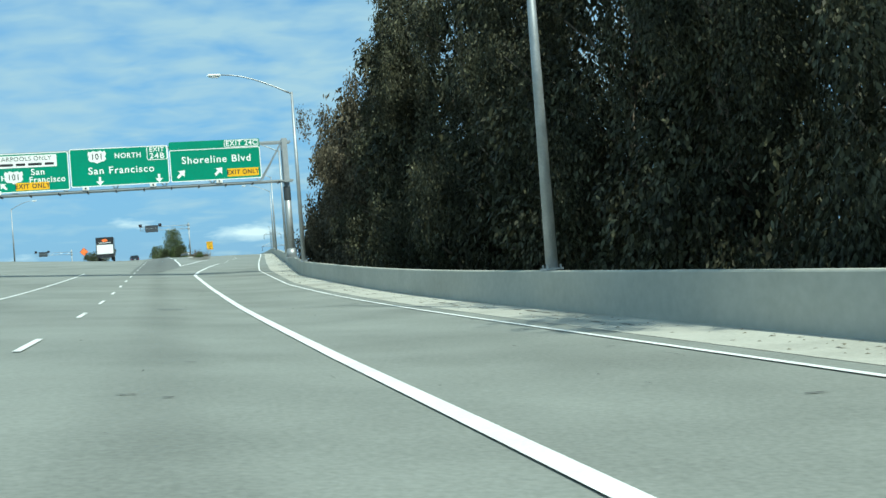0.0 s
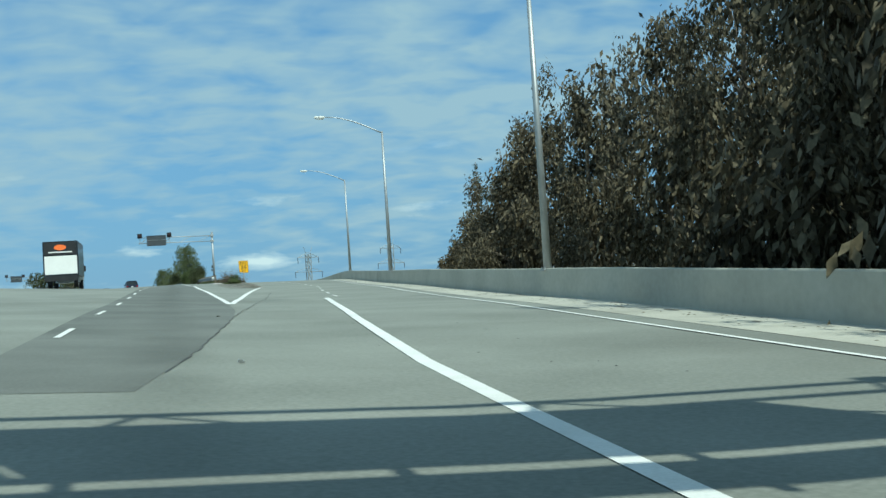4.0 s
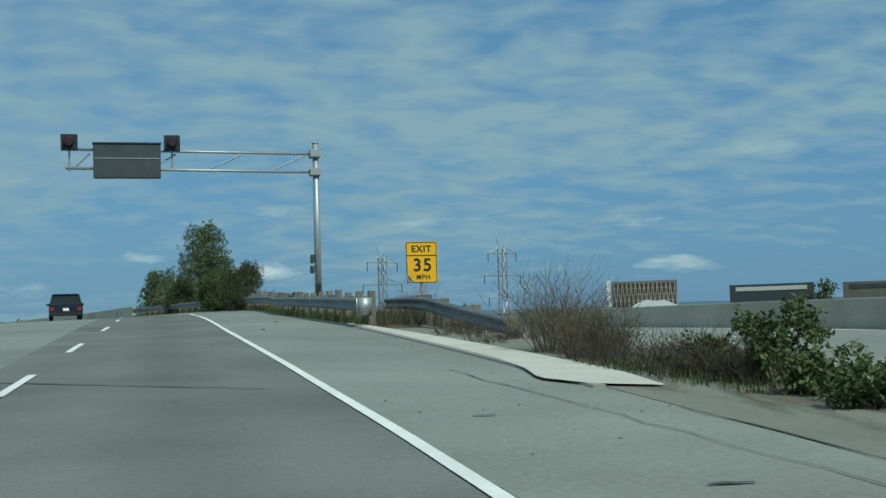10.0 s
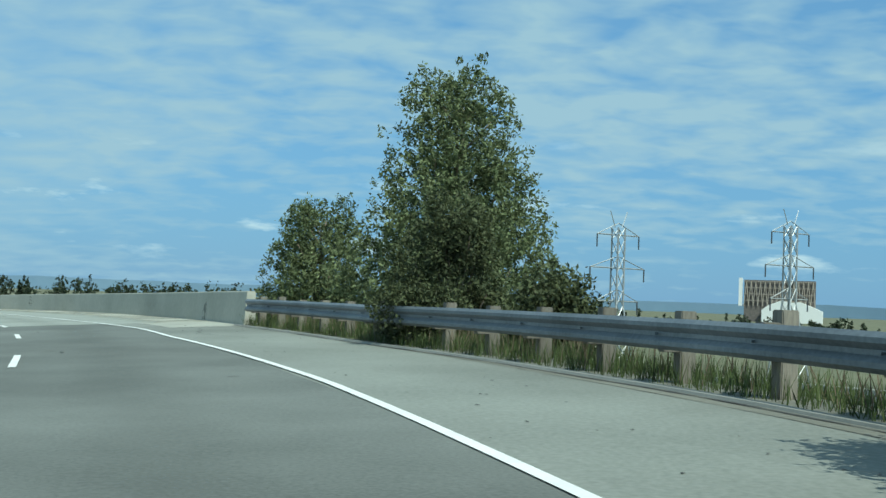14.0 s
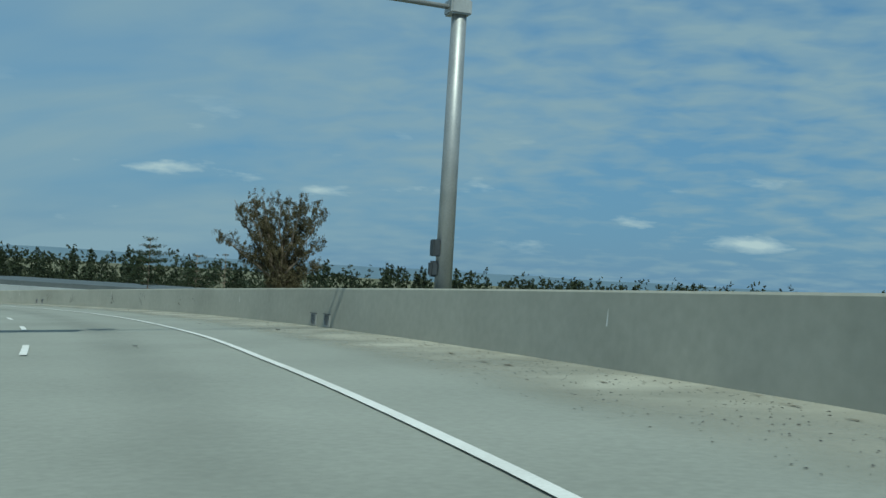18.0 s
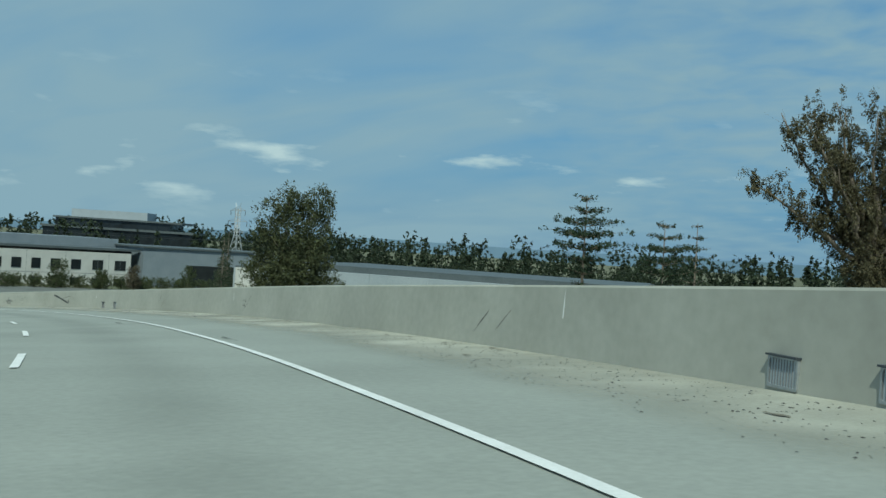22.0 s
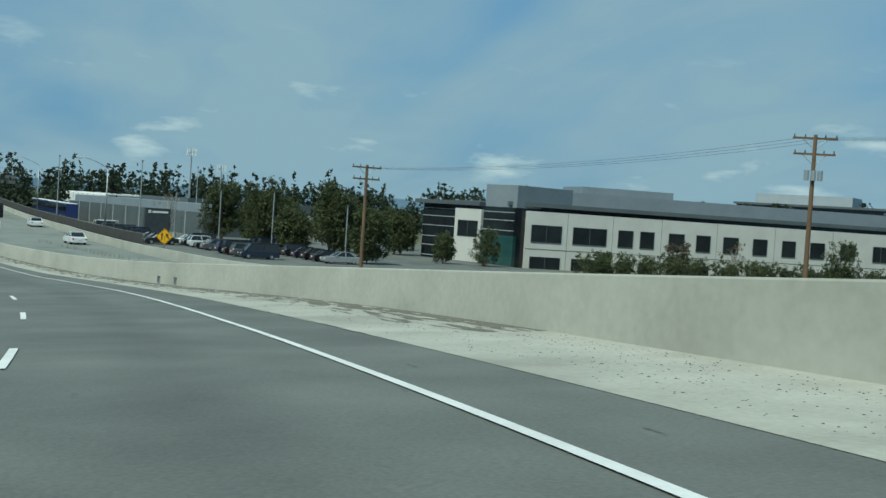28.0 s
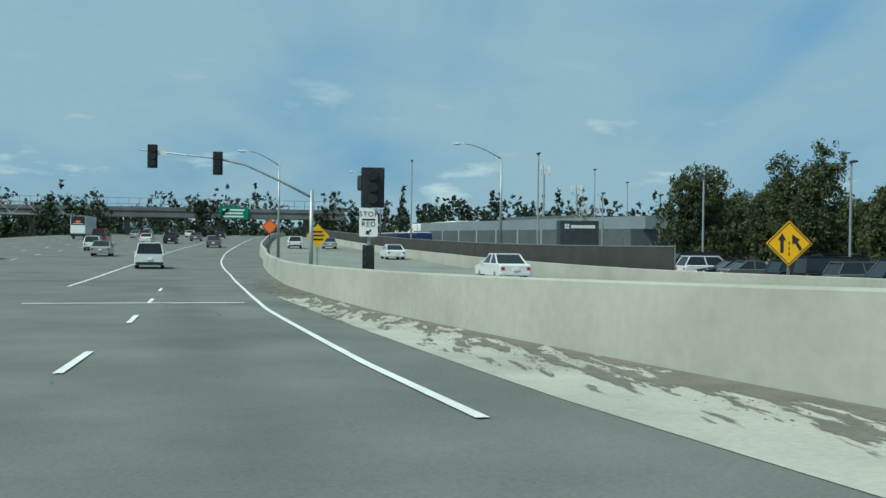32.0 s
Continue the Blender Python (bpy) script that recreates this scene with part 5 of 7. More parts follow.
def at_side(s, u):
    p = spot(s, u)
    return Vector((p.x, p.y, verge(s, u)))


# the dark eucalyptus belt beside the first stretch
BELT = [(4, 17.2, 26, 12), (13, 17.0, 25, 12), (26, 21.5, 27, 12), (36, 20.5, 26, 11), (45, 20, 26, 12), (54, 19, 25, 11.5), (63, 19, 24, 11),
        (73, 17.0, 22, 9), (82, 19, 22, 9), (90, 17.5, 19, 8.5), (98, 17.0, 16, 8.5), (105, 17.5, 13, 8), (116, 24, 19, 9), (127, 25.5, 19, 9.5), (137, 26.5, 18, 9.5),
        (147, 26.5, 17.6, 9.5), (158, 25.8, 16.4, 9.5), (166, 26.5, 13.5, 8)]
belt = []
for k, (s, u, top, w) in enumerate(BELT):
    p = at_side(s, u)
    high = top + (surface(s, 9) - p.z) * 0.6 if k < 12 else top - p.z
    # nearer trees take the leaf colour darkened for shade, further ones a lighter one
    belt.append(hanging_tree("tall dark eucalyptus with drooping grey-green leaves" if k < 9 else "tall eucalyptus with drooping brown-green leaves", p, high, w * 1.08, EUCALYPT_SHADED if k < 9 else EUCALYPT_MIXED, BARK,
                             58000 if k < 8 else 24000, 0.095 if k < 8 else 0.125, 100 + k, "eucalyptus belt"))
for k, s in enumerate((38, 50, 62, 74, 86, 98, 120, 132)):
    p = at_side(s, 28 + (k % 3) * 1.5 + (4 if s > 110 else 0))
    copy_thing(belt[(3, 5, 6, 4, 7, 9, 12, 13)[k]], Matrix.Translation(p) @ Matrix.Rotation(k * 1.3, 4, "Z"))
for k, (s, u, top, w) in enumerate(((171, 25.5, 10.5, 7), (177, 27, 9.0, 7), (183, 27.5, 9.6, 6.5), (190, 28, 8.6, 5))):
    p = at_side(s, u)
    broad_tree("acacia_tree", "scrubby brown-green tree behind the wall", p, top - p.z, w, EUCALYPT_BROWN if k % 2 else EUCALYPT_MIXED, BARK, 14000, 0.15, 130 + k, 0.3, 0.05, 0.3, 16, "scrub behind the wall", 0.2, 0.3)


def conifer(name, label, place, height, width, leaf, seed, whorls=16, flat=False, group="", per=9, clear=0.05, fullness=1.0):
    """Boughs round a straight trunk, each carrying sprays of needles."""
    rng = random.Random(seed)
    t = thing(name, Matrix.Translation(place), label, "conifer", group)
    part("trunk", pipe([(0, 0, -0.4), (0.05, 0, height * 0.4), (0, 0.06, height)], height * 0.016, 8, 0.03), BARK, t, smooth=True)
    clumps = []
    for k in range(whorls):
        f = k / (whorls - 1)
        for j in range(per):
            g = min(1.0, max(0.0, f + rng.uniform(-0.5, 0.5) / whorls))
            z = height * (clear + (1 - clear) * g * 0.98)
            reach = width / 2 * ((1 - g) ** 0.75 + 0.05)
            if flat:
                z = height * (clear + (1 - clear) * f * 0.98) + rng.uniform(-0.12, 0.12)
                reach = width / 2 * (0.6 + 0.4 * math.sin(f * 9 + 1)) * (1.05 - 0.45 * f)
            a = j * math.tau / per + k * 1.1 + rng.uniform(-0.4, 0.4)
            long = reach * rng.uniform(0.55, 1.15)
            tip = Vector((math.cos(a) * long, math.sin(a) * long, z + (0.12 if flat else -0.12) * long))
            part("bough", rod(bmesh.new(), (0, 0, z - 0.1 * long), tip, 0.04, 0.012, 4), BARK, t)
            for q in (0.4, 0.7, 1.0):
                c = Vector((0, 0, z - 0.1 * long)).lerp(tip, q)
                r = max(0.15, long * (0.3 if flat else 0.34))
                clumps.append((tuple(c), (r, r, r * (0.2 if flat else 0.55))))
    crown_part(t, clumps, int(min(16000, len(clumps) * 30 * fullness)), 0.085 * max(1.0, width / 6), leaf, seed, 0.05 if flat else 0.25, 0.1, "needles")
    return t


for s, u, top, w in ((192.5, 31.3, 17.1, 8.0), (196.5, 33.5, 13.6, 6.5), (183.5, 31.2, 17.2, 8.5), (188, 35, 13.6, 7.0), (176, 31, 16.0, 8.0), (198, 30, 9.2, 6.5)):
    p = at_side(s, u)
    conifer("pine_tree", "slim dark pointed pine behind the wall", p, top - p.z, w, NEEDLE, int(s), 20, group="pines behind the wall", fullness=1.5)
for x, y, top, w in ((-7.5, 241.8, 15.4, 7.0), (-5.8, 235.9, 15.3, 7.0)):
    conifer("pine_tree", "slim dark pointed pine behind the wall", (x, y, GROUND), top - GROUND, w, NEEDLE, abs(int(x * 3)), 18, group="pines behind the wall", fullness=1.5)

# sycamores and shrubs behind the guard rail
def slope_at(s, u):
    p = spot(s, u)
    return Vector((p.x, p.y, spot(s, 6.0).z - 0.18 * (u - 6.0)))


p = slope_at(300, 12.5)
broad_tree("sycamore_tree", "tall green sycamore with sunlit broad leaves", p, 17.2 - p.z, 9.4, SYCAMORE, BARK, 76000, 0.08, 47, 0.1, 0.03, 0.68, 40, "sycamores", 0.2, 0.35, tuft=20, spray=1.5)
p = slope_at(308, 10.5)
broad_tree("sycamore_tree", "young green sycamore beside the parapet end", p, 13.0 - p.z, 6.0, SYCAMORE, BARK, 34000, 0.075, 42, 0.1, 0.04, 0.55, 24, "sycamores", 0.12, 0.2, tuft=20, spray=1.5)
for s, u, h, w, leaf, n, size, seed, label in (
        (270.2, 6.2, 3.1, 3.8, BUSH_LEAF, 40000, 0.06, 51, "dense round evergreen bush spilling over the guard rail"),
        (263.2, 6.5, 3.6, 4.0, SHRUB_LEAF, 60000, 0.032, 52, "tall olive-green shrub leaning over the guard rail"),
        (259.6, 7.4, 1.5, 2.2, SHRUB_LEAF, 6000, 0.06, 53, "low olive-green shrub behind the guard rail"),
        (287, 6.95, 3.7, 3.5, SHRUB_LEAF, 26000, 0.05, 54, "dark low shrub in front of the sycamore"),
        (283.5, 7.7, 2.4, 2.2, SHRUB_LEAF, 9000, 0.055, 55, "dark low shrub behind the guard rail")):
    rng = random.Random(seed)
    p = slope_at(s, u)
    b = thing("shrub", Matrix.Translation(p), label, "shrub")
    stems, clumps = bmesh.new(), []
    for k in range(30):
        # clumps fill a dome, most of them near its outside
        a, lift = k * 2.4, rng.random() ** 0.8
        r = w * rng.uniform(0.13, 0.2)
        f = rng.uniform(0.45, 1.0) ** 0.5
        flat = math.sqrt(max(0.0, 1 - lift * lift))
        clumps.append(((math.cos(a) * flat * f * (w / 2 - r), math.sin(a) * flat * f * (w / 2 - r), 0.1 * h + lift * f * (h * 0.9 - r)), (r, r, r * 0.9)))
        rod(stems, (rng.uniform(-0.15, 0.15), rng.uniform(-0.15, 0.15), -0.3), clumps[-1][0], 0.035, 0.012, 5)
    part("stem", stems, BARK, b)
    crown_part(b, clumps, n, size, leaf, seed, 0.1, 0.3, "leaves", spray=1.9, tuft=22)


def weeds(name, label, count, s0, s1, u0, u1, height, mat, seed, width=0.03):
    """Thin upright stalks."""
    rng = random.Random(seed)
    verts, faces = [], []
    for _ in range(count):
        s = rng.uniform(s0, s1)
        lo, hi = (v if isinstance(v, (int, float)) else lerp(s, v) for v in (u0, u1))
        c = spot(s, rng.uniform(lo, hi), -0.02)
        h = height * rng.uniform(0.35, 1.1)
        lean = Vector((rng.gauss(0, 0.22), rng.gauss(0, 0.22), 1)) * h
        a = rng.uniform(0, math.tau)
        side = Vector((math.cos(a), math.sin(a), 0)) * width * rng.uniform(0.5, 1.3)
        b = len(verts)
        verts += [c - side, c + side, c + lean * 0.55 + side * 0.8, c + lean, c + lean * 0.55 - side * 0.8]
        faces.append((b, b + 1, b + 2, b + 3, b + 4))
    tagged(soup(name, verts, faces, mat), label, "weeds", kind="stuff")


strip("verge_soil", 222, 299, [(s, u + 0.13) for s, u in KERB], [(s, u + 4.5) for s, u in KERB], 0.012, VERGE, 2.0, 3, "dark weedy soil behind the kerb", category="verge")
weeds("weeds", "green weeds growing under the guard rail", 64000, 224, 299, [(s, u + 0.22) for s, u in KERB], [(s, u + 3.4) for s, u in KERB], 0.4, GRASS, 61, 0.006)
weeds("weeds", "dry straw weeds behind the guard rail", 9000, 222, 299, [(s, u + 0.4) for s, u in KERB], [(s, u + 4.2) for s, u in KERB], 0.7, STRAW, 62, 0.008)


def brush(label, spots, mat, seed, twigs=70):
    """Leafless scrub: curved twigs that fork and spread from each root; spots: station, offset, height, width."""
    rng = random.Random(seed)
    verts, faces = [], []
    def twig(a, way, long, thick, depth):
        p, n = a, len(verts)
        for k in range(4):
            side = way.cross(Vector((rng.gauss(0, 1), rng.gauss(0, 1), 0.3))).normalized() * thick * (1 - k / 3.4)
            verts.extend((p - side, p + side))
            if k < 3:
                faces.append((n + 2 * k, n + 2 * k + 1, n + 2 * k + 3, n + 2 * k + 2))
            if depth and k > 0:
                for _ in range(2):
                    twigs_todo.append((p, (way + Vector((rng.gauss(0, 0.5), rng.gauss(0, 0.5), rng.gauss(0.1, 0.3)))).normalized(), long * rng.uniform(0.35, 0.6), thick * 0.6, depth - 1))
            way = (way + Vector((rng.gauss(0, 0.16), rng.gauss(0, 0.16), rng.gauss(0, 0.1)))).normalized()
            p = p + way * long / 3
    for s, u, high, wide in spots:
        root = spot(s, u, -0.03)
        for _ in range(twigs):
            twigs_todo = []
            a = rng.uniform(0, math.tau)
            r = wide * 0.3 * rng.random() ** 0.5
            lean = rng.uniform(0.1, 0.75) * wide / high
            base = root + Vector((math.cos(a) * r, math.sin(a) * r, 0))
            twig(base, Vector((math.cos(a) * lean, math.sin(a) * lean, 1)).normalized(), high * rng.uniform(0.5, 1.0), 0.007, 1)
            while twigs_todo:
                twig(*twigs_todo.pop())
    tagged(soup("brush", verts, faces, mat), label, "scrub", kind="stuff")


rng = random.Random(640)
brush("tall bare grey-brown weed clump on the gore", [(211.0, 6.4, 1.25, 1.0), (211.6, 6.7, 1.35, 1.1), (210.4, 6.6, 1.1, 0.9), (210.0, 6.9, 0.9, 0.9)], STRAW, 641, 80)
brush("low tangle of dead brown scrub on the gore", [(rng.uniform(204.8, 210.5), rng.uniform(6.0, 7.3), rng.uniform(0.3, 0.62), rng.uniform(0.5, 0.9)) for _ in range(30)], SCRUB, 642, 46)
brush("bare dry stalks beside the speed sign", [(234.4, 9.6, 1.9, 1.0), (235.2, 10.0, 1.6, 0.9), (233.2, 9.2, 1.3, 0.8), (237.5, 9.3, 1.2, 0.9)], STRAW, 643, 34)
brush("dead brown scrub behind the guard rail", [(rng.uniform(214, 226), rng.uniform(6.0, 8.6), rng.uniform(0.25, 0.55), 0.7) for _ in range(26)], SCRUB, 644, 34)
weeds("weeds", "short green weeds at the edge of the gore slab", 700, 203.5, 208, [(203.5, 5.9), (208, 5.6)], [(203.5, 6.9), (208, 6.4)], 0.22, GRASS, 63, 0.006)
weeds("weeds", "dry weeds along the slip road parapet", 160, 620, 665, 16.5, 17.0, 0.6, STRAW, 65, 0.012)
for s, u, h, w, seed in ((204.6, 6.75, 1.05, 0.85, 71), (203.5, 6.7, 0.5, 1.1, 73), (202.3, 6.6, 0.38, 0.9, 74), (206.6, 7.0, 0.45, 0.8, 75)):
    b = thing("shrub", frame_at(s, u), "small leafy shrub rooted in the gore soil", "shrub", "gore shrubs")
    rng = random.Random(seed)
    clumps = [((rng.gauss(0, w * 0.2), rng.gauss(0, w * 0.2), h * rng.uniform(0.25, 0.8)), (w * 0.22,) * 3) for _ in range(9)]
    stems = bmesh.new()
    for c, _ in clumps:
        rod(stems, (0, 0, -0.1), c, 0.015, 0.006, 4)
    part("stem", stems, BARK, b)
    crown_part(b, clumps, 2600, 0.04, BUSH_LEAF, seed, 0.1, 0.2, "leaves")
# median shrubs to the left of the first stretch
for k, (s, u, h, w) in enumerate(((188, -10.5, 1.4, 2.6), (196, -9.6, 1.6, 3.0), (176, -10.5, 1.1, 2.2), (205, -10.0, 1.3, 2.4), (215, -11, 1.6, 3))):
    broad_tree("shrub", "dark green shrub on the dry median", spot(s, u), h, w, SHRUB_LEAF, BARK, 2600, 0.06, 80 + k, 0.1, 0.1, 0.3, 8, "median shrubs", 0.05, category="shrub")

# trees beyond the curve
def fan_tree(label, place, turn, height, fork, limbs, leaf, bark, seed):
    """A half-bare tree: limbs fan out from a low fork and carry twigs and small tufts; limbs: reach across, reach back, rise."""
    rng = random.Random(seed)
    t = thing("eucalyptus_tree", Matrix.Translation(place) @ Matrix.Rotation(math.radians(turn), 4, "Z"), label, "tree")
    part("trunk", pipe(bent(rng, (0, 0, -0.4), (0.2, 0, fork + 1.0), 0.3, 6), 0.75, 10, 0.45), bark, t, smooth=True)
    made = [((rng.uniform(-1.8, 2.2), rng.uniform(-1.5, 1.5), fork + rng.uniform(-3.0, 1.8)), (1.3, 1.3, 1.6)) for _ in range(26)]
    verts, faces = [], []
    for x, y, z in limbs:
        line = bent(rng, (x * 0.06, y * 0.06, fork + rng.uniform(-0.8, 0.8)), (x, y, fork + z), 0.5, 6)
        part("limb", pipe(line, 0.22, 7, 0.03), bark, t, smooth=True)
        for k in range(44):
            i = rng.uniform(0.9, len(line) - 1.02)
            a, b = Vector(line[int(i)]), Vector(line[int(i) + 1])
            p = a.lerp(b, i - int(i))
            q = p + Vector((rng.gauss(0, 0.55) + x * 0.05, rng.gauss(0, 0.55), rng.uniform(0.2, 1.5)))
            n = len(verts)
            side = Vector((0.022, 0.022, 0))
            verts += [p - side, p + side, p + Vector((-0.02, 0.02, 0)), q]
            faces += [(n, n + 1, n + 3), (n + 1, n + 2, n + 3), (n + 2, n, n + 3)]
            if rng.random() < 0.5:
                r = rng.uniform(0.3, 0.8)
                made.append((tuple(q), (r, r, r * 1.4)))
    m = bpy.data.meshes.new("twigs")
    m.from_pydata([tuple(v) for v in verts], [], faces)
    m.materials.append(bark)
    twigs = new("twigs", m)
    twigs.parent = t
    tagged(twigs, "bare grey-brown twigs", kind="stuff")
    crown_part(t, made, 90000, 0.1, leaf, seed, 0.4, 0.2, tuft=22, spray=1.2)
    return t


fan_tree("large half-bare brown eucalyptus beyond the flyover", (-187.0, 449.7, GROUND), 36.9, 27.0, 15.0,
         ((-6.9, 0.5, 10.6), (-5.4, -1.6, 9.6), (-4.4, 1.8, 11.0), (-3.4, -0.6, 11.4), (-2.2, 1.6, 11.0), (-0.9, -1.8, 10.6), (0.5, 1.0, 10.8), (1.8, -1.0, 10.4), (3.4, 1.4, 10.6), (4.9, -0.4, 9.6),
          (5.0, 1.0, 6.2), (-8.8, 0.4, 5.6), (-5.6, 1.0, 3.4), (5.0, -0.8, 2.4), (0.2, 0.2, 8.0), (-2.4, 2.2, 7.2), (1.6, 2.4, 7.4), (3.0, -2.0, 5.6), (-3.4, -2.2, 6.6)), EUCALYPT_DULL, BARK, 201)
conifer("cedar_tree", "spreading dark cedar with flat layered boughs", (-217.6, 459.2, GROUND), 20.4, 9.0, NEEDLE, 202, 14, True, "cedars", 10, 0.25, 2.4)
conifer("cedar_tree", "spreading dark cedar with flat layered boughs", (-211, 462.5, GROUND), 18.2, 7.5, NEEDLE, 203, 13, True, "cedars", 10, 0.25, 3.0)
conifer("cedar_tree", "slim pale-green cedar beyond the flyover", (-213.5, 473.4, GROUND), 18.7, 5.0, NEEDLE, 204, 14, True, "cedars", 7, 0.2, 0.6)
broad_tree("oak_tree", "dense olive-green evergreen tree beside the offices", (-265, 465.5, GROUND), 21.4, 15.5, EVERGREEN, BARK, 60000, 0.17, 211, 0.1, 0.06, 0.5, 34, trunk=0.45, shell=0.2, tuft=40, spray=2.2)
for k, (x, y, top, w) in enumerate(((-341, 515, 6.5, 5), (-346, 519, 5.8, 4.5), (-336, 510, 5.6, 5), (-331, 506, 4.2, 4.5), (-326, 502, 3.0, 4.5))):
    conifer("cypress_tree", "dark upright cypress behind the evergreen tree", (x, y, GROUND), top - GROUND, w, NEEDLE, 210 + k, 14, group="cypresses")
for k, (x, y, top, w) in enumerate(((-240, 470, 1.2, 6), (-252, 476, 0.4, 5), (-228, 470, 0.2, 5), (-200, 462, 2.5, 8), (-206, 468, 3.0, 6), (-176, 455, 3.2, 7), (-168, 462, 2.0, 7), (-182, 462, 3.6, 6))):
    broad_tree("shrub", "scrubby grey-green tree beyond the parapet", (x, y, GROUND), top - GROUND, w, EUCALYPT_SHADED, BARK, 4500, 0.13, 230 + k, 0.2, 0.1, 0.3, 10, "scrub beyond the parapet", 0.15)


def far_woods():
    """A belt of distant trees all round, joined into one."""
    rng = np.random.default_rng(9)
    verts, faces, base = [], [], 0
    for ring, (lo, hi, n) in enumerate(((340, 440, 240), (480, 650, 480), (700, 1000, 480))):
        for _ in range(n):
            a = rng.uniform(radians(-40), radians(135))
            d = rng.uniform(lo, hi)
            x, y = -230 - math.sin(a) * d, 330 + math.cos(a) * d
            if x > -150 and d < 480:
                continue
            h = rng.uniform(8, 14) if ring == 0 else rng.uniform(11.5, 20) * (1 + ring * 0.15)
            if a < radians(-14):
                h *= 0.55
            w = h * rng.uniform(0.3, 0.75)
            pointed = rng.random() < 0.5
            if pointed:
                w = h * rng.uniform(0.18, 0.3)
                clumps = [((x, y, GROUND + h * f), (w * (1.05 - f), w * (1.05 - f), h * 0.14)) for f in (0.15, 0.35, 0.55, 0.75, 0.93)]
            else:
                clumps = [((x + rng.normal() * w * 0.3, y + rng.normal() * w * 0.3, GROUND + h * f), (w * 0.42, w * 0.42, h * 0.2)) for f in (0.25, 0.45, 0.6, 0.75, 0.85)]
            v, f = leaf_quads(clumps, (460, 260, 150)[ring], (0.55, 0.95, 1.45)[ring], int(rng.integers(1e6)), 0.2, 0.1, tuft=4, spray=0.35)
            verts.append(v)
            faces.append(f + base)
            base += len(v)
    for _ in range(420):
        a, d = rng.uniform(radians(-45), radians(135)), rng.uniform(430, 760)
        x, y, w, h = -230 - math.sin(a) * d, 330 + math.cos(a) * d, rng.uniform(14, 28), rng.uniform(5, 8.5) * (0.6 if a < radians(-14) else 1)
        if x > -120 and d < 560:
            continue
        v, f = leaf_quads([((x, y, GROUND + h * 0.45), (w * 0.5, w * 0.5, h * 0.55))], 150, 1.15, int(rng.integers(1e6)), 0.1, 0.1, tuft=3, spray=0.8)
        verts.append(v)
        faces.append(f + base)
        base += len(v)
    ob = new("far_woods", quick_mesh("far_woods", np.concatenate(verts), np.concatenate(faces), FAR_LEAF))
    tagged(ob, "distant belt of mixed dark trees along the horizon", "woods", kind="stuff")


far_woods()


def hills():
    verts, faces = [], []
    n = 160
    for i in range(n + 1):
        a = radians(-120 + 300 * i / n)
        h = 30 + 24 * noise.noise(Vector((i * 0.11, 0, 0))) + 12 * noise.noise(Vector((i * 0.4, 3, 0)))
        for z in (-60, max(4.0, h)):
            verts.append((-200 - math.sin(a) * 3900, 300 + math.cos(a) * 3900, z))
    for i in range(n):
        faces.append((2 * i, 2 * i + 1, 2 * i + 3, 2 * i + 2))
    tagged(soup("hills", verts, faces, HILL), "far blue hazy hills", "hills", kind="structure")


hills()


# ---- parapet details ----
def on_wall(s, h, out=0.035):
    """A pose on the inner face of the curved parapet: x along the road, y into the wall, z up."""
    u = lerp(s, CURVE_WALL) + 0.15 - 0.19 + 0.07 * min(1.0, (h + 0.3) / 1.3) - out
    p = spot(s, lerp(s, CURVE_WALL))
    q = spot(s, u)
    return Matrix.Translation((q.x, q.y, p.z + h)) @ Matrix.Rotation(radians(glide(s, HEADING) + 90), 4, "Z") @ Matrix.Diagonal((1, -1, 1, 1))


def drain_grate(s):
    m = on_wall(s, 0.03, 0.0)
    m = Matrix.Translation(m.translation) @ Matrix.Rotation(radians(glide(s, HEADING) - 90), 4, "Z")
    g = thing("drain_grate", m, "steel mesh drain opening set into the parapet foot", "drain", "parapet drains")
    part("frame", frame_plate(rounded(-0.25, 0.25, 0.0, 0.32, 0.02, 2), rounded(-0.22, 0.22, 0.03, 0.29, 0.02, 2), -0.02, 0.1), STEEL, g)
    part("back", block(-0.24, 0.24, -0.008, 0.02, 0.02, 0.31), PALEWALL, g, "pale mesh back")
    for k in range(10):
        part("bar", block(-0.216 + k * 0.047, -0.21 + k * 0.047, -0.016, -0.008, 0.03, 0.29), LINK, g)
    part("lip", block(-0.26, 0.26, -0.05, 0.02, 0.31, 0.33), DARK, g)


for s in (366.6, 367.9, 421.65, 423.3, 476.6, 479.2, 577.6, 580.7):
    drain_grate(s)


def wall_mark(name, label, s, h, long, tall, slant, mat, n=1, seed=0, spread=0.0, rise=0.0):
    """Thin streaks on the inner face of the parapet."""
    rng = random.Random(seed)
    verts, faces = [], []
    for _ in range(n):
        s1, h1 = s + rng.uniform(-spread, spread), h + rng.uniform(-0.25, 0.25) * (n > 1)
        l, t = long * rng.uniform(0.5, 1.2), tall * rng.uniform(0.5, 1.2)
        b = len(verts)
        m = 5
        for k in range(m + 1):
            f = k / m
            thick = t * math.sin(max(0.12, f) * math.pi * 0.92) ** 0.6 * rng.uniform(0.7, 1.1)
            z = min(0.97, max(0.04, h1 + slant * l * (f - 0.5) + rise * f * f))
            verts.append(on_wall(s1 + l * f, z, 0.004).translation)
            verts.append(on_wall(s1 + l * f, min(0.98, z + thick), 0.004).translation)
        for k in range(m):
            faces.append((b + 2 * k, b + 2 * k + 1, b + 2 * k + 3, b + 2 * k + 2))
    tagged(soup(name, verts, faces, mat), label, "scuff", kind="structure")


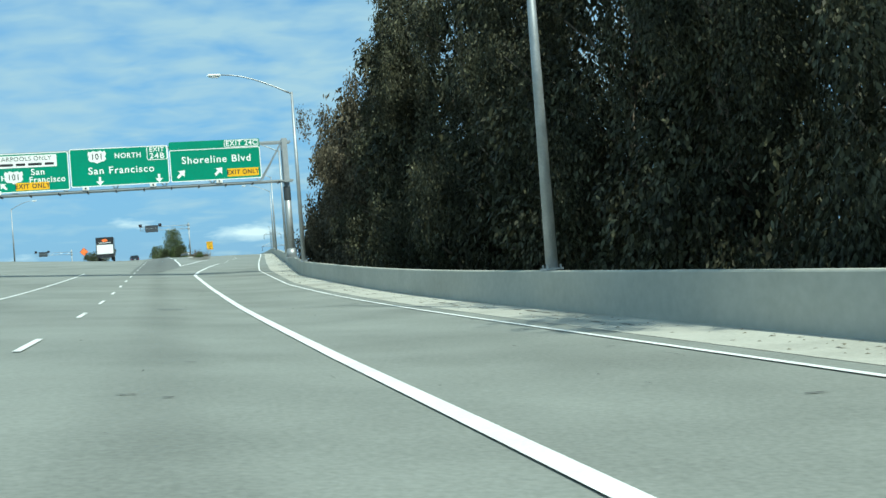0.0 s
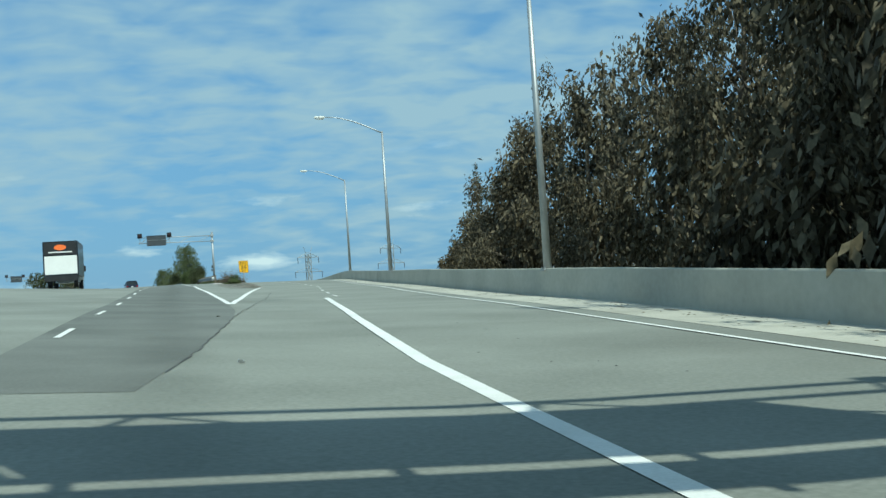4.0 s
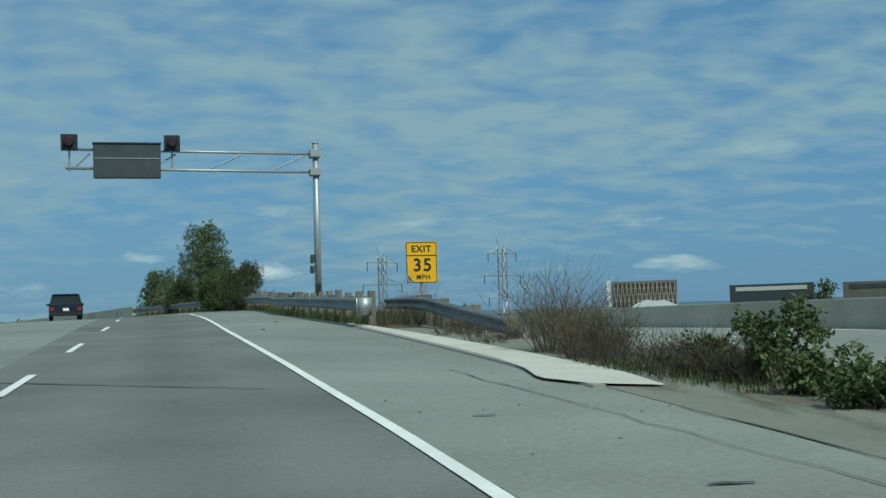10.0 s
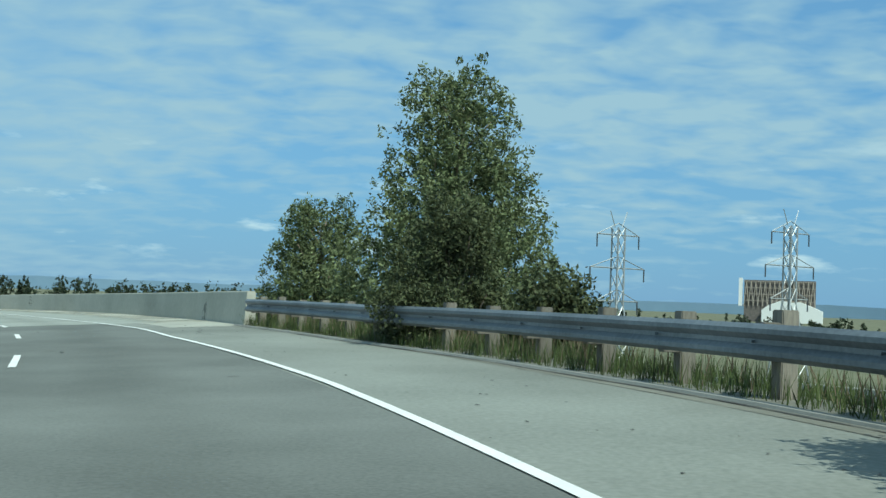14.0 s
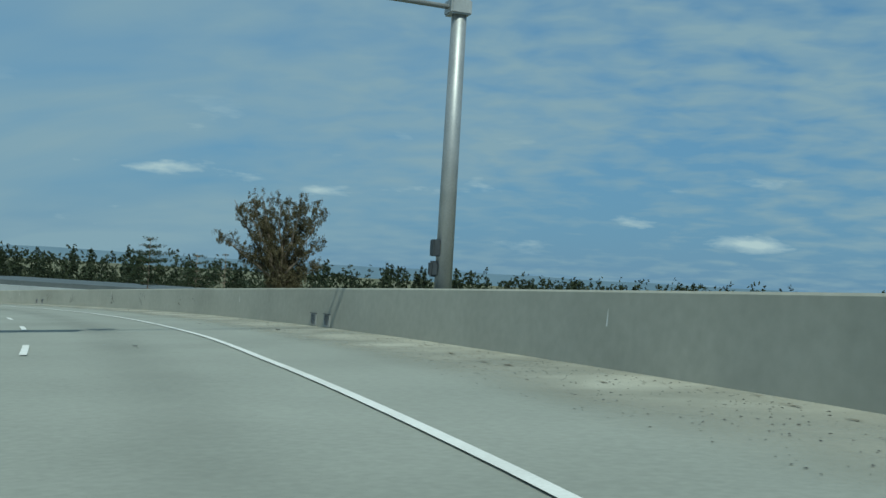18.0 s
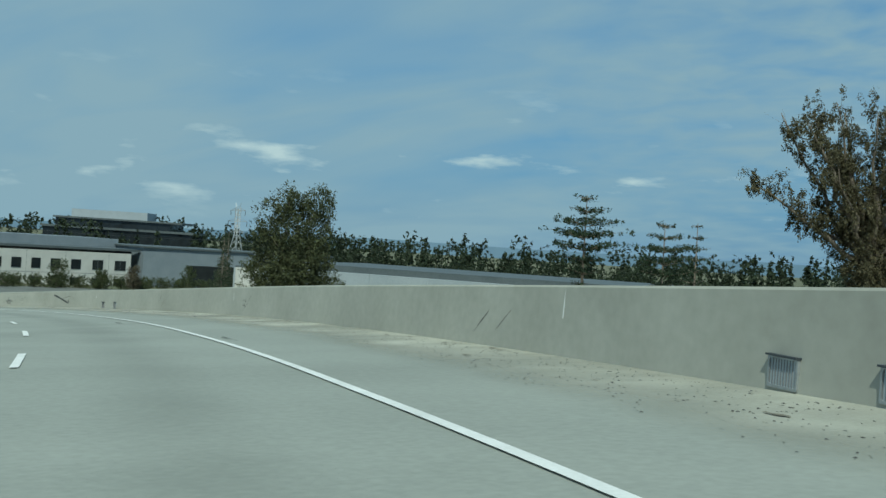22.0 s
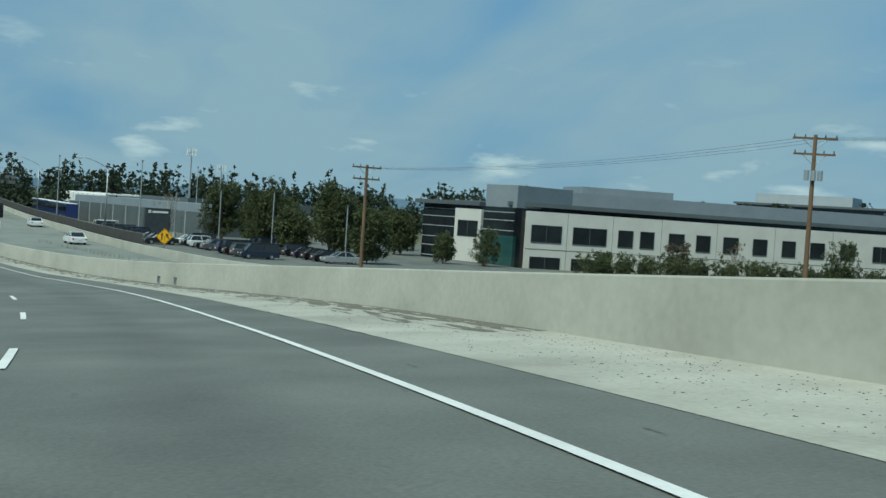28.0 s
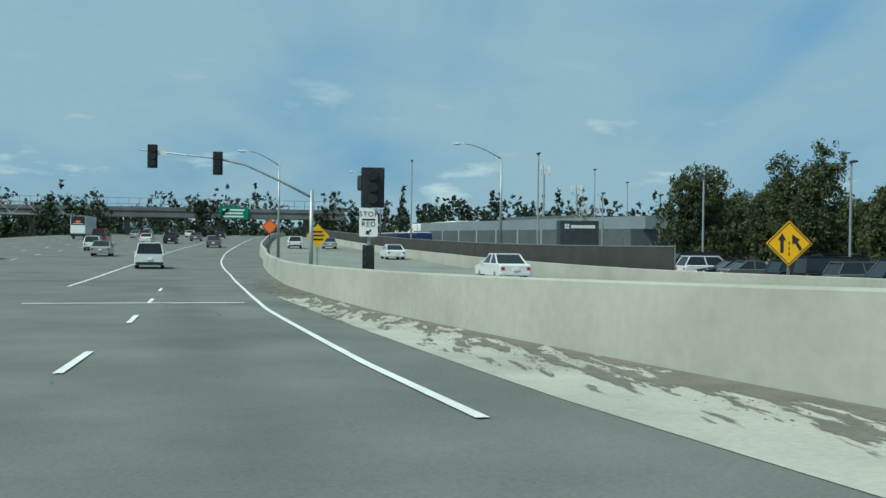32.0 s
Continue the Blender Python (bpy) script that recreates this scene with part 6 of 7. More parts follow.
for s in (351.8, 377.2, 403.0, 428.6, 454.2, 481.0, 505.0):
    wall_mark("paint_tick", "thin white upright paint tick on the parapet", s, 0.55, 0.05, 0.42, 0, PAINT, seed=int(s))
for s, h, n, seed in ((413.5, 0.5, 12, 4), (419.5, 0.45, 7, 5), (431, 0.3, 3, 6), (496.0, 0.45, 6, 8), (344, 0.5, 4, 9), (452, 0.35, 3, 10), (467, 0.5, 3, 11)):
    wall_mark("tyre_scuff", "grey rubber scuff streaks on the parapet", s, h, 0.55, 0.025, -0.6, SCUFF, n, seed, 0.9)
for s, h, long, tall, slant, mat in ((486.6, 0.5, 3.6, 0.2, 0.17, SEAM), (486.4, 0.42, 2.6, 0.035, 0.17, SEAM), (486.5, 0.3, 0.5, 0.2, 0.3, SCUFF), (486.2, 0.62, 1.6, 0.05, -0.1, SCUFF)):
    wall_mark("tyre_scuff", "broad black curved tyre mark on the parapet", s, h, long, tall, slant, mat, 1, int(h * 100))
for s, h, long, tall in ((498.2, 0.12, 3.0, 0.6), (497.2, 0.4, 0.5, 0.2), (402.4, 0.3, 0.8, 0.42), (385, 0.35, 1.2, 0.25), (387.4, 0.5, 0.9, 0.2), (452, 0.4, 1.0, 0.2), (344, 0.5, 1.2, 0.3)):
    wall_mark("tyre_scuff", "grey smudged patch on the parapet", s, h + tall * 0.3, long * 0.5, tall * 0.4, 0.1, SMUDGE, 3, int(s), long * 0.5)
wall_mark("tyre_scuff", "dark rubber streaks in a smudged patch", 499.6, 0.3, 0.12, 0.2, 0.0, SCUFF, 5, 79, 1.2)
wall_mark("tyre_scuff", "dark rubber streaks in a smudged patch", 402.7, 0.4, 0.16, 0.3, 0.0, SCUFF, 3, 80, 0.25)
wall_mark("tyre_scuff", "slanting grey scuffs on the parapet", 395.4, 0.55, 0.5, 0.045, 0.75, SCUFF, 7, 77, 0.7)
wall_mark("tyre_scuff", "dark stain on the parapet end", 305.0, 0.02, 0.8, 0.6, 0.0, SMUDGE, 1, 34)


def rubble(s, u, label, size, seed):
    rng = random.Random(seed)
    bm = bmesh.new()
    for _ in range(3):
        x = rng.uniform(-size, size) * 0.5
        box(bm, x - size * 0.5, x + size * 0.4, -0.035, 0.035, 0.0, 0.012 + rng.random() * 0.012, 0.005, Matrix.Rotation(rng.uniform(-0.3, 0.3), 4, "Z"))
    ob = obj("road_scrap", bm, SEAM)
    ob.matrix_world = frame_at(s, u, 0.004, rng.uniform(60, 120))
    tagged(ob, label, "debris")


for k, (s, u) in enumerate(((453.2, 4.9), (365.6, 4.6), (228.9, 3.6), (252, 3.4), (110, 1.2), (60, 9.5 - 2.2), (47, 7.6), (222, 2.6))):
    rubble(s, u, "dark flattened scrap of rubber on the road", 0.09, k)


# ---- vehicles ----
def wheel(parent, x, y, r=0.33, w=0.22):
    sgn = 1 if x > 0 else -1
    tyre = part("tyre", pipe([(x - sgn * w, y, r), (x - sgn * 0.03, y, r), (x, y, r)], r, 18), TYRE, parent, smooth=False)
    part("rim", rod(bmesh.new(), (x - sgn * 0.02, y, r), (x + sgn * 0.012, y, r), r * 0.62, r * 0.55, 14), RIM, tyre)


def car(m, paint, label, category="car", group="", long=4.6, wide=1.8, tall=1.45, style="sedan"):
    """Side profile lofted to a body with a narrower cabin; faces +y."""
    c = thing("pickup_truck" if style == "pickup" else "van" if style == "van" else "car", m, label, category, group)
    h, L = tall, long / 2
    low = 0.26
    belt = {"sedan": 0.62, "suv": 0.6, "van": 0.5, "pickup": 0.56}[style] * h
    lower = [(-L, low + 0.12), (-L + 0.06, low), (L - 0.1, low), (L, low + 0.15), (L - 0.03, belt * 0.82), (L * 0.55, belt * 1.0), (-L + 0.12, belt * (1.0 if style != "sedan" else 1.02)), (-L, belt * 0.9)]
    bm = bmesh.new()
    rings = []
    for x, k in ((-wide / 2, 0.93), (-wide / 2 * 0.94, 1.0), (wide / 2 * 0.94, 1.0), (wide / 2, 0.93)):
        rings.append([bm.verts.new((x, y * (0.985 if k < 1 else 1), low + (z - low) * k)) for y, z in lower])
    n = len(lower)
    for a, b in zip(rings, rings[1:]):
        for k in range(n):
            bm.faces.new((a[k], a[(k + 1) % n], b[(k + 1) % n], b[k]))
    bm.faces.new(rings[0])
    bm.faces.new(rings[-1][::-1])
    bmesh.ops.recalc_face_normals(bm, faces=bm.faces)
    body = part("body", bm, paint, c)
    back, front, rear_top, front_top = {"sedan": (-L * 0.72, L * 0.42, -L * 0.38, L * 0.08), "suv": (-L * 0.98, L * 0.45, -L * 0.82, L * 0.15),
                                        "van": (-L * 0.99, L * 0.78, -L * 0.93, L * 0.45), "pickup": (-L * 0.12, L * 0.45, -L * 0.05, L * 0.16)}[style]
    def cabin(inset, z0, z1, grow=0.0):
        bm = bmesh.new()
        w0, w1 = wide / 2 * 0.94 - inset, wide / 2 * 0.76 - inset
        lowr = [bm.verts.new(v) for v in ((-w0, back - grow, z0), (w0, back - grow, z0), (w0, front + grow, z0), (-w0, front + grow, z0))]
        top = [bm.verts.new(v) for v in ((-w1, rear_top - grow, z1), (w1, rear_top - grow, z1), (w1, front_top + grow, z1), (-w1, front_top + grow, z1))]
        bm.faces.new(lowr[::-1])
        bm.faces.new(top)
        for k in range(4):
            bm.faces.new((lowr[k], lowr[(k + 1) % 4], top[(k + 1) % 4], top[k]))
        return bm
    part("cabin_glass", cabin(0.0, belt * 0.97, h * 0.955), GLASS_DARK, c, "dark tinted windows")
    roof = bmesh.new()
    w1 = wide / 2 * 0.79
    box(roof, -w1, w1, rear_top - 0.08, front_top + 0.06, h * 0.94, h, 0.03)
    part("roof", roof, paint, c)
    for sx in (-1, 1):
        for y0, y1, z1y in ((back, back, rear_top), (front, front, front_top), ((back + front) / 2, 0, (rear_top + front_top) / 2)):
            part("pillar", rod(bmesh.new(), (sx * wide / 2 * 0.93, y0, belt * 0.98), (sx * wide / 2 * 0.77, z1y, h * 0.96), 0.045, sides=6), paint, c)
        part("mirror", block(sx * wide / 2 * 0.95 - 0.02, sx * wide / 2 * 0.95 + sx * 0.17 + 0.02, front - 0.25, front - 0.1, belt * 0.98, belt * 0.98 + 0.14, 0.02) if sx > 0 else
             block(sx * wide / 2 * 0.95 - 0.17, sx * wide / 2 * 0.95 + 0.02, front - 0.25, front - 0.1, belt * 0.98, belt * 0.98 + 0.14, 0.02), paint, c)
        part("tail_light", block(min(sx * wide / 2 * 0.93, sx * wide / 2 * 0.68), max(sx * wide / 2 * 0.93, sx * wide / 2 * 0.68), -L - 0.015, -L + 0.1, belt * 0.62, belt * 0.84, 0.02), RED_LAMP, c, "red tail light")
        part("headlight", block(min(sx * wide / 2 * 0.9, sx * wide / 2 * 0.55), max(sx * wide / 2 * 0.9, sx * wide / 2 * 0.55), L - 0.12, L + 0.01, belt * 0.6, belt * 0.76, 0.02), CREAM, c, "clear headlight")
    part("rear_bumper", block(-wide / 2 * 0.92, wide / 2 * 0.92, -L - 0.06, -L + 0.1, low + 0.02, low + 0.2, 0.03), BLACK if style != "sedan" else paint, c)
    part("number_plate", block(-0.16, 0.16, -L - 0.075, -L - 0.06 + 0.05, belt * 0.6, belt * 0.6 + 0.15), WHITE, c, "pale blank plate")
    if style == "pickup":
        part("tailgate", block(-wide / 2 * 0.9, wide / 2 * 0.9, -L - 0.02, -L + 0.06, belt * 0.45, belt * 1.0, 0.02), paint, c)
        part("bed_floor", block(-wide / 2 * 0.84, wide / 2 * 0.84, -L + 0.1, back - 0.1, belt * 0.99, belt * 1.005), BLACK, c)
    for x in (-wide / 2 + 0.01, wide / 2 - 0.01):
        for y in (-L * 0.6, L * 0.62):
            wheel(c, x, y)
    return c


P_WHITE, P_SILVER, P_BLACK = car_paint("white_car_paint", (0.72, 0.73, 0.73)), car_paint("silver_car_paint", (0.3, 0.31, 0.32)), car_paint("black_car_paint", (0.012, 0.013, 0.016))
P_NAVY, P_RED, P_GREY = car_paint("dark_blue_car_paint", (0.012, 0.018, 0.04)), car_paint("red_car_paint", (0.3, 0.012, 0.014)), car_paint("grey_car_paint", (0.1, 0.105, 0.11))
car(frame_at(262, -4.0), P_NAVY, "dark blue estate car driving in the next lane", style="suv", tall=1.5)
car(frame_at(266, 20.8), P_WHITE, "white saloon car on the exit road")
car(frame_at(681, 1.2), P_WHITE, "white pickup truck on the ramp ahead", "pickup", style="pickup", long=5.4, wide=1.9, tall=1.75)
car(frame_at(662, 20.2), P_WHITE, "white saloon car on the slip road beyond the parapet")
car(frame_at(711, 23.4), P_WHITE, "white saloon car on the slip road", group="slip road cars")
car(frame_at(752, 16.0), P_WHITE, "white estate car on the slip road", style="suv", tall=1.6)
car(frame_at(752, 20.5), P_SILVER, "silver saloon car on the slip road")
car(frame_at(765, -10.4), P_RED, "dark red van on the freeway", "van", style="van", long=5.2, wide=2.0, tall=2.1)
car(frame_at(701, -12.6), P_GREY, "grey estate car on the freeway", style="suv", tall=1.6)
car(frame_at(732, -6.8), P_WHITE, "white estate car on the freeway", style="suv", tall=1.65)
car(frame_at(713, -4.0), P_SILVER, "silver saloon car on the freeway")
for k, (s, u, paint, style) in enumerate(((793, 0.5, P_GREY, "sedan"), (772, -1.6, P_BLACK, "suv"), (774, -5.2, P_WHITE, "sedan"), (752, 5.6, P_GREY, "sedan"), (800, -8.5, P_RED, "suv"), (815, -12, P_SILVER, "sedan"),
                                          (825, 2.5, P_BLACK, "suv"), (838, -4.5, P_WHITE, "sedan"), (850, -9, P_GREY, "suv"), (862, -16, P_WHITE, "suv"), (780, -13, P_BLACK, "sedan"))):
    car(frame_at(s, u), paint, "distant car in the freeway traffic", group="freeway traffic", style=style, tall=1.6 if style == "suv" else 1.45)


def box_truck(m, label, paint, high=3.3, long=6.5):
    t = thing("box_truck", m, label, "truck")
    part("cargo_box", block(-1.2, 1.2, -long / 2, long / 2 - 1.6, 0.85, high, 0.04), paint, t)
    part("cab", block(-1.05, 1.05, long / 2 - 1.6, long / 2, 0.5, 2.2, 0.15), P_WHITE, t)
    part("rear_door", block(-1.1, 1.1, -long / 2 - 0.03, -long / 2, 0.95, 2.25, 0.02), WHITE, t, "white roll-up rear door")
    part("rear_sign", block(-1.1, 1.1, -long / 2 - 0.04, -long / 2, 2.3, high - 0.06, 0.02), BLACK, t, "black panel above the door")
    part("emblem", plate([(0.42 * math.cos(a * math.tau / 16), 2.85 + 0.2 * math.sin(a * math.tau / 16)) for a in range(16)], -long / 2 - 0.06, -long / 2 - 0.04), ORANGE, t, "orange oval emblem")
    part("line_of_print", block(-0.8, 0.8, -long / 2 - 0.05, -long / 2 - 0.04, 2.48, 2.56), WHITE, t)
    part("rear_bumper", block(-1.15, 1.15, -long / 2 - 0.1, -long / 2, 0.45, 0.85, 0.02), BLACK, t)
    for x in (-1.05, 1.05):
        for y in (-long / 2 + 1.2, long / 2 - 0.9):
            wheel(t, x, y, 0.42, 0.3)
        part("mirror", block(x * 1.1 - 0.12, x * 1.1 + 0.12, long / 2 - 0.9, long / 2 - 0.8, 1.3, 1.75, 0.03), BLACK, t)


box_truck(frame_at(168, -7.6), "white box truck with a black rear panel", P_BLACK)
box_truck(frame_at(800, -18.6), "white lorry on the far lanes of the freeway", P_WHITE, 3.8, 12)


# ---- signs on the left and at the ramp's end ----
def diamond_sign(m, size, height, mat, label, art, post=True):
    g = thing("road_sign", m, label, "road sign")
    if post:
        part("post", block(-0.05, 0.05, 0.02, 0.1, -0.3, height + size * 0.5), WOOD, g, "square timber post")
    r = size / math.sqrt(2)
    board = part("panel", plate([(0, height - r), (r, height), (0, height + r), (-r, height)], -0.02, 0.0), mat, g)
    q = r - 0.05
    part("border", frame_plate([(0, height - q), (q, height), (0, height + q), (-q, height)], [(0, height - q + 0.05), (q - 0.05, height), (0, height + q - 0.05), (-q + 0.05, height)], -0.026, -0.02), BLACK, board)
    if art == "merge":
        part("arrow", plate([(-0.32, height - 0.35), (-0.2, height - 0.35), (-0.2, height + 0.12), (-0.1, height + 0.12), (-0.26, height + 0.38), (-0.42, height + 0.12), (-0.32, height + 0.12)], -0.028, -0.02), BLACK, board)
        part("arrow", plate([(0.48, height - 0.2), (0.4, height - 0.28), (0.2, height + 0.02), (0.12, height - 0.04), (0.1, height + 0.34), (0.4, height + 0.14), (0.3, height + 0.08)], -0.028, -0.02), BLACK, board)
        for z in (-0.45, -0.25, -0.05):
            part("lane_dash", block(-0.02, 0.02, -0.028, -0.02, height + z, height + z + 0.12), BLACK, board)
    elif art == "bars":
        for z, w in ((0.22, 0.3), (0.02, 0.42), (-0.18, 0.34)):
            part("line_of_print", block(-w, w, -0.028, -0.02, height + z, height + z + 0.1), BLACK, board)
    return g


def upon(x, y, z, turn):
    return Matrix.Translation((x, y, z)) @ Matrix.Rotation(radians(turn), 4, "Z")


diamond_sign(frame_at(274, -13.9, -0.3, 8), 1.4, 4.2, ORANGE, "orange diamond roadworks sign on the dry median", "")
diamond_sign(upon(-379.4, 417.1, -8.3, 84), 1.2, 2.6, YELLOW, "yellow merging lanes sign on a timber post", "merge")
SIGNAL_POLE = upon(-397.6, 398.2, -8.3, 100)


def signal_head(parent, x, y, z, wide=0.62, tall=1.25, faces=True):
    back = part("backplate", block(x - wide / 2, x + wide / 2, y - 0.02, y + 0.02, z - tall / 2, z + tall / 2, 0.02), BLACK, parent, "black signal backplate")
    for k in (-1, 0, 1):
        zz = z + k * tall * 0.29
        lens = part("lens", rod(bmesh.new(), (x, y - 0.02, zz), (x, y - 0.06, zz), 0.14, sides=14), LENS, back)
        part("visor", pipe([(x, y - 0.03, zz + 0.02), (x, y - 0.28, zz + 0.0)], 0.165, 12), BLACK, lens)
    part("housing", block(x - 0.17, x + 0.17, y + 0.02, y + 0.24, z - tall * 0.44, z + tall * 0.44, 0.03), BLACK, back)


def ramp_signals():
    g = thing("traffic_signal", SIGNAL_POLE, "ramp meter mast with two dark signal heads on its arm", "traffic signal")
    part("pole", rod(bmesh.new(), (0, 0, -0.4), (0, 0, 5.1), 0.12, 0.1, 12), STEEL, g, smooth=True)
    part("arm", pipe([(0, 0, 4.7), (-1.6, 0.0, 5.5), (-3.4, 0, 6.3), (-4.9, 0, 6.6), (-8.8, 0, 6.95)], 0.07, 8, 0.035), STEEL, g, smooth=True)
    signal_head(g, -8.1, -0.15, 6.62, 0.5, 1.2)
    signal_head(g, -4.85, -0.15, 6.35, 0.5, 1.2)
    part("arm_sign", block(-7.9, -7.4, -0.12, -0.1, 6.7, 6.9), WHITE, g, "small white plate")
    q = thing("road_sign", upon(-400.9, 398.3, -8.0, 100), "yellow diamond warning sign with small print", "road sign")
    board = part("panel", plate([(0, 1.75), (0.65, 2.4), (0, 3.05), (-0.65, 2.4)], -0.3, -0.28), YELLOW, q)
    for z, w in ((2.62, 0.26), (2.42, 0.36), (2.2, 0.3)):
        part("line_of_print", block(-w, w, -0.305, -0.3, z - 0.05, z + 0.05), BLACK, board)
    part("post", block(-0.05, 0.05, -0.28, -0.2, -0.4, 3.0), STEEL, q)
    s = thing("ramp_signal", upon(-376.2, 401.6, -7.1, 92), "black ramp signal on a short post on the parapet", "traffic signal")
    part("post", rod(bmesh.new(), (0, 0.1, -0.2), (0, 0.1, 3.4), 0.06, sides=10), STEEL, s)
    signal_head(s, 0.1, 0, 3.1, 0.78, 1.35)
    signal_head(s, -0.02, 0, 0.75, 0.4, 0.85)
    side = part("side_signal", block(-0.42, -0.2, 0.0, 0.3, 3.0, 3.5, 0.03), DARK, s)
    notice = part("notice", plate(rounded(-0.34, 0.28, 1.45, 2.4, 0.04), -0.03, -0.01), WHITE, s, "white stop notice")
    words("STOP", 0.24, Matrix.Translation((-0.03, -0.035, 2.2)), BLACK, notice)
    part("line_of_print", block(-0.25, 0.2, -0.036, -0.03, 1.99, 2.05), BLACK, notice)
    words("RED", 0.24, Matrix.Translation((-0.03, -0.035, 1.86)), BLACK, notice)
    part("arrow", plate(arrow_outline(-0.03, 1.6, 0.24, radians(-130)), -0.036, -0.03), BLACK, notice)


ramp_signals()
diamond_sign(frame_at(692, 10.2, 0.0), 0.9, 3.0, ORANGE, "small orange roadworks sign by the parapet", "")
lamp_post(712, 12.4, 0.0, 9.0, 3.2)
lamp_post(706, 33.0, 0.3, 9.6, 4.0, 0)
lamp_post(770, 29.0, 0.2, 9.6, 4.0, 0)

# ---- slip road edge: far parapet, screen fence and car park ----
FAR_WALL = [(560, 13.2), (600, 19.2), (640, 23.4), (670, 25.4), (700, 26.6), (730, 25.6), (800, 22.2), (1000, 20.2)]
tagged(sweep("far_parapet", 560, 1000, FAR_WALL, [(x, z * 0.8) for x, z in WALL], CONCRETE, 4.0), "pale concrete parapet on the far side of the slip road", "barrier", kind="structure")
fence = thing("screen_fence", Matrix.Identity(4), "chain-link fence with a dark windscreen along the slip road", "fence")
sweep("screen", 650, 860, [(s, u + 0.6) for s, u in FAR_WALL], [(-0.01, 0.3), (0.01, 0.3), (0.01, 1.9), (-0.01, 1.9)], SCREEN, 4.0, 0.0, fence, label="dark woven windscreen")
sweep("top_rail", 650, 860, [(s, u + 0.6) for s, u in FAR_WALL], [(-0.03, 1.9), (0.03, 1.9), (0.03, 1.96), (-0.03, 1.96)], LINK, 4.0, 0.0, fence)
s = 650
post_mesh = None
while s < 860:
    m = frame_at(s, lerp(s, FAR_WALL) + 0.66)
    if post_mesh is None:
        first = part("post", rod(bmesh.new(), (0, 0, 0), (0, 0, 2.0), 0.035, sides=8), LINK, fence)
        first.matrix_basis, post_mesh = m, first.data
    else:
        share("post", post_mesh, m, fence)
    s += 3.0


def lot():
    outline = ((-370, 424), (-480, 410), (-498, 478), (-428, 463), (-407, 466.5), (-384, 535), (-392, 572), (-350, 575), (-330, 500), (-326, 438))
    verts = [(x, y, GROUND + 0.3) for x, y in outline]
    tagged(soup("car_park", verts, [tuple(range(10))], ASPHALT_DARK), "asphalt car park behind the fence", "car park", kind="structure")


lot()
prototypes = {}
rng = random.Random(77)
LOT = []
for row, (x0, y0, x1, y1, n) in enumerate(((-394, 429.4, -426, 424, 10), (-392, 438.8, -424, 433, 10), (-420, 420, -466, 413, 14))):
    for k in range(n):
        f = (k + 0.5) / n
        if rng.random() < 0.1:
            continue
        LOT.append((x0 + (x1 - x0) * f, y0 + (y1 - y0) * f, 8 + rng.choice((0, 180)) + rng.uniform(-2, 2)))
for k, (x, y, turn) in enumerate(LOT):
    style = rng.choice(("sedan", "suv", "sedan", "suv", "van"))
    # black weighted up: dark cars, with the tree shade put into their paint
    paint = rng.choice((P_WHITE, P_BLACK, P_SILVER, P_BLACK, P_GREY, P_BLACK, P_NAVY, P_BLACK))
    key = (style, paint.name)
    m = upon(x, y, GROUND + 0.3, turn)
    if key in prototypes:
        copy_thing(prototypes[key], m)
    else:
        kind = {"sedan": "saloon car", "suv": "estate car", "van": "van"}[style]
        prototypes[key] = car(m, paint, paint.name.replace("_car_paint", "").replace("_", " ") + " " + kind + " parked behind the fence", group="parked cars", style=style, tall={"sedan": 1.45, "suv": 1.65, "van": 1.9}[style])

LOT_TREES = ((-438.5, 429.9, 1.0, 6.6), (-421.5, 433.6, 1.0, 7.0), (-405, 440.2, 1.1, 6.4), (-409, 435.4, -2.5, 5.0), (-397, 442.6, -1.7, 5.4), (-432, 435.2, -0.6, 5.5), (-414, 443.5, -1.0, 5.5), (-448, 436, -1.2, 6.0), (-430, 445, -1.0, 6.5), (-456, 443, -0.8, 7.0), (-450, 460, -1.6, 7.0), (-429, 456, -2.0, 5.5), (-462, 454, -1.2, 7.0))
for k, (x, y, top, w) in enumerate(LOT_TREES):
    broad_tree("car_park_tree", "dense dark green tree in the car park", (x, y, GROUND + 0.3), top - GROUND - 0.3, w, LOT_LEAF, BARK, 15000, 0.16, 300 + k, 0.15, 0.2, 0.25, 16, "car park trees", 0.2, 0.35)
BACK = Matrix.Translation((0, 0, -0.3)) @ Matrix.Translation((-263.6, 408.5, -1.6)) @ Matrix.Scale(1.03, 4) @ Matrix.Translation((263.6, -408.5, 1.6))


def set_back(x, y):
    """The office front lies this much further from the flyover."""
    p = BACK @ Vector((x, y, 0))
    return p.x, p.y


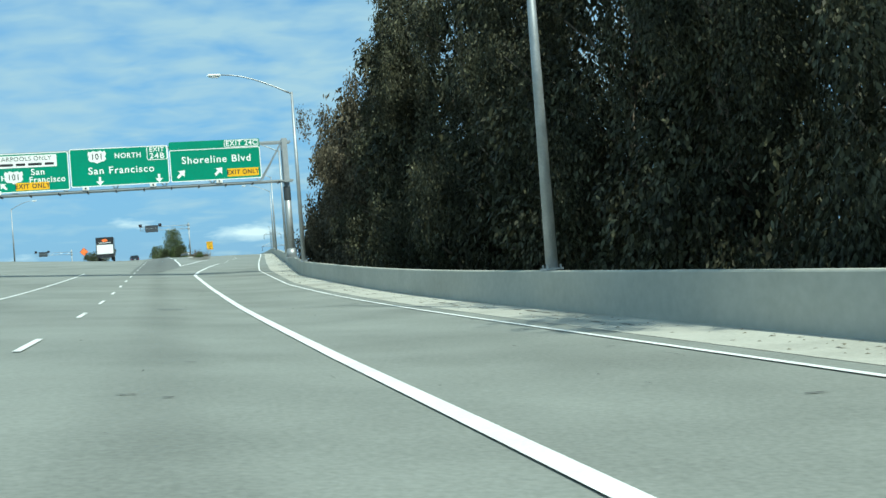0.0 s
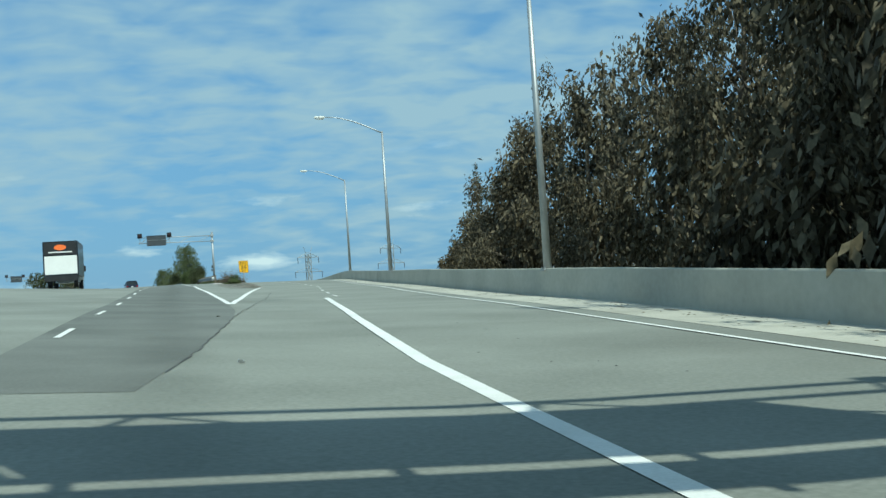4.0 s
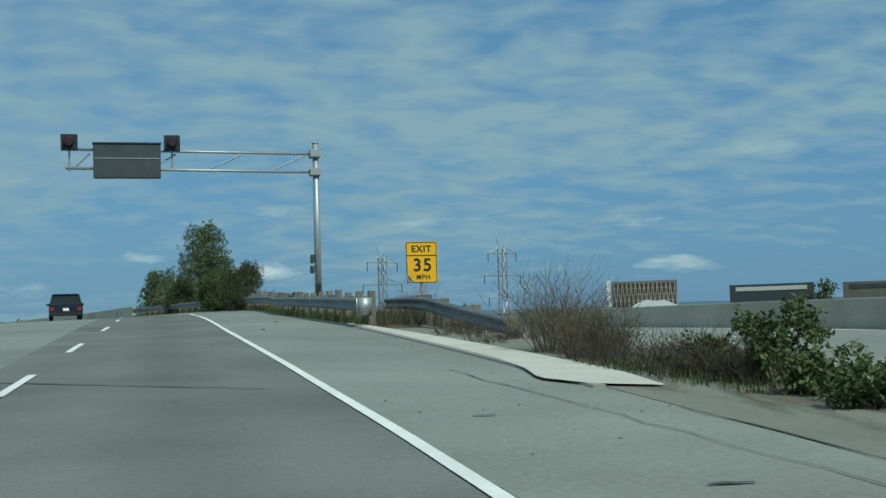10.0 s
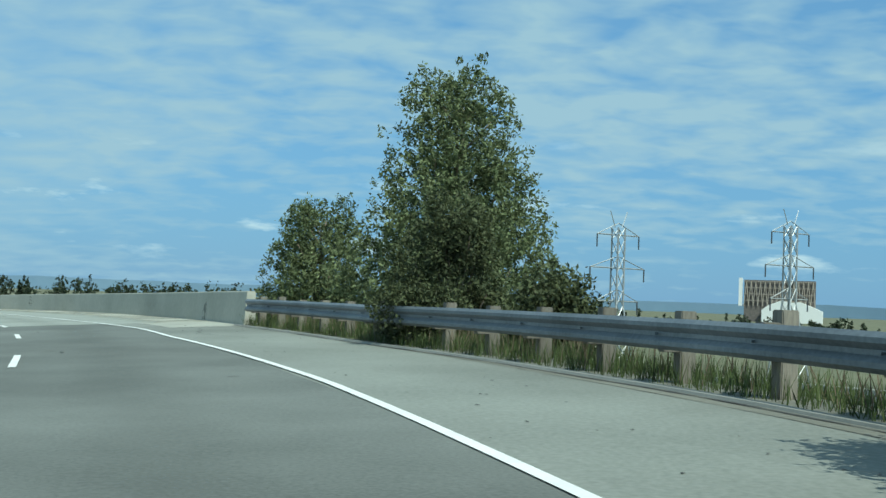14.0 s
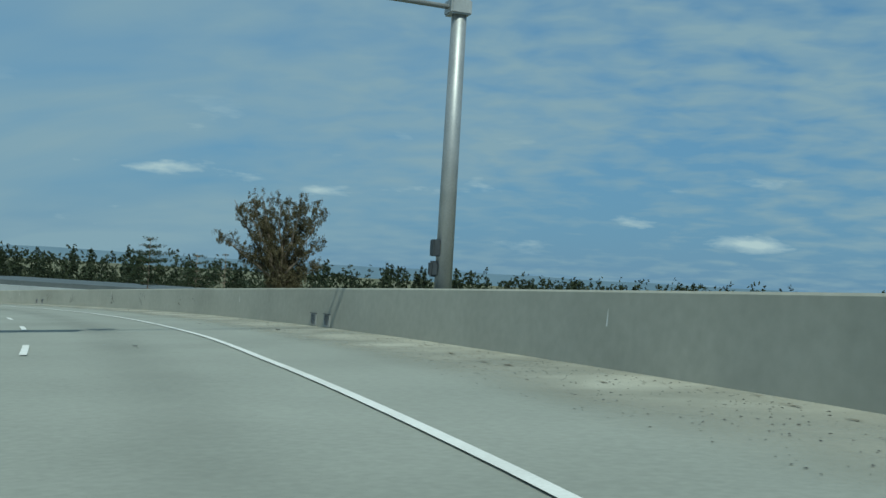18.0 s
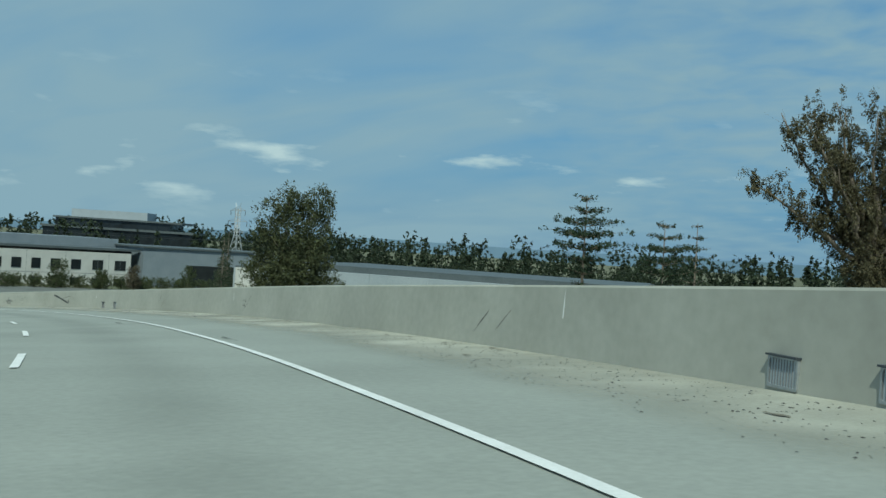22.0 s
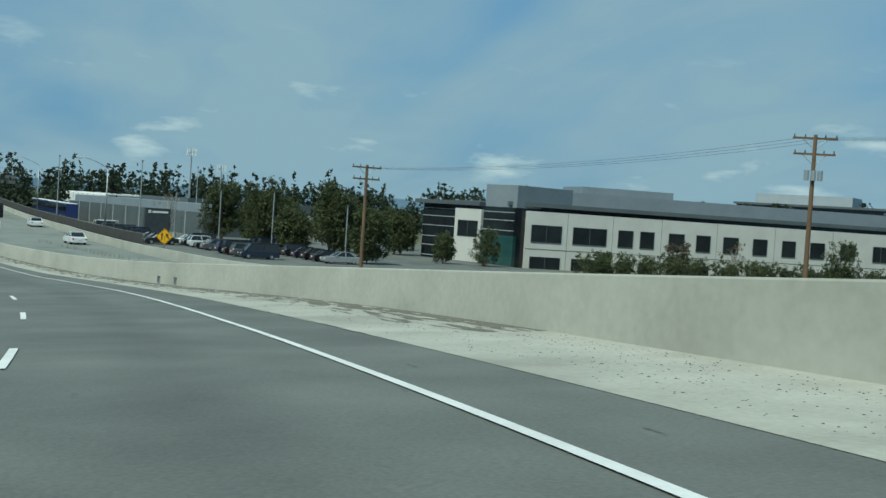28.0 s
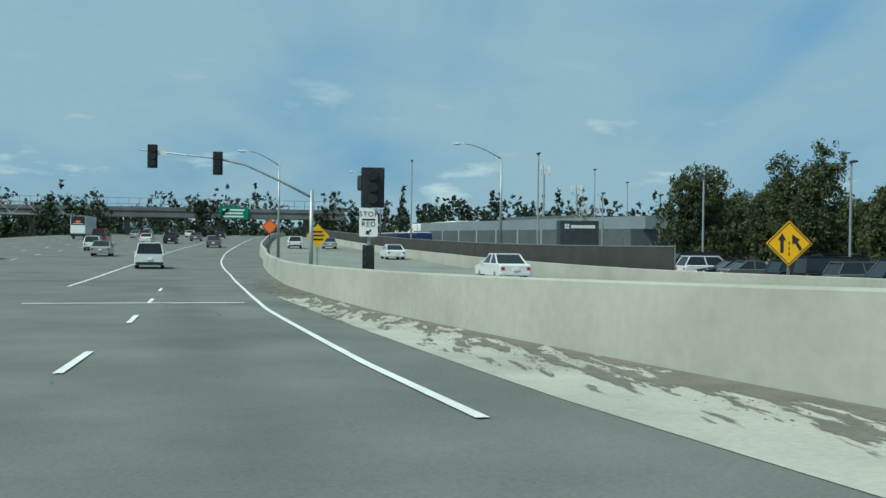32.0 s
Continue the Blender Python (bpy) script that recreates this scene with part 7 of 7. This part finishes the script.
# young trees and shrubs along the office front
for k, (x, y, top, w, leaf) in enumerate(((-403.7, 454.6, -4.0, 3.2, LOT_LEAF), (-402, 459.9, -3.2, 4.0, LOT_LEAF), (-397.2, 474.7, -5.4, 2.4, LOT_LEAF), (-394.2, 483.8, -3.4, 4.2, EUCALYPT_MIXED), (-392, 490.9, -3.0, 4.6, EUCALYPT_BROWN),
                                          (-387.6, 504.3, -1.6, 5.4, LOT_LEAF), (-384.8, 513.1, -3.6, 3.4, LOT_LEAF), (-382.6, 520, -2.6, 4.2, EUCALYPT_MIXED), (-378.5, 532.4, -2.2, 4.6, LOT_LEAF), (-376, 545, -2.4, 4.6, LOT_LEAF))):
    bare = leaf is EUCALYPT_BROWN
    broad_tree("office_tree", "leafless young tree by the office front" if bare else "small leafy tree by the office front", (*set_back(x, y), GROUND + 0.3), (top - GROUND - 0.3) * 1.03, w * 1.05, leaf, PALE_BARK if bare else BARK, 700 if bare else 5000, 0.13, 340 + k, 0.1, 0.12, 0.3, 14, "office trees", 0.08, 0.3)
hedge = broad_tree("hedge_shrub", "low dark hedge shrub along the office car park", (*set_back(-395, 472), GROUND + 0.3), 2.6, 5.6, LOT_LEAF, BARK, 4200, 0.12, 360, 0.1, 0.05, 0.2, 10, "office hedge", 0.05, 0.3, category="shrub")
for k in range(22):
    copy_thing(hedge, Matrix.Translation((*set_back(-394.5 + (k % 3) * 1.6 + k * 0.5, 475.5 + k * 3.4), GROUND + 0.3)) @ Matrix.Rotation(k * 1.7, 4, "Z"))
broad_tree("bare_tree", "leafless grey tree in front of the low building", (-462, 424, GROUND + 0.2), 8.0, 6, STRAW, PALE_BARK, 500, 0.08, 320, 0.1, 0.3, 0.2, 30, trunk=0.18)


def lot_lamp(x, y, high, label="grey car park lamp with a flat head", two=False):
    g = thing("car_park_lamp", upon(x, y, GROUND + 0.3, 0), label, "street lamp", "car park lamps")
    part("pole", rod(bmesh.new(), (0, 0, 0), (0, 0, high), 0.1, 0.08, 8), STEEL, g)
    part("footing", rod(bmesh.new(), (0, 0, 0), (0, 0, 0.7), 0.28, sides=12), CONCRETE, g)
    for sx in ((-1, 1) if two else (1,)):
        part("lamp_head", block(min(0, sx * 0.75), max(0, sx * 0.75), -0.16, 0.16, high - 0.08, high + 0.06, 0.02), DARK, g)


for x, y, h in ((-432.2, 428.8, 8.1), (-413.1, 433.5, 8.2), (-440, 427, 6.9), (-452, 424, 7.5), (-402, 441, 7.0)):
    lot_lamp(x, y, h)
for x, y, h in ((-464.2, 419.0, 12.4), (-484.8, 405.2, 12.8), (-500, 432, 13), (-515, 440, 12)):
    lot_lamp(x, y, h, "tall twin-headed floodlight pole", True)


def cell_mast(x, y, top):
    g = thing("phone_mast", upon(x, y, GROUND, 0), "slim mobile phone mast with white panel antennas", "mast", "phone masts")
    part("pole", rod(bmesh.new(), (0, 0, 0), (0, 0, top - GROUND), 0.35, 0.2, 10), STEEL, g)
    for k in range(9):
        a = k * math.tau / 9
        part("antenna", box(bmesh.new(), -0.15, 0.15, -0.08, 0.08, top - GROUND - 2.4, top - GROUND, 0.02, Matrix.Translation((1.5 * math.cos(a), 1.5 * math.sin(a), 0))), WHITE, g)
        part("bracket", rod(bmesh.new(), (0, 0, top - GROUND - 1.2), (1.5 * math.cos(a), 1.5 * math.sin(a), top - GROUND - 1.2), 0.05, sides=6), STEEL, g)


cell_mast(-631.7, 442.8, 14.0)
cell_mast(-652.5, 455, 10.0)


# ---- utility poles and pylons ----
def utility_pole(x, y, top, turn, kit=True, mat=None):
    g = thing("utility_pole", upon(x, y, GROUND, turn), "brown timber utility pole with crossarms and insulators", "utility pole", "utility poles")
    h = top - GROUND
    part("pole", rod(bmesh.new(), (0, 0, 0), (0, 0, h), 0.2, 0.13, 10), mat or POLE_WOOD, g)
    for z, w in ((h - 0.25, 1.5), (h - 1.35, 1.4)):
        arm = part("crossarm", block(-w, w, -0.07, 0.07, z - 0.07, z + 0.07), POLE_WOOD, g)
        for x0 in (-w + 0.1, -w * 0.45, w * 0.45, w - 0.1):
            part("insulator", rod(bmesh.new(), (x0, 0, z + 0.07), (x0, 0, z + 0.27), 0.05, 0.035, 8), DARK, arm)
        for sx in (-1, 1):
            part("brace", rod(bmesh.new(), (sx * w * 0.6, 0, z), (0, 0, z - 0.8), 0.03, sides=5), STEEL, g)
    if kit:
        for k in range(3):
            part("transformer", rod(bmesh.new(), (-0.45 + k * 0.45, -0.3, h - 3.2), (-0.45 + k * 0.45, -0.3, h - 2.5), 0.18, sides=10), STEEL, g)
    return g


utility_pole(-330.2, 457.0, 5.6, 60)
utility_pole(-368.3, 434.7, 2.6, 100, False)


def pylon(x, y, top, turn, wide=6.5):
    """A lattice tower: four legs, crossed braces and three pairs of arms."""
    h = top - GROUND
    g = thing("transmission_tower", upon(x, y, GROUND, turn), "grey steel lattice transmission tower", "pylon", "transmission towers")
    def half(z):
        f = z / h
        return wide * (0.5 - 0.4 * min(1.0, f / 0.6)) if f < 0.6 else wide * 0.1
    for sx in (-1, 1):
        for sy in (-1, 1):
            part("leg", pipe([(sx * half(z), sy * half(z), z) for z in (0, h * 0.3, h * 0.6, h * 0.93)], 0.13, 5), STEEL, g)
    levels = [0, 0.12, 0.24, 0.35, 0.45, 0.53, 0.6, 0.67, 0.74, 0.81, 0.88, 0.93]
    for a, b in zip(levels, levels[1:]):
        p, q = half(a * h), half(b * h)
        lattice = bmesh.new()
        for s1 in (-1, 1):
            rod(lattice, (-p, s1 * p, a * h), (q, s1 * q, b * h), 0.06, sides=4)
            rod(lattice, (p, s1 * p, a * h), (-q, s1 * q, b * h), 0.06, sides=4)
            rod(lattice, (s1 * p, -p, a * h), (s1 * q, q, b * h), 0.06, sides=4)
        part("lattice", lattice, STEEL, g)
    for f, w in ((0.62, 0.62), (0.76, 0.8), (0.9, 0.62)):
        for sx in (-1, 1):
            arm = bmesh.new()
            rod(arm, (0, 0, f * h), (sx * wide * w, 0, f * h), 0.08, sides=4)
            rod(arm, (0, 0, (f + 0.05) * h), (sx * wide * w, 0, f * h), 0.06, sides=4)
            limb = part("arm", arm, STEEL, g)
            part("insulator", rod(bmesh.new(), (sx * wide * w, 0, f * h), (sx * wide * w, 0, f * h - 1.6), 0.09, sides=6), DARK, limb)
    for sx in (-1, 1):
        part("peak", rod(bmesh.new(), (sx * half(0.93 * h), 0, 0.93 * h), (sx * wide * 0.25, 0, h), 0.07, sides=4), STEEL, g)
    return g


pylon(-59.8, 397, 20.6, 40, 5.6)
pylon(-36.9, 408, 22.4, 40, 6.0)
pylon(-1.3, 201.3, 28.5, 15, 4.6)
pylon(-452, 606, 17.2, 0, 6.0)
cables = thing("power_lines", Matrix.Identity(4), "thin sagging power cables between the towers", "cable")
for off in (-2.8, 2.8):
    for z in (17.5, 21.0, 24.0):
        pts = []
        for k in range(13):
            f = k / 12
            pts.append((-1.3 + off + f * 130 * 1.6, 201 + f * -60, z - 18 * f * (1 - f)))
        part("cable", pipe(pts, 0.035, 4), BLACK, cables)
for a, b in (((-330.2, 457.0, 5.3), (-368.3, 434.7, 2.3)), ((-330.2, 457.0, 5.3), (-262, 470, 6.0))):
    for off in (-1.2, 0.0, 1.2):
        part("cable", pipe([(a[0] + (b[0] - a[0]) * k / 8, a[1] + (b[1] - a[1]) * k / 8 + off, a[2] + (b[2] - a[2]) * k / 8 - 3.2 * (k / 8) * (1 - k / 8)) for k in range(9)], 0.009, 4), BLACK, cables)


# ---- buildings ----
def facade_window(parent, x0, x1, z0, z1, y=0.0):
    w = part("window", block(x0, x1, y - 0.02, y + 0.04, z0, z1), GLASS_DARK, parent, "dark tinted window")
    part("frame", frame_plate(rounded(x0 - 0.06, x1 + 0.06, z0 - 0.06, z1 + 0.06, 0.01, 1), rounded(x0, x1, z0, z1, 0.01, 1), y - 0.05, y + 0.02), ROOFGREY, w)
    if x1 - x0 > 2.5:
        part("mullion", block((x0 + x1) / 2 - 0.03, (x0 + x1) / 2 + 0.03, y - 0.04, y - 0.02, z0, z1), ROOFGREY, w)


def along(ax, ay, bx, by, z=GROUND):
    """A pose with x along a wall from a to b, y into the building."""
    a = math.atan2(by - ay, bx - ax)
    return Matrix.Translation((ax, ay, z)) @ Matrix.Rotation(a, 4, "Z"), math.hypot(bx - ax, by - ay)


def office():
    m, n = along(-407, 466, -405, 536)
    m = BACK @ m
    g = thing("office_building", m, "two-storey off-white office block with dark windows and roof", "office building")
    top = -0.1 - GROUND
    part("wall", block(1.4, 68.2, 0.05, 30, 0, top, 0.02), OFFWHITE, g)
    part("roof", block(-1.0, n + 1.0, 0.6, 34, top + 0.6, top + 1.15), ROOFGREY, g, "dark overhanging roof edge")
    part("clerestory", block(0.6, n - 0.6, 2.0, 32, top, top + 0.62), GLASS_DARK, g)
    part("upper_storey", block(8, n + 4, 16, 34, top, top + 3.4), GREYBLUE, g, "blue-grey upper storey")
    part("plant_room", block(18, 34, 20, 28, top + 3.4, top + 4.6), GREYBLUE, g)
    for x0, x1 in ((2.2, 6.6), (8.4, 13.4), (15.3, 17.5), (18.7, 20.8), (23.2, 25.6), (27.6, 29.8), (32.0, 34.4), (36.9, 39.2), (41.8, 44.0), (46.6, 49.0), (51.9, 54.4), (57.6, 60.4), (63.7, 66.7)):
        facade_window(g, x0, x1, top - 4.2, top - 1.9)
        facade_window(g, x0, x1, 0.5, top - 6.3)
    for x in (7.5, 14.4, 22.0, 30.9, 40.5, 50.4, 62.0):
        part("panel_joint", block(x - 0.02, x + 0.02, 0.03, 0.05, 0.3, top - 0.05), ROOFGREY, g)
    for z in (top - 5.2,):
        part("string_course", block(1.4, 68.2, 0.02, 0.05, z - 0.04, z + 0.04), ROOFGREY, g)
    # the glazed end towards the car park
    e, w = along(-424.5, 457.2, -406.3, 465.4)
    e = BACK @ e
    h = thing("office_wing", e, "glazed office wing with white panel and grey stair block", "office building")
    part("glass_wall", block(0.8, w - 0.3, 0.15, 14, 0, top + 0.3, 0.02), GLASS_DARK, h, "dark curtain-wall glazing")
    for z in (1.2, 2.7, 4.0, 5.6, 7.0, 8.1):
        part("glazing_bar", block(0.8, w - 0.3, 0.08, 0.15, z - 0.05, z + 0.05), PALEWALL, h)
    part("white_panel", block(8.2, 13.6, -0.3, 0.4, 0.8, top - 0.2, 0.03), OFFWHITE, h)
    facade_window(h, 9.0, 13.0, top - 4.1, top - 1.9, -0.3)
    part("stair_block", block(13.4, w - 0.4, 0.6, 12, 4.2, 3.3 - GROUND, 0.03), GREYBLUE, h, "blue-grey stair block")
    part("stair_glass", block(13.6, w - 0.2, 0.0, 0.6, 0, 4.9), GLASS_GREEN, h, "green-tinted entrance glazing")
    part("roof", block(-0.4, 13.4, -0.6, 15, top + 0.3, top + 0.85), ROOFGREY, h, "grey roof edge")
    # long lower wings behind
    for ax, ay, bx, by, deep, high, label in ((-404, 537, -398, 572, 30, 1.7, "blue-grey office wing behind the white block"), (-402, 600, -440, 580, 30, 1.6, "pale grey office wing with dark glazing")):
        m2, n2 = along(ax, ay, bx, by)
        m2 = BACK @ m2
        q = thing("office_wing", m2, label, "office building")
        part("wall", block(0, n2, 0, deep, 0, high - GROUND, 0.02), GREYBLUE, q)
        part("glazing", block(n2 * 0.35, n2 * 0.8, -0.05, 0.0, 1.0, high - GROUND - 4), GLASS_DARK, q)
        part("roof", block(-0.5, n2 + 0.5, -0.5, deep, high - GROUND, high - GROUND + 0.4), ROOFGREY, q)


office()


def shed(ax, ay, bx, by, deep, high, wall, roof, label, roof_up=1.4, bays=0, name="warehouse"):
    m, n = along(ax, ay, bx, by)
    g = thing(name, m, label, "building")
    part("wall", block(0, n, 0, deep, 0, high - GROUND, 0.02), wall, g)
    part("roof", plate([(-0.6, high - GROUND), (n + 0.6, high - GROUND), (n + 0.6, high - GROUND + roof_up), (-0.6, high - GROUND + roof_up)], 1.5, deep + 0.5), roof, g, "dark roof edge")
    for k in range(bays):
        x = n * (k + 0.5) / bays
        part("bay_door", block(x - n / bays * 0.28, x + n / bays * 0.28, -0.06, 0.0, 0.3, 3.4), ROOFGREY, g)
        part("pilaster", block(n * k / bays - 0.15, n * k / bays + 0.15, -0.12, 0.0, 0, high - GROUND), PALEWALL, g)
    return g


shed(-300, 489, -226, 515.6, 40, 1.3, PALEWALL, ROOFGREY, "long pale metal warehouse with a dark roof edge", 1.0, 8)
shed(-311, 493, -303, 497, 20, 0.6, OFFWHITE, ROOFGREY, "cream rendered workshop beside the warehouse", 0.3, 2)
# flat dark wall colour stands in for the shade inside the open bays
shed(-548, 407, -466, 430, 18, -4.2, ROOFGREY, GREYBLUE, "low grey-roofed workshop with dark open bays", 1.5, 10)
shed(-505, 432, -520, 470, 25, -4.2, OFFWHITE, ROOFGREY, "low dark-roofed building behind the car park", 2.4, 5)
shed(-640, 404, -560, 414, 20, -2.4, WHITE, WHITE, "long white warehouse beyond the buses", 0.4, 8)
tower_sign = thing("sign_tower", upon(-448, 421, GROUND, 100), "dark grey sign block with small pale emblem squares", "sign")
part("body", block(-2.0, 2.0, 0, 1.2, 0, 4.9, 0.05), DARK, tower_sign)
for k, x in enumerate((-1.55, -1.3)):
    for z in (4.1, 4.35):
        part("emblem_square", block(x, x + 0.21, -0.03, 0.0, z, z + 0.21), WHITE, tower_sign)
part("line_of_print", block(-0.9, 1.6, -0.03, 0.0, 4.16, 4.46), WHITE, tower_sign)
BUS_BLUE = car_paint("blue_coach_paint", (0.02, 0.035, 0.14))
for k in range(6):
    b = thing("coach", upon(-520 - k * 13, 407 - k * 1.6, GROUND + 0.4, 98), "dark blue coach parked behind the fence", "coach", "parked coaches")
    part("body", block(-1.25, 1.25, -6, 6, 0.5, 3.5, 0.12), BUS_BLUE, b)
    part("window_band", block(-1.27, 1.27, -5.6, 5.4, 2.0, 2.9, 0.02), GLASS_DARK, b)
    part("roof_stripe", block(-1.1, 1.1, -5.8, 5.8, 3.5, 3.62), WHITE, b)
    for x in (-1.2, 1.2):
        for y in (-4, 4):
            wheel(b, x, y, 0.48, 0.3)


def overpass():
    m = frame_at(884, -16, 0, 6)
    m.translation.z = 0
    g = thing("overpass", m, "concrete road bridge with a fenced parapet across the freeway", "bridge")
    part("deck", block(-75, 45, 0, 9, -1.2, 0.4, 0.05), BRIDGE, g)
    part("parapet", block(-75, 45, -0.2, 0.2, 0.4, 1.3), BRIDGE, g)
    for k in range(5):
        part("pier", block(-52 + k * 22 - 0.7, -52 + k * 22 + 0.7, 3, 6, -9, -1.2, 0.1), BRIDGE, g)
    for k in range(48):
        part("fence_post", block(-75 + k * 2.5 - 0.05, -75 + k * 2.5 + 0.05, -0.05, 0.05, 1.3, 3.4), LINK, g)
    for z in (2.0, 3.4):
        part("fence_rail", block(-75, 45, -0.05, 0.05, z - 0.05, z + 0.05), LINK, g)
    sign = part("green_sign", block(14, 21, -0.5, -0.35, -1.3, 1.7, 0.02), GREEN, g, "green freeway sign")
    for z, w in ((0.9, 2.6), (0.1, 2.2), (-0.7, 2.4)):
        part("line_of_print", block(17.5 - w, 17.5 + w, -0.54, -0.5, z - 0.2, z + 0.2), WHITE, sign)


overpass()


def truss_footbridge():
    m = frame_at(858, -52, 0, 2)
    m.translation.z = -3.0
    g = thing("sign_truss", m, "long pale steel sign truss over the far lanes", "sign gantry")
    for z in (1.8, 4.4):
        part("chord", block(-30, 22, 0, 0.25, z - 0.12, z + 0.12), STEEL, g)
    for k in range(18):
        part("brace", rod(bmesh.new(), (-29 + k * 2.8, 0.1, 1.8 if k % 2 else 4.4), (-29 + (k + 1) * 2.8, 0.1, 4.4 if k % 2 else 1.8), 0.1, sides=5), STEEL, g)
    for x in (-28, 20):
        part("post", block(x - 0.25, x + 0.25, 0, 0.4, -5, 4.5), STEEL, g)


truss_footbridge()

# far roofs seen over the exit wall
stage = thing("grandstand", upon(207, 1978, -27, -18) @ Matrix.Diagonal((3.4, 3.4, 2.6, 1)), "far lattice grandstand with a white tent roof", "grandstand")
part("back_wall", block(0, 30, 0, 1, 4, 31), LATTICE, stage)
for k in range(30):
    part("brace", rod(bmesh.new(), (k, -0.6, 16 + (k % 2) * 14.5), (k + 1, -0.6, 30.5 - (k % 2) * 14.5), 0.16, sides=4), PALE_BARK, stage)
for k in range(4):
    part("ledger", block(0, 30, -0.8, -0.5, 19 + k * 3.7, 19.3 + k * 3.7), PALE_BARK, stage)
part("side_mast", block(-2.2, -0.8, -1, 1, 16, 32), WHITE, stage)
part("tent_roof", plate([(8, 5), (8, 14), (11, 17), (16, 19.5), (20, 18.6), (24, 19), (29, 16.5), (33, 14), (33, 5)], -3, 2), WHITE, stage, "white tent roof")
for x, y, w, z0, z1, mat, label in ((92, 752, 40, 14, 18.5, DARK, "long dark far building with a pale window strip"), (142, 733, 40, 10, 18, LATTICE, "long low dark far building"), (172, 722, 10, 10, 24, DARK, "dark far tower block")):
    b = thing("far_building", upon(x, y, GROUND, -20), label, "building", "far buildings")
    part("wall", block(0, w, 0, 12, 0, z1 - GROUND), mat, b)
    part("window_strip", block(3, w - 3, -0.2, 0, z1 - GROUND - 3.2, z1 - GROUND - 1.2), OFFWHITE if w == 40 and mat is DARK else DARK, b)
for k, (x, y, top, w) in enumerate(((131, 728, 20, 15), (178, 712, 18.5, 22))):
    broad_tree("far_tree", "round olive tree beside the far buildings", (x, y, GROUND), top - GROUND, w, BUSH_LEAF, BARK, 3000, 0.7, 400 + k, 0.1, 0.2, 0.3, 14, "far round trees", 0.5)
# stepped office tower beyond the flyover
step_block = thing("office_tower", upon(-617, 668, GROUND, 40), "distant stepped glass office block with pale rooftop plant", "office building")
part("lower_storey", block(-35, 35, 0, 30, 0, 14), GLASS_DARK, step_block)
part("floor_band", block(-36, 36, -1, 31, 14, 15), ROOFGREY, step_block)
part("upper_storey", block(-30, 24, 2, 28, 15, 18.5), GLASS_DARK, step_block)
part("upper_band", block(-31, 30, 1, 29, 18.5, 19.3), ROOFGREY, step_block)
part("rooftop_plant", block(-24, 12, 6, 22, 19.3, 23), PALEWALL, step_block)
